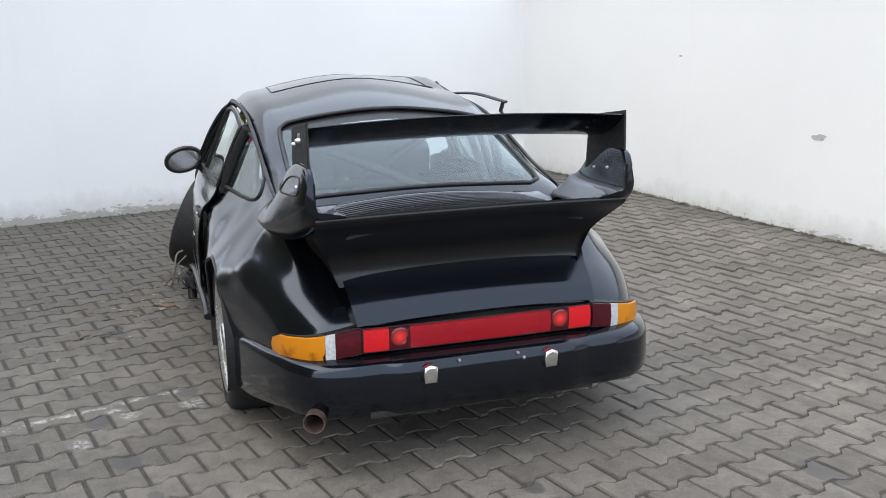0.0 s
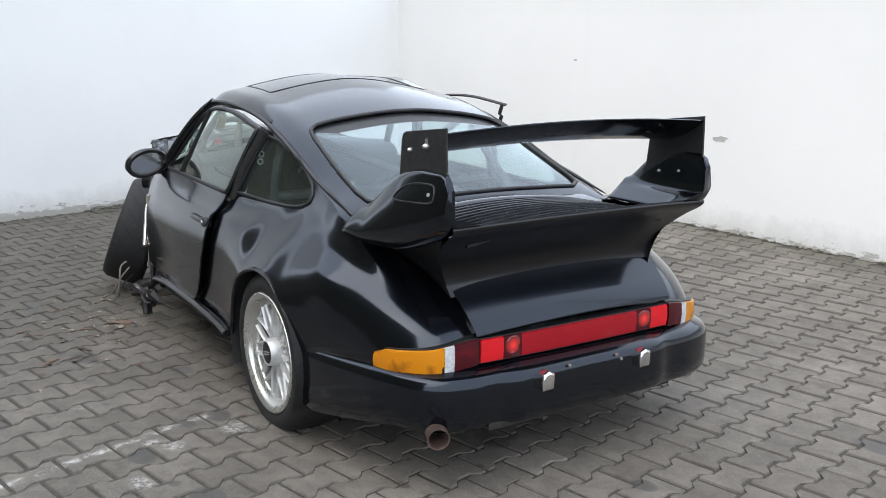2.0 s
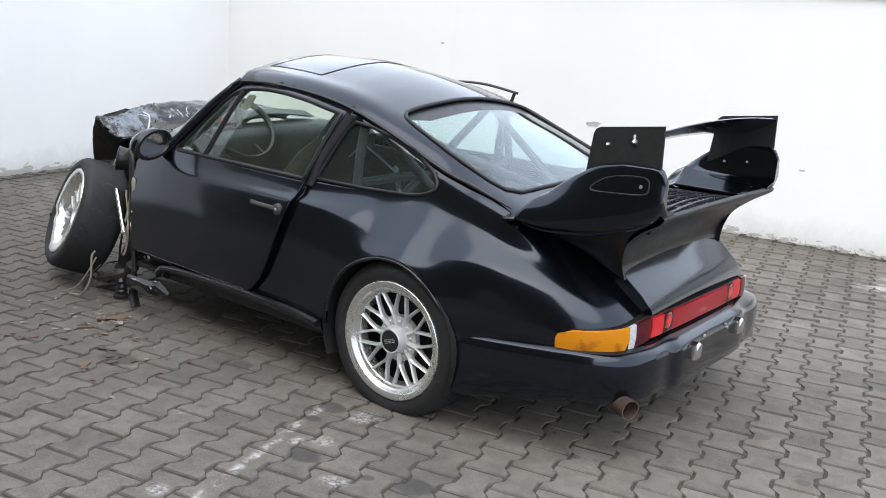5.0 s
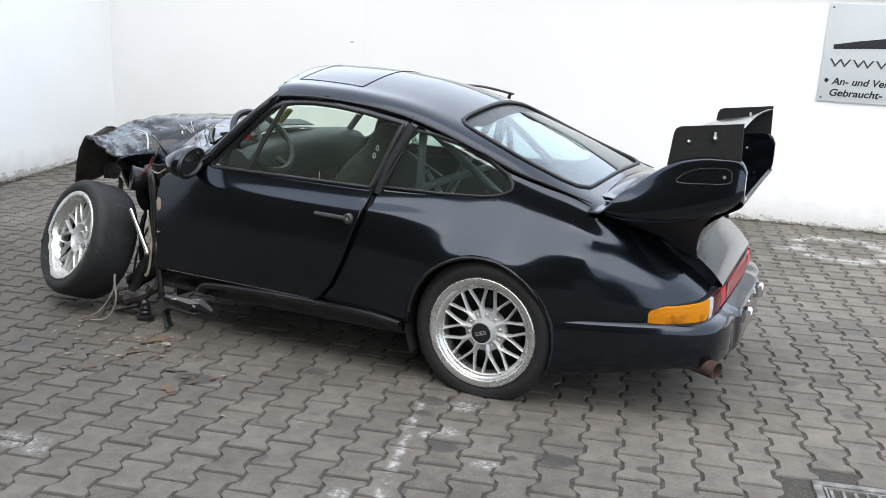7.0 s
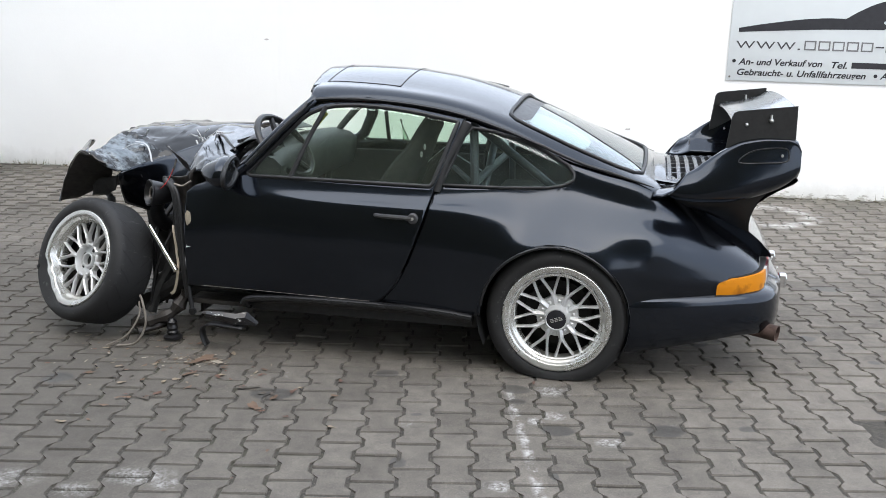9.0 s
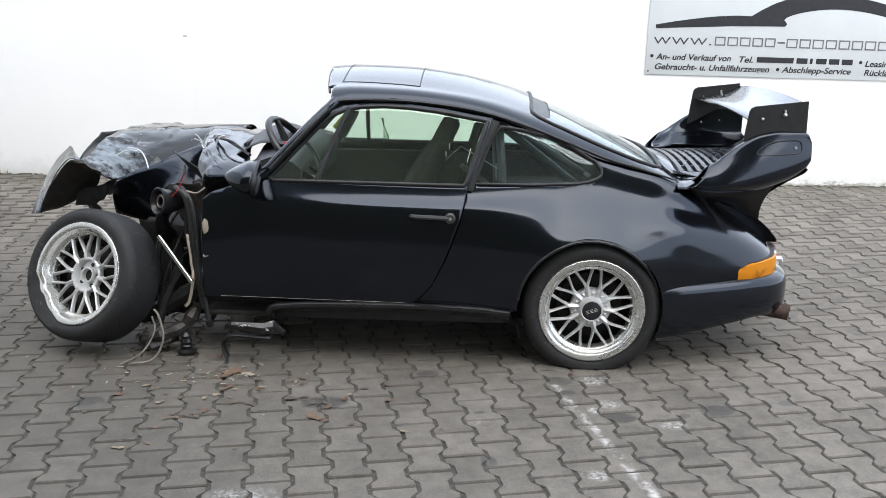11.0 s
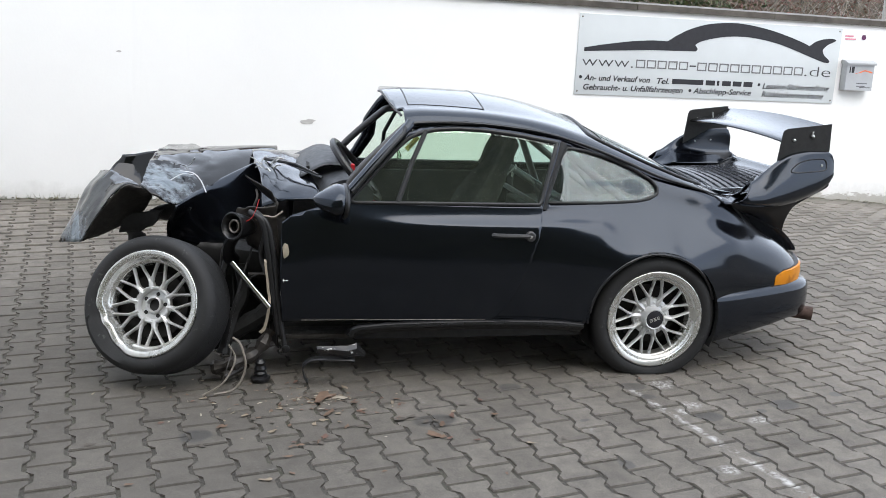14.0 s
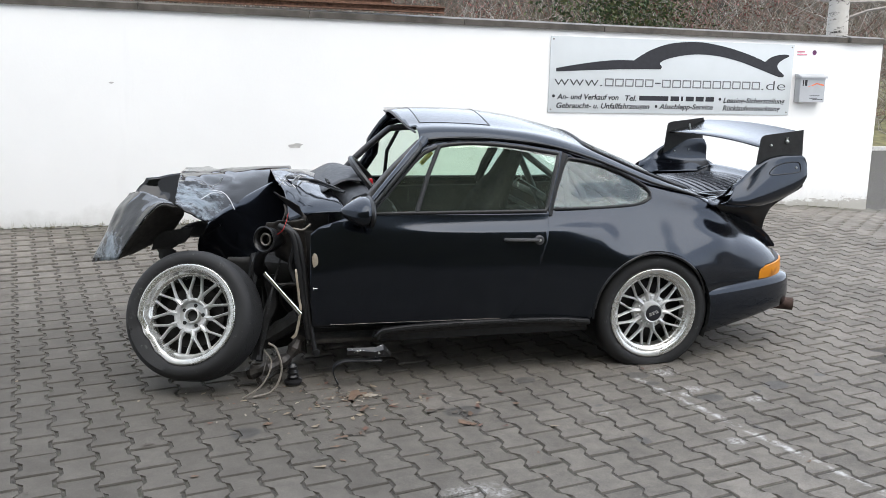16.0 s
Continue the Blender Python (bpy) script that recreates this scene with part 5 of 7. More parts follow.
# -- wheels --
def wheel(name, label, R, width, at, cap, bent=False, face=0.0):
    """A lattice-spoke alloy wheel; the local Y axis points outward."""
    w2 = width / 2
    rl = 0.238

    def dent(v):
        if bent:
            a = math.degrees(math.atan2(v.co.z, v.co.x)) % 360
            for c, wd, depth in ((322, 22, 0.024), (300, 20, 0.012), (343, 14, 0.012)):
                k = max(0, 1 - abs((a - c + 180) % 360 - 180) / wd)
                k = k * k * (3 - 2 * k)
                rr = math.hypot(v.co.x, v.co.z)
                if rr > 0.192:
                    f = 1 - depth * k / rr
                    v.co.x *= f
                    v.co.z *= f
                    v.co.y -= k * 0.012
    bm = bmesh.new()
    lathe(bm, [(0.150, -w2 + 0.02), (0.205, -w2 + 0.01), (0.205, 0.02), (0.198, 0.055), (0.196, 0.070)], 64)
    wh = part(name, bm, DRUM, car, label)
    bm = bmesh.new()
    lathe(bm, [(0.184, 0.030 + face), (0.187, 0.066 + face), (0.190, 0.076 + face), (0.196, 0.078 + face), (0.204, max(0.084 + face, w2 - 0.030)), (0.210, w2 - 0.012), (0.2125, w2 - 0.006), (0.215, w2 - 0.004), (rl - 0.004, w2 + 0.003), (rl, w2 + 0.002), (rl + 0.004, w2 - 0.004), (rl, w2 - 0.016), (0.22, w2 - 0.04)], 96)
    for v in bm.verts:
        dent(v)
    part("rim_lip", bm, LIP, wh, "polished deep rim lip, bent" if bent else "polished deep rim lip, dirty", sharp=70)
    # lattice
    bm = bmesh.new()
    def bar(path):
        vs = []
        for p, wd, dep in path:
            tdir = Vector((-p.z, 0, p.x)).normalized()
            vs.append([bm.verts.new(p + tdir * wd * k + Vector((0, h, 0))) for k, h in ((-1, -dep), (-0.75, -0.004), (0, 0.003), (0.75, -0.004), (1, -dep))])
        for r1, r2 in zip(vs, vs[1:]):
            for j in range(5):
                bm.faces.new((r1[j], r1[(j + 1) % 5], r2[(j + 1) % 5], r2[j]))

    def polar(r, a, y):
        return Vector((r * math.cos(a), y, r * math.sin(a)))
    for i in range(10):
        a = 2 * math.pi * i / 10 + 0.1
        if cap:
            bar([(polar(0.050, a, 0.064), 0.015, 0.03), (polar(0.080, a, 0.069), 0.016, 0.03), (polar(0.098, a, 0.071), 0.0125, 0.026), (polar(0.116, a, 0.070), 0.006, 0.022)])
        else:
            bar([(polar(0.070, a, 0.066), 0.015, 0.03), (polar(0.098, a, 0.070), 0.0125, 0.026), (polar(0.116, a, 0.070), 0.006, 0.022)])
        for sg in (-1, 1):
            bar([(polar(0.098, a + sg * 0.022, 0.0695), 0.0072, 0.022), (polar(0.122, a + sg * 0.074, 0.071), 0.0070, 0.020), (polar(0.150, a + sg * 0.148, 0.0725), 0.0064, 0.018), (polar(0.192, a + sg * 0.216, 0.074), 0.0076, 0.018)])
        vs = [] if not cap else bmesh.ops.create_icosphere(bm, subdivisions=1, radius=0.009)["verts"]
        for v in vs:
            v.co = Vector((v.co.x, v.co.y * 0.7, v.co.z)) + polar(0.072, a + math.pi / 10, 0.062)
    part("lattice_spokes", bm, ALLOY, wh, "silver lattice of thin crossed spokes", sharp=25)
    bm = bmesh.new()
    if cap:
        lathe(bm, [(0.094, 0.03), (0.092, 0.056), (0.080, 0.060), (0.066, 0.060), (0.057, 0.064), (0.052, 0.100), (0.048, 0.106), (0.043, 0.104)], 40)
        hub = part("hub", bm, ALLOY, wh)
        bm = bmesh.new()
        lathe(bm, [(0.0435, 0.090), (0.0435, 0.1025), (0.036, 0.1045), (0.0005, 0.1055)], 30)
        cp = part("centre_cap", bm, INK, hub, "black centre cap with a worn silver emblem")
        bm = bmesh.new()
        for k in (-1, 0, 1):
            for q in (-1, 0, 1):
                box(bm, (k * 0.019 - 0.0075, 0.1040, q * 0.0065 - 0.0018), (k * 0.019 + 0.0075, 0.1066, q * 0.0065 + 0.0018), 0.0006)
        part("emblem", bm, BOLT, cp).matrix_basis = pose(0, 0, 0, 0, 20, 0)
    else:
        lathe(bm, [(0.086, 0.040), (0.084, 0.062), (0.079, 0.067), (0.074, 0.066), (0.069, 0.056), (0.064, 0.038), (0.040, 0.036), (0.038, 0.055), (0.031, 0.057), (0.028, 0.05), (0.028, 0.0)], 40)
        hub = part("hub", bm, ALLOY, wh, "bare wheel hub with empty bolt holes")
        for i in range(5):
            a = 2 * math.pi * i / 5 + 0.5
            bm = bmesh.new()
            lathe(bm, [(0.0005, 0.0395), (0.009, 0.0395), (0.0095, 0.037)], 12)
            part("bolt_hole", bm, MATT, hub).matrix_basis = pose(0.051 * math.cos(a), 0, 0.051 * math.sin(a))
        bm = bmesh.new()
        lathe(bm, [(0.0005, 0.03), (0.028, 0.03)], 20)
        part("hub_bore", bm, MATT, hub)
    # brake drum behind
    bm = bmesh.new()
    lathe(bm, [(0.0005, 0.01), (0.150, 0.01), (0.155, -0.01), (0.206, -0.02), (0.206, -0.03), (0.0005, -0.03)], 36)
    part("brake_disc", bm, DRUM, wh, "dull brake disc")
    # tyre
    bm = bmesh.new()
    prof = [(rl - 0.012, w2 - 0.030), (rl - 0.004, w2 - 0.014), (rl + 0.008, w2 - 0.002), (rl + 0.024, w2 + 0.004), (rl + 0.045, w2 + 0.003), (R - 0.014, w2 - 0.008), (R - 0.003, w2 - 0.026)]
    prof += [(R, w2 * 0.6), (R + 0.001, w2 * 0.2), (R + 0.001, -w2 * 0.2), (R, -w2 * 0.6)]
    prof += [(R - 0.003, -w2 + 0.026), (R - 0.014, -w2 + 0.008), (rl + 0.045, -w2 - 0.003), (rl + 0.010, -w2), (rl - 0.012, -w2 + 0.03)]
    lathe(bm, prof, 72)
    inv = at.inverted()
    for v in bm.verts:
        dent(v) if bent and math.hypot(v.co.x, v.co.z) < rl + 0.03 else None
        p = at @ v.co
        if p.z < 0.004:
            d = 0.004 - p.z
            p.z = 0.004
            o = (at.to_3x3() @ Vector((0, 1, 0)))
            sgn = 1 if v.co.y > 0 else -1
            p += Vector((o.x, o.y, 0)) * sgn * min(d, 0.02) * 0.6
            v.co = inv @ p
    ty = part("tyre", bm, RUBBER, wh, "worn flat tyre with scuffed tread", sharp=40)
    if bent:
        bm = bmesh.new()
        tube(bm, [(0.262, w2 + 0.003, -0.075), (0.268, w2 + 0.004, -0.085), (0.262, w2 + 0.004, -0.098)], [0.004, 0.007, 0.003], 6)
        part("tyre_tear", bm, MATT, ty)
    for o in wh.children:
        if o.name.split(".")[0] in ("lattice_spokes", "hub", "centre_cap", "emblem", "bolt_hole", "hub_bore"):
            o.matrix_basis = Matrix.Translation((0, face, 0)) @ o.matrix_basis
    wh.matrix_basis = at
    return wh


wheel("rear_wheel", "silver lattice alloy wheel with a polished lip", 0.318, 0.240, pose(0.003, 0.685, 0.280), True, False, 0.014)
wheel("rear_wheel", "silver lattice alloy wheel with a polished lip", 0.318, 0.240, pose(0.003, -0.685, 0.280, 0, 0, 180), True, False, 0.014)
fn = Vector((0.319, 0.877, 0.358)).normalized()
fx = fn.cross(Vector((0, 0, 1))).normalized()
fz = fx.cross(fn).normalized()
FM = Matrix((fx, fn, fz)).transposed().to_4x4()
FM.translation = Vector((2.379, 0.778, 0.386)) - fn * 0.117
wheel("front_wheel", "torn-off front wheel leaning outward, rim bent and hub empty", 0.312, 0.230, FM, False, True, -0.008)


# -- crushed front --
GREASE = simple("greasy_steel", (0.045, 0.040, 0.036), 0.45, 0.4, 0.6, 22, 0.3)
def crumple(p, k):
    n1 = noise.noise(Vector(p) * 5.1)
    v = noise.noise(Vector(p) * 11.0 + Vector((3, 1, 2)))
    w = noise.noise(Vector(p) * 21.0 + Vector((8, 4, 1)))
    return k * (0.55 * n1 + 0.45 * abs(v) + 0.16 * abs(w))


HOOD = [  # x, then (y, z) of five lines from the crease over the top to the right
    (1.82, (-0.08, 0.930), (-0.20, 0.952), (-0.35, 0.955), (-0.48, 0.915), (-0.60, 0.82)),
    (2.00, (0.13, 0.872), (-0.03, 0.942), (-0.22, 0.962), (-0.42, 0.935), (-0.60, 0.84)),
    (2.15, (0.305, 0.812), (0.15, 0.902), (-0.08, 0.952), (-0.33, 0.945), (-0.58, 0.86)),
    (2.27, (0.500, 0.770), (0.34, 0.862), (0.07, 0.944), (-0.22, 0.952), (-0.52, 0.93)),
    (2.34, (0.550, 0.800), (0.38, 0.882), (0.11, 0.948), (-0.18, 0.952), (-0.50, 0.93)),
    (2.42, (0.545, 0.868), (0.36, 0.905), (0.08, 0.948), (-0.18, 0.948), (-0.45, 0.93)),
]


def hood_panel():
    rows = []
    for x, *ps in HOOD:
        rows.append(smooth_path([(x, y, z) for y, z in ps], 12))
    cols = [smooth_path(c, 10) for c in zip(*rows)]
    bm = bmesh.new()
    pts = [list(r) for r in zip(*cols)]
    for r in pts:
        for p in r:
            d = (p - Vector((2.34, 0.38, 0.88))).length
            k = max(0.0, min(1.0, (0.36 - d) / 0.22))
            g = 0.25 if p.x > 2.15 else 0.0
            e = max(k, g)
            q = Vector((p.x * 1.0, p.y * 1.3, p.z))
            p.z += crumple(q, 0.004 + 0.055 * e)
            p.x += crumple(q + Vector((7, 0, 0)), 0.03 * e)
            p.y += crumple(q + Vector((0, 9, 0)), 0.02 * e)
    sheet(bm, pts)
    return solid(part("bonnet", bm, SCRAPED, car, "crumpled black bonnet, paint scraped to pale primer at the fold", sharp=20), 0.004)


hood_panel()


def flap(name, rows, k, label, mat_=None, seed=0):
    """A bent sheet of torn bodywork through rows of points."""
    rs = [smooth_path(r, 7) for r in rows]
    cols = [smooth_path(c, 6) for c in zip(*rs)]
    pts = [list(r) for r in zip(*cols)]
    bm = bmesh.new()
    for r in pts:
        for p in r:
            q = p + Vector((seed, seed * 0.7, 0))
            p += Vector((crumple(q, k), crumple(q + Vector((5, 0, 0)), k), crumple(q + Vector((0, 5, 0)), k)))
    sheet(bm, pts)
    return solid(part(name, bm, mat_ or SCRAPED, car, label, sharp=30), 0.004)


flap("bonnet_side", [[(1.82, -0.13, 0.932), (2.00, 0.08, 0.885), (2.15, 0.255, 0.832), (2.275, 0.455, 0.788)],
                     [(1.825, -0.07, 0.922), (2.00, 0.138, 0.864), (2.15, 0.313, 0.803), (2.275, 0.512, 0.758)],
                     [(1.86, 0.12, 0.80), (2.00, 0.25, 0.70), (2.15, 0.33, 0.68), (2.315, 0.44, 0.685)],
                     [(1.90, 0.30, 0.60), (2.00, 0.32, 0.55), (2.157, 0.33, 0.533), (2.331, 0.38, 0.588)]], 0.006,
     "glossy black side of the folded bonnet", PAINT, 3)
flap("front_wing", [[(2.42, 0.54, 0.868), (2.50, 0.40, 0.890), (2.60, 0.24, 0.890), (2.68, 0.08, 0.870)],
                    [(2.50, 0.503, 0.866), (2.58, 0.38, 0.84), (2.66, 0.24, 0.835), (2.74, 0.10, 0.80)],
                    [(2.62, 0.450, 0.725), (2.68, 0.36, 0.715), (2.74, 0.26, 0.70), (2.80, 0.14, 0.67)],
                    [(2.716, 0.387, 0.581), (2.77, 0.32, 0.56), (2.82, 0.24, 0.54), (2.873, 0.154, 0.521)]], 0.022,
     "torn black front wing curled down, scratched silver along its edge", seed=2)
flap("wing_inner_face", [[(2.43, 0.535, 0.862), (2.515, 0.490, 0.850), (2.635, 0.435, 0.715), (2.725, 0.375, 0.577)],
                         [(2.408, 0.543, 0.860), (2.488, 0.505, 0.860), (2.611, 0.452, 0.722), (2.712, 0.387, 0.579)],
                         [(2.40, 0.49, 0.845), (2.44, 0.43, 0.81), (2.53, 0.38, 0.70), (2.69, 0.35, 0.585)],
                         [(2.38, 0.42, 0.83), (2.40, 0.36, 0.77), (2.48, 0.30, 0.67), (2.66, 0.31, 0.585)]], 0.010, "dark underside of the torn wing", UNDER, 7)
flap("right_wing", [[(2.36, -0.10, 0.945), (2.49, -0.16, 0.930), (2.62, -0.19, 0.915)],
                    [(2.40, -0.10, 0.86), (2.55, -0.14, 0.84), (2.68, -0.15, 0.84)],
                    [(2.44, -0.06, 0.74), (2.57, -0.06, 0.72), (2.70, -0.03, 0.74)]], 0.025, "folded black right front wing", seed=5)
flap("inner_wing", [[(1.84, 0.40, 0.62), (2.05, 0.33, 0.56), (2.24, 0.34, 0.56)],
                    [(1.80, 0.36, 0.40), (2.02, 0.33, 0.36), (2.22, 0.33, 0.38)],
                    [(1.78, 0.34, 0.06), (2.00, 0.32, 0.04), (2.20, 0.32, 0.05)]], 0.03, "bent dark inner wing panel", MATT, 9)
flap("bulkhead", [[(1.80, 0.66, 0.82), (1.84, 0.40, 0.84), (1.86, 0.10, 0.86), (1.86, -0.5, 0.86)],
                  [(1.82, 0.60, 0.50), (1.86, 0.36, 0.52), (1.88, 0.10, 0.52), (1.88, -0.5, 0.52)],
                  [(1.80, 0.60, 0.10), (1.84, 0.36, 0.08), (1.86, 0.10, 0.08), (1.86, -0.5, 0.08)]], 0.02, "dirty dark bulkhead", UNDER, 11)
bm = bmesh.new()
box(bm, (1.86, 0.10, 0.06), (2.12, 0.52, 0.20), 0.03, Matrix.Rotation(radians(-6), 4, "Y") @ Matrix.Translation((0, 0, 0.16)))
tube(bm, smooth_path([(1.84, 0.62, 0.30), (1.96, 0.60, 0.22), (2.10, 0.58, 0.14), (2.20, 0.50, 0.10)], 5), [0.045 + 0.004 * math.sin(i * 2.1) for i in range(16)], 8)
tube(bm, smooth_path([(1.98, 0.52, 0.50), (1.97, 0.54, 0.36), (2.02, 0.60, 0.24), (2.06, 0.66, 0.10)], 5), [0.03 + 0.004 * math.sin(i * 1.3) for i in range(16)], 8)
part("subframe", bm, MATT, car, "greasy dark front subframe and strut remains")
flap("torn_bracket", [[(2.34, 0.40, 0.74), (2.42, 0.36, 0.72), (2.54, 0.33, 0.68)], [(2.36, 0.38, 0.68), (2.44, 0.33, 0.62), (2.54, 0.32, 0.60)]], 0.05, "torn dark bracket under the bonnet", MATT, 12)
flap("torn_bracket", [[(2.22, 0.40, 0.74), (2.32, 0.38, 0.755), (2.40, 0.34, 0.72)], [(2.22, 0.36, 0.66), (2.32, 0.34, 0.66), (2.42, 0.28, 0.66)]], 0.04, "torn dark bracket under the bonnet", TRIM, 15)
flap("torn_bracket", [[(2.44, 0.30, 0.60), (2.50, 0.28, 0.62), (2.54, 0.24, 0.60)], [(2.42, 0.32, 0.50), (2.49, 0.28, 0.52), (2.53, 0.24, 0.55)]], 0.04, "torn dark bracket under the bonnet", MATT, 19)
# scuttle and torn corner beside the windscreen
flap("scuttle", [[(1.60, 0.66, 0.845), (1.70, 0.64, 0.83), (1.80, 0.60, 0.81), (1.88, 0.56, 0.78)],
                 [(1.62, 0.52, 0.885), (1.72, 0.50, 0.89), (1.80, 0.46, 0.89), (1.88, 0.42, 0.88)],
                 [(1.66, 0.25, 0.92), (1.76, 0.22, 0.93), (1.84, 0.20, 0.94), (1.92, 0.18, 0.945)],
                 [(1.68, -0.10, 0.93), (1.78, -0.10, 0.945), (1.86, -0.12, 0.95), (1.94, -0.12, 0.955)],
                 [(1.66, -0.55, 0.89), (1.76, -0.55, 0.90), (1.84, -0.55, 0.87), (1.92, -0.55, 0.84)]], 0.020, "buckled glossy black scuttle panel", PAINT, 4)
flap("hinge_bracket", [[(1.95, 0.60, 0.93), (1.90, 0.615, 0.90), (1.83, 0.63, 0.86)], [(1.95, 0.575, 0.925), (1.885, 0.60, 0.86), (1.81, 0.62, 0.80)]], 0.012, "black perforated hinge bracket torn upward", TRIM, 21)
flap("bulkhead_corner", [[(1.81, 0.66, 0.80), (1.90, 0.63, 0.79), (1.98, 0.58, 0.77)], [(1.81, 0.65, 0.74), (1.90, 0.61, 0.74), (1.99, 0.56, 0.72)], [(1.80, 0.66, 0.55), (1.88, 0.60, 0.58), (1.94, 0.54, 0.60)]], 0.03, "bent grimy bulkhead corner", GREASE, 23)
flap("sheet_strip", [[(1.864, 0.744, 0.575), (1.854, 0.744, 0.572)], [(1.854, 0.748, 0.46), (1.842, 0.748, 0.455)], [(1.846, 0.75, 0.37), (1.834, 0.75, 0.365)], [(1.868, 0.75, 0.265), (1.857, 0.75, 0.255)], [(1.888, 0.75, 0.235), (1.878, 0.75, 0.225)]], 0.012, "torn strip of pale bare sheet metal", BARE, 25)
# headlamp bowl
bm = bmesh.new()
lathe(bm, [(0.074, 0.0), (0.078, 0.010), (0.070, 0.014), (0.060, 0.004), (0.055, -0.02), (0.036, -0.05), (0.034, -0.02), (0.030, -0.018), (0.029, -0.05), (0.012, -0.06), (0.0005, -0.06)], 32)
lathe(bm, [(0.074, 0.0), (0.066, -0.06), (0.052, -0.11), (0.030, -0.15), (0.0005, -0.15)], 32)
hb = part("headlamp_bowl", bm, TRIM, car, "empty round headlamp bowl with a ribbed ring")
hbn = Vector((0.62, 0.72, 0.16)).normalized()
hx = hbn.cross(Vector((0, 0, 1))).normalized()
HM = Matrix((hx, hbn, hx.cross(hbn))).transposed().to_4x4()
HM.translation = (2.00, 0.685, 0.715)
HM = HM @ Matrix.Scale(0.84, 4)
hb.matrix_basis = HM
bm = bmesh.new()
tube(bm, [(0.033 * math.cos(a), -0.008, 0.033 * math.sin(a)) for a in np.linspace(0, 2 * math.pi, 24, endpoint=False)], 0.006, 6, True)
part("bowl_ring", bm, STEEL, hb)
tubem("damper_rod", [(2.008, 0.70, 0.552), (1.842, 0.770, 0.357)], 0.013, CHROME, car, 12, label="bright steel damper rod")
tubem("bowl_arm", smooth_path([(1.97, 0.64, 0.68), (2.02, 0.60, 0.62), (2.03, 0.56, 0.55), (2.00, 0.50, 0.50)], 5), 0.036, TRIM, car, 8, flat=0.6)
tubem("hose", smooth_path([(1.93, 0.66, 0.775), (1.87, 0.70, 0.74), (1.845, 0.715, 0.60), (1.825, 0.73, 0.42), (1.80, 0.74, 0.22)], 6), 0.016, SEAL, car, 8, label="black rubber seal hanging loose")
tubem("hose", smooth_path([(1.90, 0.67, 0.78), (1.845, 0.71, 0.72), (1.815, 0.73, 0.55), (1.80, 0.745, 0.35), (1.775, 0.755, 0.16)], 6), 0.012, SEAL, car, 8, label="black rubber seal hanging loose")
tubem("hose", smooth_path([(1.86, 0.69, 0.76), (1.86, 0.70, 0.68), (1.88, 0.68, 0.58), (1.855, 0.70, 0.50)], 6), 0.013, SEAL, car, 8)
bm = bmesh.new()
lathe(bm, [(0.0005, 0.008), (0.012, 0.008), (0.018, 0.004), (0.018, -0.01)], 14)
part("rubber_bush", bm, TRIM, car).matrix_basis = pose(1.77, 0.765, 0.155)
random.seed(4)
for i in range(7):
    a = Vector((random.uniform(1.85, 2.08), random.uniform(0.42, 0.62), random.uniform(0.25, 0.72)))
    b = Vector((random.uniform(1.80, 2.10), random.uniform(0.45, 0.70), random.uniform(0.06, 0.5)))
    c = (a + b) / 2 + Vector((random.uniform(-0.06, 0.06), random.uniform(0, 0.08), random.uniform(-0.05, 0.05)))
    tubem("loose_cable", smooth_path([a, c, b], 5), random.choice((0.006, 0.009, 0.014)), random.choice((SEAL, TRIM, GREASE)), car, 6)
tubem("loose_cable", smooth_path([(1.95, 0.690, 0.735), (1.92, 0.700, 0.755), (1.90, 0.68, 0.79), (1.885, 0.66, 0.835)], 6), 0.0018, WIRERED, car, 6, label="thin red wire")
tubem("loose_cable", smooth_path([(1.90, 0.66, 0.74), (1.87, 0.69, 0.765), (1.82, 0.70, 0.76), (1.78, 0.69, 0.785)], 6), 0.0055, WIREPALE, car, 6)
tubem("loose_cable", smooth_path([(1.90, 0.60, 0.87), (1.895, 0.63, 0.84), (1.91, 0.64, 0.80)], 6), 0.005, GREASE, car, 6)
tubem("loose_cable", smooth_path([(2.00, 0.84, 0.24), (1.965, 0.88, 0.22), (1.945, 0.90, 0.12), (1.99, 0.92, 0.03), (2.08, 0.94, 0.012)], 7), 0.0055, WIREPALE, car, 6, label="pale wire trailing on the stones")
tubem("loose_cable", smooth_path([(2.02, 0.82, 0.20), (1.99, 0.88, 0.15), (2.04, 0.92, 0.06), (2.13, 0.95, 0.012)], 7), 0.0045, WIREPALE, car, 6)
tubem("loose_cable", smooth_path([(2.01, 0.80, 0.16), (2.03, 0.86, 0.10), (2.06, 0.88, 0.02)], 7), 0.003, GREASE, car, 6)
# suspension remains on the ground
bm = bmesh.new()
tube(bm, smooth_path([(2.10, 0.74, 0.06), (2.00, 0.76, 0.09), (1.90, 0.72, 0.13), (1.84, 0.68, 0.22)], 5), [0.03 + 0.008 * math.sin(i * 1.7) for i in range(16)], 8)
tube(bm, [(2.05, 0.80, 0.04), (1.95, 0.70, 0.06)], 0.02, 8)
part("control_arm", bm, GREASE, car, "bent greasy control arm on the ground")
bm = bmesh.new()
lathe(bm, [(0.0005, 0.0), (0.045, 0.0), (0.046, 0.012), (0.026, 0.02), (0.030, 0.034), (0.024, 0.042), (0.029, 0.055), (0.022, 0.07), (0.026, 0.085), (0.012, 0.10), (0.0005, 0.10)], 20)
part("ball_joint", bm, TRIM, car).matrix_basis = pose(1.885, 0.76, 0.008, 90, 0, 0)
bm = bmesh.new()
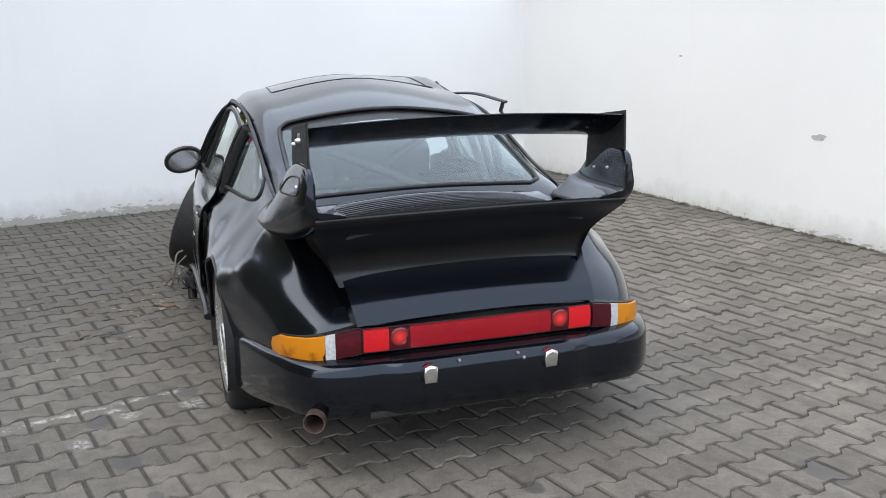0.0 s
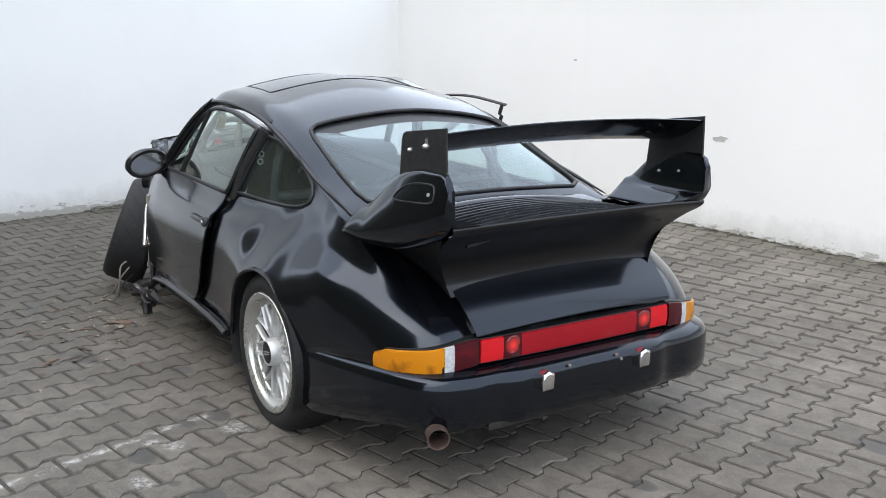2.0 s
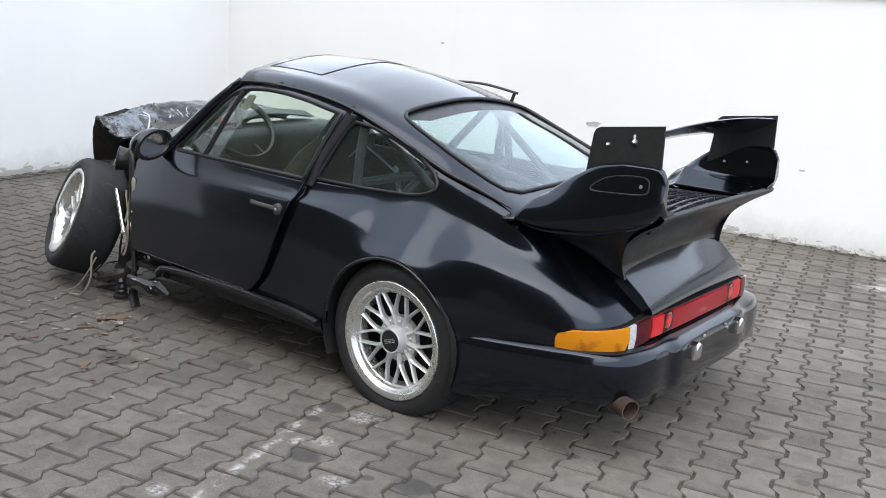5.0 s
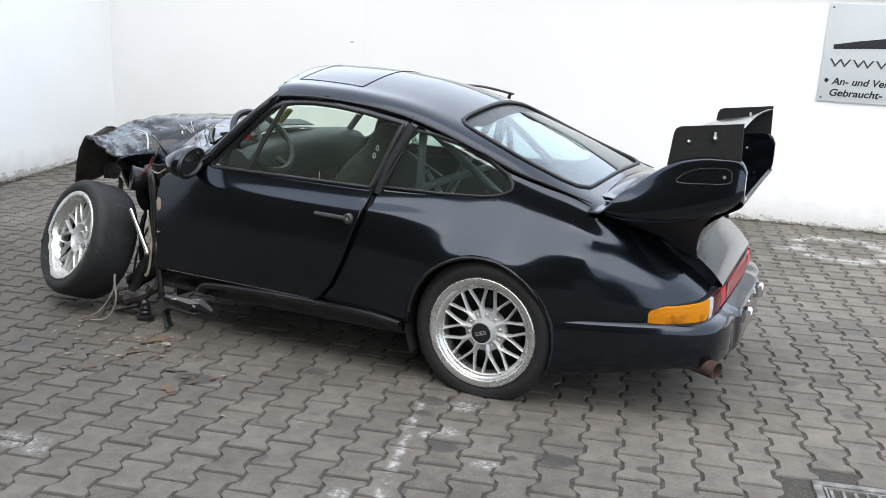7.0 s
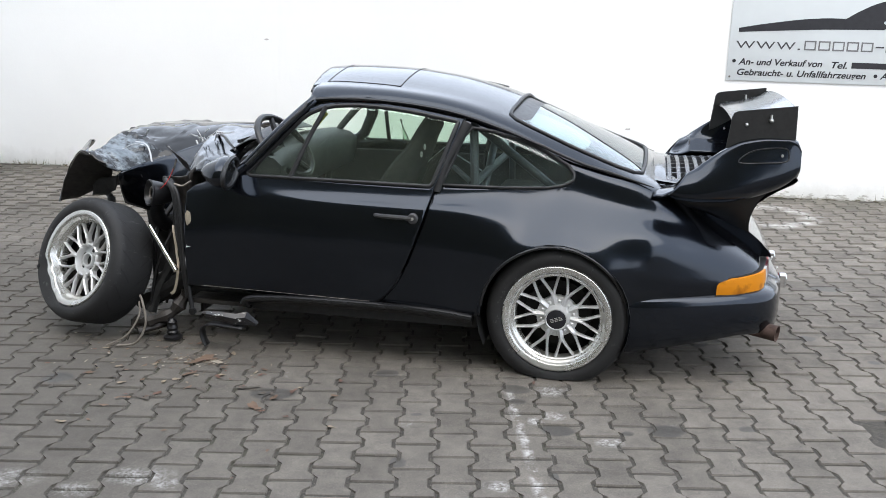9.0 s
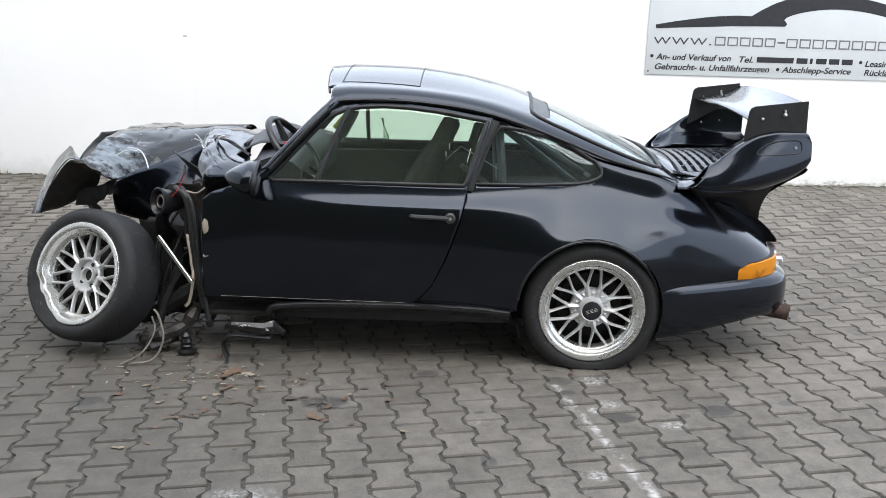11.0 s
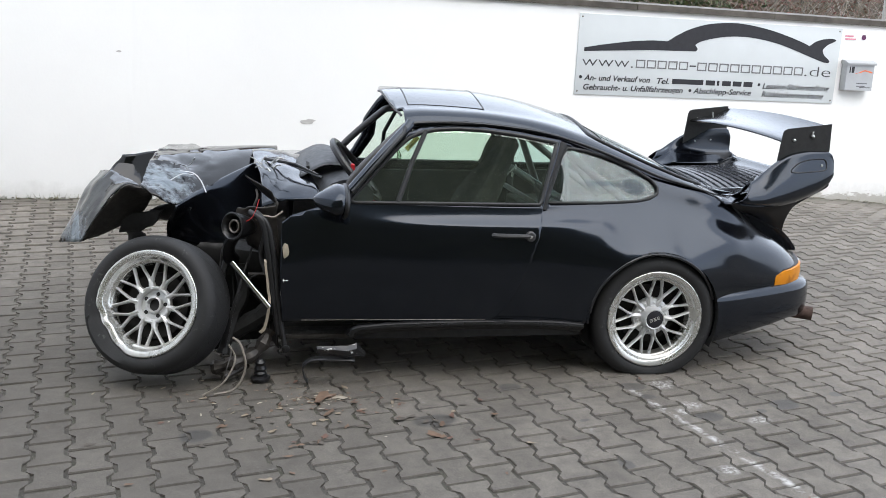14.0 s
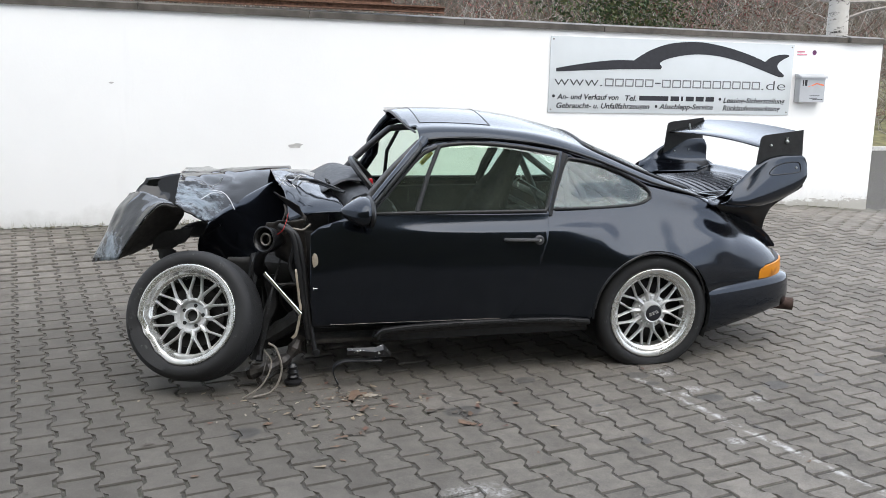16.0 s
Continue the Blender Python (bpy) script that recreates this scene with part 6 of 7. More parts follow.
sheet(bm, [[(1.632, 0.885, 0.208), (1.56, 0.878, 0.204), (1.49, 0.862, 0.198), (1.448, 0.84, 0.205), (1.405, 0.812, 0.148)],
           [(1.630, 0.900, 0.198), (1.56, 0.893, 0.192), (1.495, 0.882, 0.180), (1.45, 0.86, 0.182), (1.408, 0.822, 0.138)],
           [(1.634, 0.896, 0.178), (1.57, 0.885, 0.170), (1.50, 0.878, 0.150), (1.455, 0.86, 0.150), (1.412, 0.82, 0.130)],
           [(1.615, 0.872, 0.172), (1.56, 0.868, 0.168), (1.49, 0.866, 0.138), (1.45, 0.84, 0.140), (1.42, 0.81, 0.128)]])
solid(part("sill_end", bm, CHIPPED, car, "torn end of the sill trim, chipped white", smooth=False), 0.004)
bm = bmesh.new()
hk = smooth_path([(1.46, 0.862, 0.135), (1.56, 0.852, 0.136), (1.645, 0.832, 0.130), (1.692, 0.822, 0.098), (1.692, 0.82, 0.05), (1.674, 0.82, 0.010)], 6)
sheet(bm, [[p + Vector((0, 0.024, 0)) for p in hk], [p - Vector((0, 0.026, 0)) for p in hk]])
solid(part("trim_strip", bm, SEAL, car, "rubber trim strip bent down to the stones"), 0.006)
bm = bmesh.new()
tube(bm, [(1.87, 0.20, 0.955), (1.72, 0.42, 0.962), (1.62, 0.54, 0.932)], [0.009, 0.006, 0.004], 6)
tube(bm, [(1.76, 0.35, 0.955), (1.70, 0.44, 0.945), (1.60, 0.56, 0.92)], 0.008, 4)
part("wiper", bm, TRIM, car, "black wiper arm lying across the scuttle")
random.seed(8)
bm = bmesh.new()
for i in range(14):
    p = Vector((random.uniform(1.82, 1.90), random.uniform(0.28, 0.50), random.uniform(0.93, 0.965)))
    q = p + Vector((random.uniform(-0.06, 0.06), random.uniform(-0.05, 0.05), random.uniform(-0.01, 0.05)))
    tube(bm, [p, (p + q) / 2 + Vector((0, 0.01, 0.012)), q], random.uniform(0.002, 0.005), 5)
part("hinge_debris", bm, CLEAR, car, "splintered pale scraps at the bonnet hinge")

for pts in (((2.262, 0.36, 0.915), (2.20, 0.37, 0.905), (2.165, 0.39, 0.872), (2.140, 0.42, 0.822)), ((2.25, 0.30, 0.925), (2.215, 0.33, 0.945), (2.195, 0.34, 0.975)), ((2.30, 0.42, 0.88), (2.25, 0.40, 0.905), (2.20, 0.38, 0.900))):
    tubem("paint_strand", smooth_path(pts, 6), 0.005, CLEAR, car, 5, flat=0.4, label="pale torn strand of paint film")

# -- cabin --
bm = bmesh.new()
box(bm, (0.34, -0.74, 0.19), (1.80, 0.74, 0.215), 0.01)
box(bm, (0.34, -0.11, 0.20), (1.70, 0.11, 0.36), 0.04)
part("floor_pan", bm, UNDER, car, "dark cabin floor with a centre tunnel")
bm = bmesh.new()
rows = []
for y in np.linspace(-0.58, 0.58, 12):
    c = 0.03 * (y / 0.58) ** 2
    rows.append([(1.66 - c * 2, y, 0.86 - c), (1.62 - c * 2, y, 0.925 - c), (1.50, y, 0.945 - c), (1.40, y, 0.925 - c), (1.36, y, 0.86), (1.38, y, 0.72), (1.62, y, 0.70)])
vs = sheet(bm, rows, close=True)
bm.faces.new(vs[0])
bm.faces.new(vs[-1][::-1])
dash = part("dashboard", bm, GREYTRIM, car, "dusty grey dashboard", sharp=50)
flap("dash_cover", [[(1.70, 0.42, 0.90), (1.58, 0.42, 0.96), (1.46, 0.40, 0.95)], [(1.72, 0.15, 0.93), (1.60, 0.12, 0.995), (1.47, 0.14, 0.985)], [(1.72, -0.2, 0.93), (1.60, -0.2, 0.985), (1.48, -0.2, 0.96)]], 0.006, "loose grey instrument cover pushed up", GREYTRIM, 41)
for i in range(8):
    boxm("vent_slot", (1.655, 0.38 - i * 0.035, 0.935), (1.67, 0.40 - i * 0.035, 0.952), MATT, dash, 0.002)
bm = bmesh.new()
sc = Vector((1.43, 0.36, 0.925))
sn = Vector((-0.77, 0.10, 0.63)).normalized()
sa = sn.cross(Vector((0, 1, 0))).normalized()
sb = sn.cross(sa)
tube(bm, [sc + (sa * math.cos(a) + sb * math.sin(a)) * 0.178 for a in np.linspace(0, 2 * math.pi, 36, endpoint=False)], 0.017, 8, True)
for a in (0.3, 2.8, 4.7):
    tube(bm, [sc - sn * 0.03, sc + (sa * math.cos(a) + sb * math.sin(a)) * 0.17], [0.024, 0.014], 6)
tube(bm, [sc - sn * 0.03, sc - sn * 0.22], 0.03, 8)
part("steering_wheel", bm, TRIM, car, "black three-spoke sports steering wheel")
boxm("hazard_switch", (1.442, 0.440, 0.940), (1.462, 0.470, 0.972), REDPART, dash, 0.006, label="red plastic switch")
boxm("fire_bottle", (1.05, 0.22, 0.60), (1.40, 0.32, 0.70), REDPART, car, 0.04, label="red extinguisher bottle beside the seat")


def seat(y0):
    bm = bmesh.new()
    rows = []
    for x, z, w, d in ((1.12, 0.42, 0.24, 0.05), (0.95, 0.40, 0.25, 0.07), (0.80, 0.42, 0.26, 0.10), (0.70, 0.55, 0.26, 0.12), (0.64, 0.72, 0.25, 0.11), (0.59, 0.84, 0.22, 0.08), (0.56, 0.92, 0.15, 0.05), (0.53, 1.0, 0.115, 0.04), (0.505, 1.055, 0.10, 0.03)):
        rows.append([(x + 0.12 + d * abs(t) ** 3, y0 + w * t, z + 0.05 * abs(t) ** 3) for t in np.linspace(-1, 1, 13)])
    sheet(bm, rows)
    o = solid(part("bucket_seat", bm, CLOTH, car, "black racing bucket seat with a tall headrest", sharp=60), 0.05)
    bm = bmesh.new()
    for z in (0.94, 0.975):
        tube(bm, [(0.685 - (z - 0.94) * 0.45, y0 + 0.17 + 0.012 * math.cos(a), z + 0.012 * math.sin(a)) for a in np.linspace(0, 2 * math.pi, 12, endpoint=False)], 0.003, 5, True)
    part("seat_emblem", bm, CLEAR, o)


seat(0.36)
bm = bmesh.new()
R = 0.02
hoop = smooth_path([(0.42, 0.60, 0.30), (0.42, 0.58, 0.80), (0.44, 0.52, 1.06), (0.45, 0.40, 1.16), (0.45, 0, 1.205), (0.45, -0.40, 1.16), (0.44, -0.52, 1.06), (0.42, -0.58, 0.80), (0.42, -0.60, 0.30)], 5)
tube(bm, hoop, R, 8)
part("cage_hoop", bm, CAGE, car, "roll cage main hoop of grey tube")
for s in (1, -1):
    tubem("cage_tube", smooth_path([(0.45, s * 0.49, 1.09), (0.85, s * 0.495, 1.16), (1.15, s * 0.49, 1.165), (1.25, s * 0.505, 1.12), (1.50, s * 0.58, 0.86), (1.56, s * 0.60, 0.55)], 5), R, CAGE, car)
    tubem("cage_tube", [(0.44, s * 0.46, 1.08), (0.05, s * 0.44, 0.78), (-0.10, s * 0.42, 0.68)], R, CAGE, car)
tubem("cage_tube", [(0.43, 0.55, 0.55), (0.45, -0.42, 1.13)], R, CAGE, car)
tubem("cage_tube", [(0.40, 0.42, 1.07), (-0.05, -0.40, 0.72)], R, CAGE, car)
tubem("cage_tube", [(0.43, 0.58, 0.82), (0.43, -0.58, 0.82)], R, CAGE, car)
tubem("harness_strap", [(0.44, 0.30, 0.84), (0.62, 0.33, 0.95), (0.72, 0.34, 0.86)], 0.012, CLEAR, car, 6, flat=0.3)
tubem("torn_lining", [(0.62, 0.10, 0.82), (0.40, 0.30, 0.70)], 0.014, CLEAR, car, 6)
bm = bmesh.new()
tube(bm, [(1.151, 0.53, 1.113), (1.205, 0.53, 1.053)], 0.024, 8, flat=0.5)
part("window_label", bm, YELLOW, car, "faded yellow label hanging inside the window")
bm = bmesh.new()
box(bm, (-0.32, -0.56, 0.60), (0.45, 0.56, 0.66), 0.02)
box(bm, (0.30, -0.56, 0.25), (0.34, 0.56, 0.64), 0.01)
part("rear_shelf", bm, CLOTH, car, "black carpeted rear seat area")
for s in (1, -1):
    bm = bmesh.new()
    prism(bm, [(1.76, 0.26), (0.86, 0.28), (0.60, 0.55), (0.60, 0.78), (1.45, 0.78), (1.72, 0.66)], s * 0.655, s * 0.700, 1, 0.01)
    part("door_card", bm, CLOTH, door_left if s > 0 else door_right, "plain black door lining")
    bm = bmesh.new()
    prism(bm, [(0.56, 0.25), (0.40, 0.25), (0.33, 0.60), (-0.30, 0.66), (-0.25, 0.72), (0.05, 0.80), (0.56, 0.80)], s * 0.60, s * 0.63, 1, 0.01)
    part("side_lining", bm, CLOTH, car)

# ---- things on the wall ----
WALLROT = math.degrees(math.atan(0.075))


def on_wall(x, z, lift=0.0):
    """A frame on the sign wall: local x along the wall to the viewer's right, y out of the wall, z up."""
    return Matrix.Translation((x, wy(x) + lift, z)) @ Matrix.Rotation(radians(180 + WALLROT), 4, "Z") @ Matrix.Rotation(radians(0.0), 4, "X")


def text_part(name, body_text, size, x, z, material, parent, label="", width=None, shear=0.0, bold=0.0, spacing=1.0):
    cu = bpy.data.curves.new("txt", "FONT")
    cu.body, cu.size, cu.shear, cu.offset, cu.space_character = body_text, size, shear, bold, spacing
    cu.extrude = 0.0006
    tmp = new("txt", cu)
    dg = bpy.context.evaluated_depsgraph_get()
    me = bpy.data.meshes.new_from_object(tmp.evaluated_get(dg))
    bpy.data.objects.remove(tmp)
    bpy.data.curves.remove(cu)
    xs = [v.co.x for v in me.vertices]
    w0 = max(xs) - min(xs)
    k = (width / w0) if width else 1.0
    m0 = min(xs)
    for v in me.vertices:
        v.co = Vector(((v.co.x - m0) * k + x, -v.co.z - 0.0075, v.co.y + z))
    me.materials.append(material)
    ob = new(name, me)
    ob.parent = parent
    if label:
        tagged(ob, label)
    return ob


def sign():
    """Local: x right, -y towards the viewer, z up; origin at the lower left corner."""
    W, H = 2.99, 0.775
    s = thing("wall_sign", "pale grey advertising sign with black car outline and German lettering", "sign")
    a, b = Vector((-0.973, wy(-0.973) + 0.006, 1.073)), Vector((-3.868, wy(-3.868) + 0.006, 1.031))
    ex = (b - a).normalized()
    ey = Vector((0, 0, 1)).cross(ex).normalized()
    ez = ex.cross(ey)
    m = Matrix((ex, ey, ez)).transposed().to_4x4()
    m.translation = a
    s.matrix_basis = m @ Matrix.Diagonal((0.9690, 1, 0.985, 1))
    bm = bmesh.new()
    box(bm, (0, -0.006, 0), (W, 0.004, H), 0.001)
    part("panel", bm, SIGNMAT, s)
    # car silhouette: long low tail, roof arch and fin
    up = [Vector((0.07, 0.453, 0))] + smooth_path([(0.258, 0.488, 0), (0.563, 0.533, 0), (0.80, 0.553, 0), (0.97, 0.553, 0)], 5) + smooth_path([(1.058, 0.609, 0), (1.193, 0.676, 0), (1.377, 0.734, 0), (1.566, 0.760, 0), (1.76, 0.766, 0), (1.959, 0.746, 0), (2.164, 0.711, 0), (2.373, 0.659, 0), (2.534, 0.610, 0), (2.616, 0.579, 0)], 5)
    fin = smooth_path([(2.677, 0.625, 0), (2.766, 0.654, 0), (2.885, 0.666, 0), (2.927, 0.646, 0), (2.839, 0.603, 0), (2.784, 0.549, 0), (2.806, 0.496, 0), (2.876, 0.443, 0), (2.869, 0.418, 0), (2.807, 0.421, 0)], 4)
    low = smooth_path([(2.683, 0.457, 0), (2.493, 0.515, 0), (2.28, 0.575, 0), (2.073, 0.615, 0), (1.871, 0.635, 0), (1.675, 0.632, 0), (1.483, 0.604, 0), (1.343, 0.566, 0), (1.287, 0.531, 0), (1.301, 0.511, 0), (1.314, 0.489, 0), (1.297, 0.467, 0)], 5) + [Vector(p) for p in ((1.21, 0.467, 0), (0.794, 0.458, 0), (0.261, 0.43, 0), (0.072, 0.418, 0))]
    cu = bpy.data.curves.new("outline", "CURVE")
    cu.dimensions, cu.fill_mode, cu.extrude = "2D", "BOTH", 0.0011
    sp = cu.splines.new("POLY")
    ring = up + fin + low
    sp.points.add(len(ring) - 1)
    for q, p in zip(sp.points, ring):
        q.co = (p.x, p.y, 0, 1)
    sp.use_cyclic_u = True
    tmp = new("outline", cu)
    me = bpy.data.meshes.new_from_object(tmp.evaluated_get(bpy.context.evaluated_depsgraph_get()))
    bpy.data.objects.remove(tmp)
    bpy.data.curves.remove(cu)
    bm = bmesh.new()
    bm.from_mesh(me)
    bpy.data.meshes.remove(me)
    for v in bm.verts:
        v.co = Vector((v.co.x, -0.0074 - v.co.z, v.co.y))
    part("car_emblem", bm, INK, s, "black sweeping car silhouette", smooth=False)
    # the web address: ends lettered, the name as plain bars
    text_part("lettering", "www.", 0.150, 0.058, 0.277, GREYINK, s, "thin grey letters", 0.555, 0.0, -0.002)
    text_part("lettering", ".de", 0.150, 2.600, 0.272, GREYINK, s, "thin grey letters", 0.315, 0.0, -0.002)

    def letter_bar(x0, x1, z0, z1, t=0.012):
        """A plain hollow bar in place of a letter."""
        bm = bmesh.new()
        ring = [[(x0, z0), (x1, z0), (x1, z1), (x0, z1)], [(x0 + t, z0 + t), (x1 - t, z0 + t), (x1 - t, z1 - t), (x0 + t, z1 - t)]]
        sheet(bm, [[(x, y, z) for x, z in ring[k]] for k, y in ((0, -0.0062), (0, -0.0085), (1, -0.0085), (1, -0.0062))], close=True)
        part("web_address_bar", bm, MIDINK, s, smooth=False)
    for i in range(5):
        letter_bar(0.645 + i * 0.120, 0.645 + i * 0.120 + 0.100, 0.279, 0.360)
    boxm("web_address_bar", (1.245, -0.0085, 0.314), (1.315, -0.0062, 0.327), GREYINK, s, 0.0)
    for i in range(10):
        letter_bar(1.332 + i * 0.1265, 1.332 + i * 0.1265 + 0.106, 0.276, 0.360)
    for tx, z, x, w in (("An- und Verkauf von", 0.139, 0.095, 0.722), ("Gebraucht- u. Unfallfahrzeugen", 0.048, 0.093, 1.104), ("Abschlepp-Service", 0.050, 1.316, 0.674), ("Leasing-Sicherstellung", 0.126, 2.117, 0.811), ("R\u00fccklaufvermarktung", 0.043, 2.118, 0.754)):
        text_part("lettering", tx, 0.078, x, z, INK, s, "bold slanted black lettering", w, 0.22, 0.0016)
    text_part("lettering", "Tel.", 0.078, 0.894, 0.133, INK, s, "bold slanted black lettering", 0.136, 0.22, 0.0016)
    for x0, w in ((1.066, 0.355), (1.450, 0.105), (1.580, 0.025), (1.640, 0.100), (1.765, 0.100), (1.890, 0.105)):
        boxm("phone_number_bar", (x0, -0.0085, 0.136), (x0 + w, -0.0062, 0.186), INK, s, 0.0)
    for x, z in ((0.056, 0.169), (1.278, 0.076), (2.073, 0.163)):
        bm = bmesh.new()
        lathe(bm, [(0.0005, 0.0085), (0.016, 0.0085), (0.016, 0.006)], 16)
        part("bullet_dot", bm, INK, s).matrix_basis = pose(x, 0, z, 0, 0, 180)
    for x, z in ((0.03, 0.03), (0.03, H - 0.03), (W - 0.03, 0.03), (W - 0.03, H - 0.03)):
        bm = bmesh.new()
        lathe(bm, [(0.0005, 0.011), (0.007, 0.010), (0.009, 0.006)], 12)
        part("screw", bm, STEEL, s).matrix_basis = pose(x, 0, z, 0, 0, 180)
    return s


sign()


def mailbox():
    m = thing("mailbox", "small grey metal mailbox with an orange swoosh print", "mailbox")
    m.matrix_basis = Matrix.Translation((-3.925, wy(-3.925) + 0.001, 1.175)) @ Matrix.Rotation(radians(180 + WALLROT), 4, "Z") @ Matrix.Diagonal((0.88, 0.95, 0.90, 1))
    bm = bmesh.new()
    prism(bm, [(0, 0), (-0.10, 0), (-0.10, 0.29), (0, 0.315)], 0, 0.37, 0, 0.004)
    part("body", bm, BOXMAT, m)
    bm = bmesh.new()
    prism(bm, [(0.0, 0.300), (0.0, 0.345), (-0.06, 0.340), (-0.125, 0.312), (-0.125, 0.290)], -0.012, 0.382, 0, 0.004)
    part("lid", bm, BOXMAT, m, "sloping lid")
    bm = bmesh.new()
    box(bm, (0.035, -0.1015, 0.20), (0.05, -0.1, 0.27))
    box(bm, (0.065, -0.1015, 0.20), (0.10, -0.1, 0.27))
    part("number_bars", bm, INK, m, "black bars in place of a number", smooth=False)
    bm = bmesh.new()
    tube(bm, smooth_path([(0.12, -0.101, 0.19), (0.18, -0.101, 0.205), (0.24, -0.101, 0.225), (0.29, -0.101, 0.218), (0.35, -0.101, 0.205)], 5), [0.003] * 5 + [0.008] * 12 + [0.010] * 4, 6, flat=1)
    for v in bm.verts:
        v.co.y = -0.1005 + (v.co.y + 0.101) * 0.1
    part("swoosh_print", bm, ORANGEINK, m, "orange swoosh print")
    bm = bmesh.new()
    for x0, x1, z in ((0.15, 0.30, 0.075), (0.15, 0.27, 0.045), (0.20, 0.35, 0.03)):
        box(bm, (x0, -0.1012, z), (x1, -0.1, z + 0.008))
    part("small_print_bars", bm, GREYINK, m, "", smooth=False)
    return m


mailbox()
st = thing("wall_sticker", "faded pink no-parking print with a round mark on the wall", "sticker")
st.matrix_basis = Matrix.Translation((-3.92, wy(-3.92) + 0.003, 1.685)) @ Matrix.Rotation(radians(180 + WALLROT), 4, "Z")
bm = bmesh.new()
for x0, x1, z in ((0, 0.10, 0.03), (0, 0.13, 0.0)):
    box(bm, (x0, -0.002, z), (x1, 0, z + 0.016))
part("print_bars", bm, PINKINK, st, "", smooth=False)
bm = bmesh.new()
lathe(bm, [(0.0005, 0.004), (0.026, 0.004), (0.026, 0.0)], 24)
part("round_mark", bm, PURPLEINK, st).matrix_basis = pose(0.225, 0, 0.03, 0, 0, 180)
MARK = simple("grey_plaster_scar", (0.45, 0.44, 0.42), 0.9)
for x, z, sc in ((1.59, 0.768, 0.05), (-0.16, 0.613, 0.017), (3.2, 1.35, 0.016)):
    bm = bmesh.new()
    random.seed(int(z * 1000))
    pts = [(sc * random.uniform(0.6, 1.2) * math.cos(a) * 1.5, sc * random.uniform(0.3, 0.6) * math.sin(a)) for a in np.linspace(0, 2 * math.pi, 12, endpoint=False)]
    prism(bm, pts, -0.003, 0.002, 1)
    o = part("plaster_scar", bm, MARK)
    o.matrix_basis = on_wall(x, z)
    tagged(o, "small grey scar knocked into the white plaster", "wall mark", kind="structure")

# ---- rusty beams on the wall top ----
for i, (x0, x1, y, z) in enumerate(((0.15, 3.4, -3.72, 0.03), (0.65, 3.6, -3.80, 0.10), (0.5, 3.4, -4.1, 0.19))):
    bm = bmesh.new()
    za, zb = TOP(x0) + 0.03 + z, TOP(x1) + 0.03 + z
    h = 0.05
    rows = []
    for x, zz in ((x0, za), (x1, zb)):
        rows.append([(x, y - 0.05, zz), (x, y + 0.05, zz), (x, y + 0.05, zz + 0.012), (x, y + 0.008, zz + 0.014), (x, y + 0.008, zz + h), (x, y + 0.05, zz + h + 0.002), (x, y + 0.05, zz + h + 0.014), (x, y - 0.05, zz + h + 0.014)])
    vs = sheet(bm, rows, close=True)
    bm.faces.new(vs[0])
    bm.faces.new(vs[-1][::-1])
    tagged(part("steel_beam", bm, RUST, sharp=20), "long rusty steel beam lying along the wall top", "steel beam", "beams on the wall")


# ---- chain at the wall foot ----
def chain():
    bm = bmesh.new()
    n = 120
    for i in range(n):
        t = i / n
        y = 0.35 - 2.9 * t
        c = Vector((wx(y) - 0.05 + 0.012 * math.sin(i * 0.7), y, 0.022 + 0.004 * math.sin(i)))
        ax = Vector((0.2, -1, 0)).normalized()
        sd_ = Vector((1, 0.2, 0.25 if i % 2 else -3)).normalized()
        tube(bm, [c + ax * 0.02 * math.cos(a) + sd_ * 0.012 * math.sin(a) for a in np.linspace(0, 2 * math.pi, 10, endpoint=False)], 0.0045, 5, True)
    c = part("chain", bm, STEEL)
    return tagged(c, "rusty steel link chain lying along the wall foot", "chain")


chain()


# ---- drain grate ----
def grate():
    g = thing("drain_grate", "weathered steel drain grate with dirty bars set in the paving", "drain")
    g.matrix_basis = pose(-1.605, 1.079, gz(-1.5, 0) + 0.002, 0, 0, 12)
    iron = simple("weathered_steel_frame", (0.20, 0.195, 0.185), 0.7, 0.2, 0.6, 20, 0.3)
    bm = bmesh.new()
    for lo, hi in (((-0.22, -0.22, -0.03), (0.22, -0.19, 0.004)), ((-0.22, 0.19, -0.03), (0.22, 0.22, 0.004)), ((-0.22, -0.19, -0.03), (-0.19, 0.19, 0.004)), ((0.19, -0.19, -0.03), (0.22, 0.19, 0.004))):
        box(bm, lo, hi, 0.004)
    part("frame", bm, iron, g, "weathered grey steel frame")
    bm = bmesh.new()
    for lo, hi in (((-0.184, -0.184, -0.03), (0.184, -0.174, 0.0)), ((-0.184, 0.174, -0.03), (0.184, 0.184, 0.0)), ((-0.184, -0.174, -0.03), (-0.174, 0.174, 0.0)), ((0.174, -0.174, -0.03), (0.184, 0.174, 0.0))):
        box(bm, lo, hi, 0.003)
    part("rim", bm, iron, g)
    boxm("pit", (-0.172, -0.172, -0.028), (0.172, 0.172, -0.022), MATT, g, 0.0)
    for i in range(9):
        boxm("bar", (-0.168 + i * 0.0405, -0.172, -0.02), (-0.156 + i * 0.0405, 0.172, -0.002), iron, g, 0.002)
    for y in (-0.06, 0.06):
        boxm("cross_bar", (-0.172, y - 0.006, -0.021), (0.172, y + 0.006, -0.006), iron, g, 0.002)
    return g


grate()


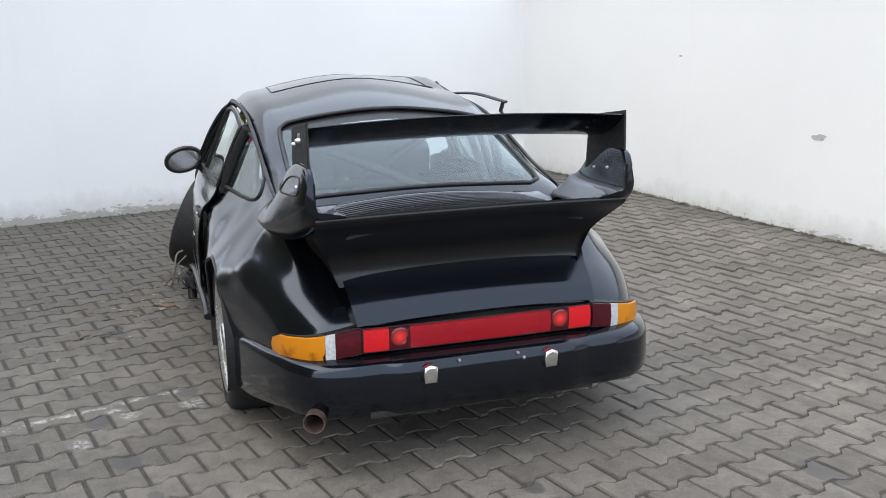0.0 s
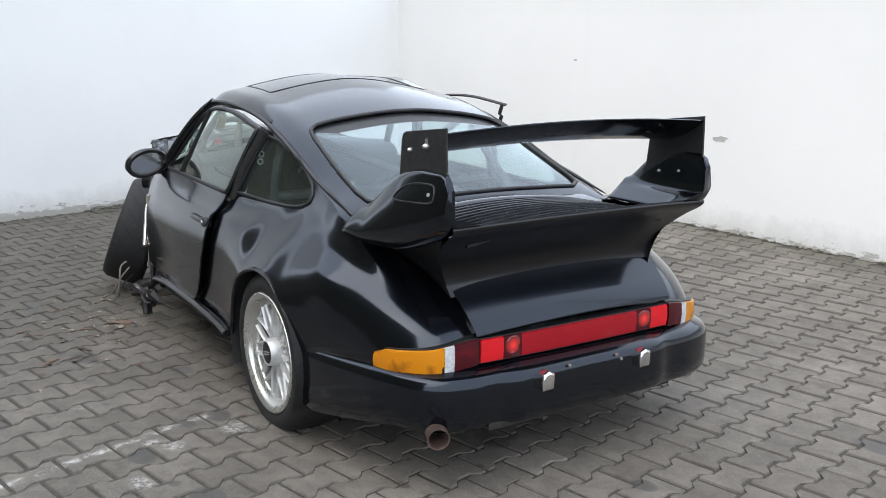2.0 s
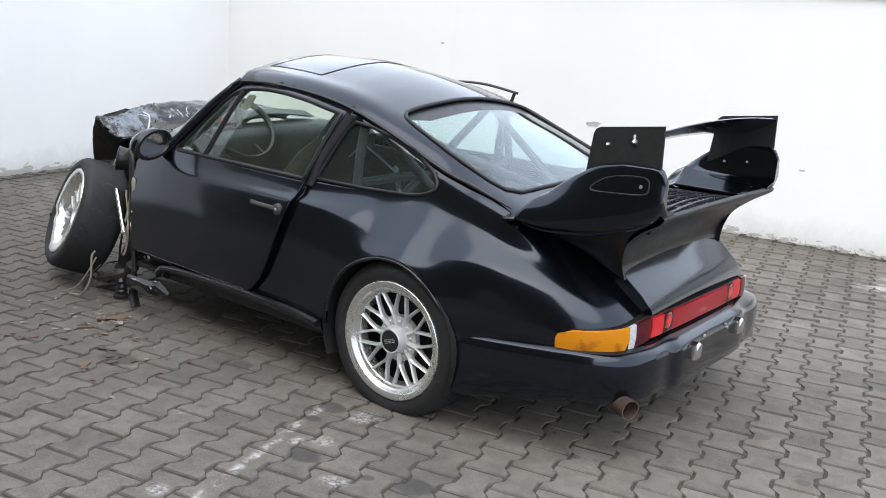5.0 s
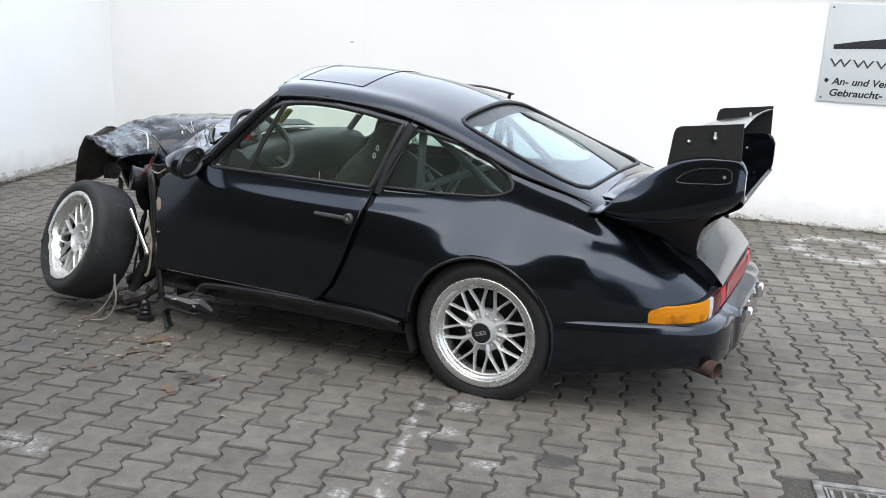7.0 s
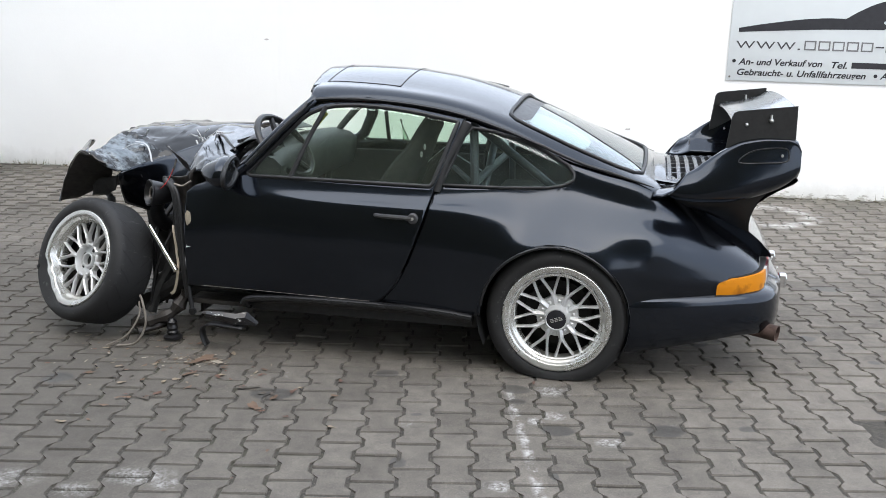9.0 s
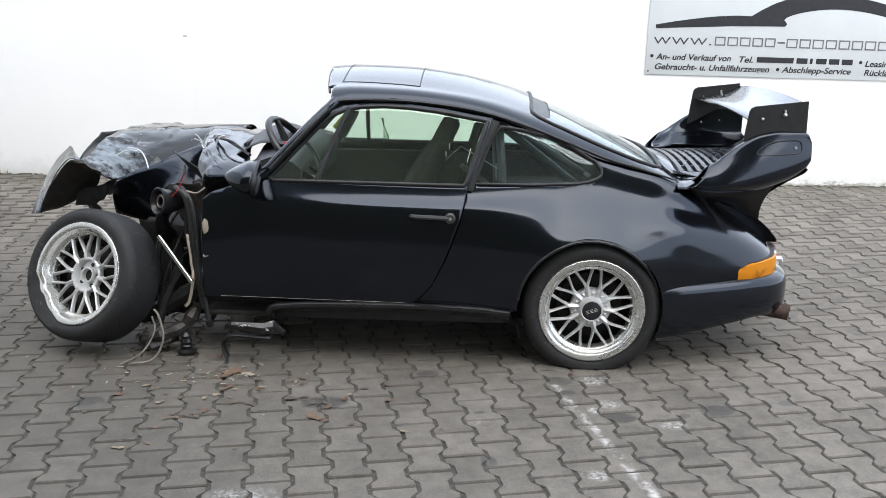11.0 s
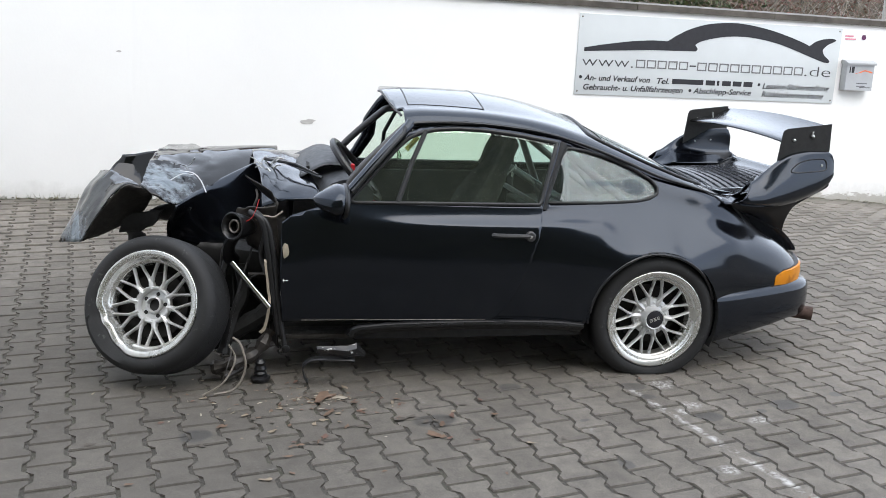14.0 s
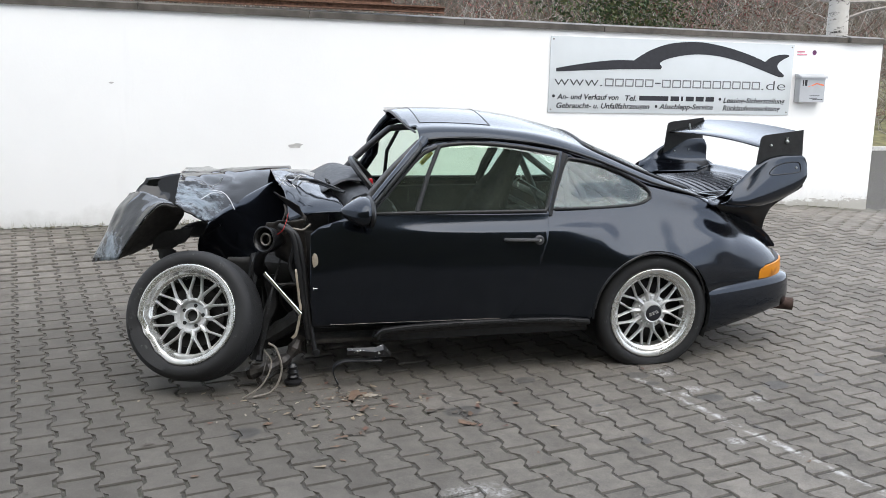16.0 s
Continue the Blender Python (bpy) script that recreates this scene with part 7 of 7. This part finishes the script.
# ---- leaves, debris, dirt ----
def litter(name, label, category, mats, items, seed):
    random.seed(seed)
    bm = bmesh.new()
    for x, y, sz in items:
        a = random.uniform(0, 6.28)
        n = random.randint(7, 11)
        z = gz(x, y) + 0.003 + random.uniform(0, 0.003)
        ring = []
        for i in range(n):
            t = 2 * math.pi * i / n
            r = sz * random.uniform(0.35, 1.15)
            u, v = r * math.cos(t) * 1.5, r * math.sin(t) * 0.75
            ring.append(bm.verts.new((x + u * math.cos(a) - v * math.sin(a), y + u * math.sin(a) + v * math.cos(a), z + random.uniform(0, sz * 0.14))))
        c = bm.verts.new((x, y, z + sz * 0.06))
        for i in range(n):
            f = bm.faces.new((ring[i], ring[(i + 1) % n], c))
            f.material_index = 0
        k = random.randrange(len(mats))
        for f in c.link_faces:
            f.material_index = k
    o = part(name, bm, mats, smooth=False)
    return tagged(o, label, category, kind="stuff")


LEAF = [simple("dry_brown_leaf", (0.14, 0.09, 0.06), 0.8), simple("pale_dry_leaf", (0.25, 0.20, 0.14), 0.8), simple("grey_rotten_leaf", (0.10, 0.085, 0.07), 0.9), simple("reddish_leaf", (0.14, 0.078, 0.056), 0.8)]
random.seed(11)
items = [(random.gauss(1.55, 0.35), random.gauss(1.22, 0.22), random.uniform(0.006, 0.020)) for i in range(80)]
items += [(random.uniform(-4, 5), random.uniform(-3, 3.2), random.uniform(0.005, 0.014)) for i in range(110)]
items += [(1.17, 1.40, 0.030), (1.14, 1.43, 0.022), (1.587, 1.157, 0.026), (0.793, 1.515, 0.02), (2.02, 1.255, 0.02), (1.30, 1.25, 0.024), (1.45, 1.30, 0.028), (1.9, 1.2, 0.02)]
litter("fallen_leaves", "scattered dry brown leaves lying on the paving", "leaves", LEAF, items, 3)
PALE = [simple("pale_splinter", (0.34, 0.30, 0.24), 0.8), simple("beige_filler_scrap", (0.20, 0.165, 0.12), 0.9), LEAF[2], LEAF[0]]
random.seed(12)
litter("debris", "small pale splinters and body filler scraps beside the wreck", "debris", PALE, [(random.gauss(1.62, 0.07), random.gauss(0.99, 0.035), random.uniform(0.003, 0.012)) for i in range(90)] + [(1.60, 0.985, 0.055), (1.55, 0.995, 0.036), (1.66, 0.975, 0.030)] + [(random.gauss(1.9, 0.25), random.gauss(1.0, 0.15), random.uniform(0.003, 0.012)) for i in range(70)], 5)
random.seed(13)
MOSS = simple("moss_and_dirt", (0.075, 0.068, 0.040), 0.95, vary=0.6, scale=30, bump=0.5)
bm = bmesh.new()
for i in range(900):
    if i % 5 < 3:
        x = random.uniform(-4.9, 5.9)
        y = wy(x) + abs(random.gauss(0, 0.035)) + 0.005
    else:
        y = random.uniform(-3.7, 3.5)
        x = wx(y) - abs(random.gauss(0, 0.045)) - 0.005
    r = random.uniform(0.004, 0.012)
    vs = bmesh.ops.create_icosphere(bm, subdivisions=1, radius=r)["verts"]
    for v in vs:
        v.co = Vector((v.co.x * 1.6 + x, v.co.y + y, gz(x, y) + 0.002 + max(0, v.co.z) * random.uniform(0.4, 0.9)))
tagged(part("moss_edge", bm, MOSS), "dirt and moss gathered along the wall foot", "moss", kind="stuff")
random.seed(14)
GRASS = [simple("dull_grass", (0.08, 0.10, 0.03), 0.8), simple("dry_grass", (0.24, 0.20, 0.10), 0.8)]
bm = bmesh.new()
for i in range(260):
    x = random.choice((random.uniform(2.6, 4.2), random.uniform(4.8, 5.9), random.uniform(-4.8, 4)))
    y = wy(x) + random.uniform(0.01, 0.06)
    h = random.uniform(0.02, 0.075)
    d = random.uniform(-0.03, 0.03)
    a, b, c = bm.verts.new((x - 0.002, y, gz(x, y))), bm.verts.new((x + 0.002, y, gz(x, y))), bm.verts.new((x + d, y + abs(d), gz(x, y) + h))
    bm.faces.new((a, b, c)).material_index = i % 2
tagged(part("weeds", bm, GRASS, smooth=False), "thin weeds growing along the wall foot", "weeds", kind="stuff")


# ---- beyond the wall ----
ASPHALT = simple("grey_asphalt", (0.20, 0.20, 0.205), 0.9, scale=8, bump=0.2)
bm = bmesh.new()
sheet(bm, [[(x, y, gz(x, 0) + 0.004) for y in (-11.3, -8.0, -6.0, -4.6)] for x in (-60, -30, -14, -8, -5.6, -5.05, -3.6, 4, 12)])
tagged(part("road", bm, ASPHALT), "grey asphalt road passing behind the yard", "road", kind="structure")
bm = bmesh.new()
for i in range(64):
    x = -40 + i * 0.82
    box(bm, (x + 0.004, -11.45, gz(x, 0) - 0.05), (x + 0.816, -11.30, gz(x, 0) + 0.11), 0.012)
tagged(part("kerb", bm, simple("pale_kerb_concrete", (0.40, 0.39, 0.37), 0.85, bump=0.3)), "pale concrete kerb along the road", "kerb", kind="structure")
BANK = simple("winter_grass_bank", (0.115, 0.105, 0.045), 0.95, vary=0.6, scale=3, bump=0.5)
bm = bmesh.new()
rows = []
for x in np.linspace(-70, 40, 56):
    rows.append([(x, y, gz(-7, 0) + h + 0.06 * noise.noise(Vector((x * 0.6, y, 0)))) for y, h in ((-11.44, 0.06), (-12.2, 0.22), (-14, 0.55), (-17, 0.9), (-30, 1.3))])
sheet(bm, rows)
tagged(part("bank", bm, BANK), "brown-green grassy bank beyond the road", "bank", kind="structure")
TWIG = [simple("brown_twigs", (0.125, 0.105, 0.075), 0.9), simple("reddish_twigs", (0.14, 0.075, 0.06), 0.9), simple("grey_twigs", (0.24, 0.22, 0.20), 0.9), simple("dark_twigs", (0.06, 0.055, 0.038), 0.9)]


def twigs(name, label, n, xr, yr, zr, mats, seed, lean=0.6, length=(0.5, 1.6)):
    random.seed(seed)
    bm = bmesh.new()
    for i in range(n):
        p = Vector((random.uniform(*xr), random.uniform(*yr), random.uniform(*zr)))
        d = Vector((random.gauss(0, lean), random.gauss(0, lean), random.uniform(0.1, 1))).normalized()
        L = random.uniform(*length)
        q = p + d * L * 0.5 + Vector((random.gauss(0, 0.06), random.gauss(0, 0.06), 0))
        e = p + d * L + Vector((random.gauss(0, 0.12), random.gauss(0, 0.12), random.gauss(0, 0.08)))
        r = random.uniform(0.003, 0.011)
        k = random.randrange(len(mats))
        m = [[bm.verts.new(c + Vector((rr * math.cos(t), 0.5 * rr, rr * math.sin(t)))) for t in (0, 2.1, 4.2)] for c, rr in ((p, r), (q, r * 0.75), (e, r * 0.3))]
        for a, b in zip(m, m[1:]):
            for j in range(3):
                bm.faces.new((a[j], a[(j + 1) % 3], b[(j + 1) % 3], b[j])).material_index = k
    return tagged(part(name, bm, mats, smooth=False), label, "shrubs", kind="stuff")


twigs("winter_shrubs", "dense leafless brown and reddish winter shrubs behind the wall", 9000, (-18, 7), (-15.5, -11.8), (0.1, 2.2), TWIG, 21, 0.6, (0.4, 1.5))
twigs("winter_woods", "far leafless wood of grey and brown branches", 9000, (-40, 16), (-34, -17), (0.5, 3.6), TWIG, 22, 0.5, (1.0, 2.6))


def leaf_crown(name, label, centre, spread, n, mats, seed, size=0.05):
    random.seed(seed)
    bm = bmesh.new()
    for i in range(n):
        g = Vector((random.gauss(0, 1), random.gauss(0, 1), random.gauss(0, 1)))
        p = Vector(centre) + Vector((g.x * spread[0], g.y * spread[1], g.z * spread[2]))
        u = Vector((random.gauss(0, 1), random.gauss(0, 1), random.gauss(0, 1))).normalized()
        w = u.orthogonal().normalized()
        s = size * random.uniform(0.5, 1.3)
        vs = [bm.verts.new(p + u * s), bm.verts.new(p + w * s * 0.5), bm.verts.new(p - u * s), bm.verts.new(p - w * s * 0.5)]
        bm.faces.new(vs).material_index = i % len(mats)
    return tagged(part(name, bm, mats, smooth=False), label, "shrub", kind="stuff")


GREENS = [simple("dark_conifer_green", (0.030, 0.055, 0.022), 0.8), simple("conifer_green", (0.055, 0.085, 0.030), 0.8), simple("yellow_green", (0.10, 0.11, 0.04), 0.8)]
leaf_crown("evergreen_shrub", "dark green evergreen shrub behind the wall", (-5.5, -12.4, 2.5), (0.8, 0.5, 0.55), 5000, GREENS, 31)
REDS = [simple("dull_red_leaves", (0.17, 0.055, 0.05), 0.8), simple("brown_red_leaves", (0.12, 0.065, 0.045), 0.8)]
leaf_crown("red_shrub", "dull reddish shrub with few leaves behind the wall", (-7.6, -12.8, 2.5), (1.3, 0.7, 0.6), 2600, REDS, 32, 0.035)
leaf_crown("red_shrub", "dull reddish shrub with few leaves behind the wall", (-2.2, -13.5, 2.6), (1.1, 0.7, 0.6), 1400, REDS, 33, 0.035)
# dark depth of the wood
DEEP = simple("deep_wood_shade", (0.050, 0.042, 0.034), 1.0, vary=0.7, scale=1.5)
bm = bmesh.new()
sheet(bm, [[(x, -38 - 0.02 * abs(x), z) for z in (0, 1.5, 3, 5.4 + 0.8 * noise.noise(Vector((x * 0.15, 0, 0))))] for x in np.linspace(-90, 60, 60)])
tagged(part("backdrop", bm, DEEP), "dark brown line of distant wood", "backdrop", kind="structure")


def birch(x, y, h, seed):
    random.seed(seed)
    t = thing("birch_tree", "white-barked birch with black scars and thin bare branches", "tree", at=pose(x, y, 0.0))
    k = Nodes("birch_bark" + str(seed))
    bands = k.ramp(k.noise(4, 6, 0.75, k.local(), (1, 1, 3.2)), 0.54, 0.60)
    k.put(Base_Color=k.mix(bands, k.ramp(k.noise(2, 4, 0.6, k.local()), 0.3, 0.7, rgb(0.36, 0.34, 0.31), rgb(0.54, 0.52, 0.48)), rgb(0.04, 0.036, 0.032)), Roughness=0.85)
    k.bump(bands, 0.4, 0.01)
    pts = [(0.10 * math.sin(i * 0.8), 0.08 * math.cos(i * 0.6), h * i / 9) for i in range(10)]
    bm = bmesh.new()
    tube(bm, smooth_path(pts, 4), [0.20 * (1 - 0.8 * i / 36) for i in range(37)], 14)
    part("trunk", bm, k.m, t)
    bm = bmesh.new()
    for i in range(26):
        z = random.uniform(2.0, h)
        a = random.uniform(0, 6.28)
        L = random.uniform(1.0, 2.6)
        p = Vector((0, 0, z))
        path = [p]
        d = Vector((math.cos(a), math.sin(a), random.uniform(-0.1, 0.5)))
        for j in range(5):
            d = (d + Vector((random.gauss(0, 0.15), random.gauss(0, 0.15), random.gauss(-0.03, 0.12)))).normalized()
            path.append(path[-1] + d * L / 5)
            e = path[-1] + Vector((random.gauss(0, 0.3), random.gauss(0, 0.3), random.gauss(0.1, 0.25)))
            tube(bm, [path[-1], e], [0.008, 0.003], 4)
        tube(bm, path, [0.028 * (1 - 0.15 * j) for j in range(6)], 5)
    part("crown", bm, TWIG[2], t, "thin pale bare branches")
    return t


birch(-7.42, -8.2, 9.0, 3)

# ---- paving stones, last ----
ACROSS = Vector((0.1386, 0.0290, 0))
ALONG = Vector((-0.0418, 0.1891, 0))
U = ALONG.normalized()
PL, PW = 0.1937, 0.1416


def stone_outline(gap=0.0064, end=0.0070, amp=0.0135):
    hw, hl = PW / 2 - gap, PL / 2 - end
    prof = [(-hl, amp), (-0.058, amp), (-0.030, -amp), (0.030, -amp), (0.058, amp), (hl, amp)]
    right = [(u, hw + a) for u, a in prof]
    left = [(-u, -(hw + a)) for u, a in prof]
    return right + left


def stone_mesh(seed):
    random.seed(seed)
    bm = bmesh.new()
    ol = stone_outline()
    rings = []
    for k, z in ((1.0, -0.03), (1.0, -0.006), (0.965, 0.0)):
        rings.append([bm.verts.new((p[0] * (k if k == 1 else 1 - 0.0035 / 0.09), p[1] * (k if k == 1 else 1 - 0.0035 / 0.07), z)) for p in ol])
    for a, b in zip(rings, rings[1:]):
        for j in range(len(ol)):
            bm.faces.new((a[j], a[(j + 1) % len(ol)], b[(j + 1) % len(ol)], b[j]))
    bm.faces.new(rings[-1])
    return bm


ORIGIN = Vector((0.3212, 1.4478, 0))
near, far = [], []
for i in range(-70, 71):
    for j in range(-56, 57):
        c = ORIGIN + ACROSS * i + ALONG * (j + (0.0 if i % 2 else 0.5))
        if c.x < -7.5 or c.x > wx(c.y) - 0.02 or c.y < wy(max(c.x, -5.0)) + 0.03 - (0.15 if c.x < -5.1 else 0) or c.y > 8.1:
            continue
        g = Matrix.Rotation(radians(-12), 3, "Z") @ (c - Vector((-1.605, 1.079, 0)))
        if max(abs(g.x), abs(g.y)) < 0.285:
            continue
        (near if (-1.0 < c.x < 1.9 and 0.75 < c.y < 3.6) else far).append(c)
near.sort(key=lambda c: abs(c.y - 1.6) + 0.35 * abs(c.x - 0.4))
near, far = near[:300], far + near[300:]
paving = thing("paving", "grey interlocking double-T concrete paving stones, stained and worn", "pavement")
tagged(paving, kind="structure")
rot = Matrix((U, Vector((0, 0, 1)).cross(U), Vector((0, 0, 1)))).transposed()
stone_bm = stone_mesh(1)
stone_data = bpy.data.meshes.new("paving_stone")
bmesh.ops.recalc_face_normals(stone_bm, faces=stone_bm.faces)
stone_bm.to_mesh(stone_data)
stone_data.materials.append(PAVER)
random.seed(77)


def stone_pose(c):
    m = rot.to_4x4() @ pose(0, 0, 0, random.gauss(0, 0.35), random.gauss(0, 0.35), random.gauss(0, 0.3))
    m.translation = (c.x, c.y, gz(c.x, c.y) + random.gauss(0, 0.0012))
    return m


for c in near:
    o = new("paving_stone", stone_data)
    o.parent = paving
    o.matrix_basis = stone_pose(c)
base_co = np.array([v.co for v in stone_bm.verts])
base_faces = [[v.index for v in f.verts] for f in stone_bm.faces]
stone_bm.verts.index_update()
allv, allf = [], []
for c in far:
    m = np.array(stone_pose(c))
    o = len(allv) * len(base_co)
    allv.append(base_co @ m[:3, :3].T + m[:3, 3])
    allf += [[k + o for k in f] for f in base_faces]
me = bpy.data.meshes.new("paving_field")
me.from_pydata(np.concatenate(allv).tolist(), [], allf)
me.materials.append(PAVER)
pf = new("paving_field", me)
pf.parent = paving
tagged(pf, kind="stuff")
stone_bm.free()
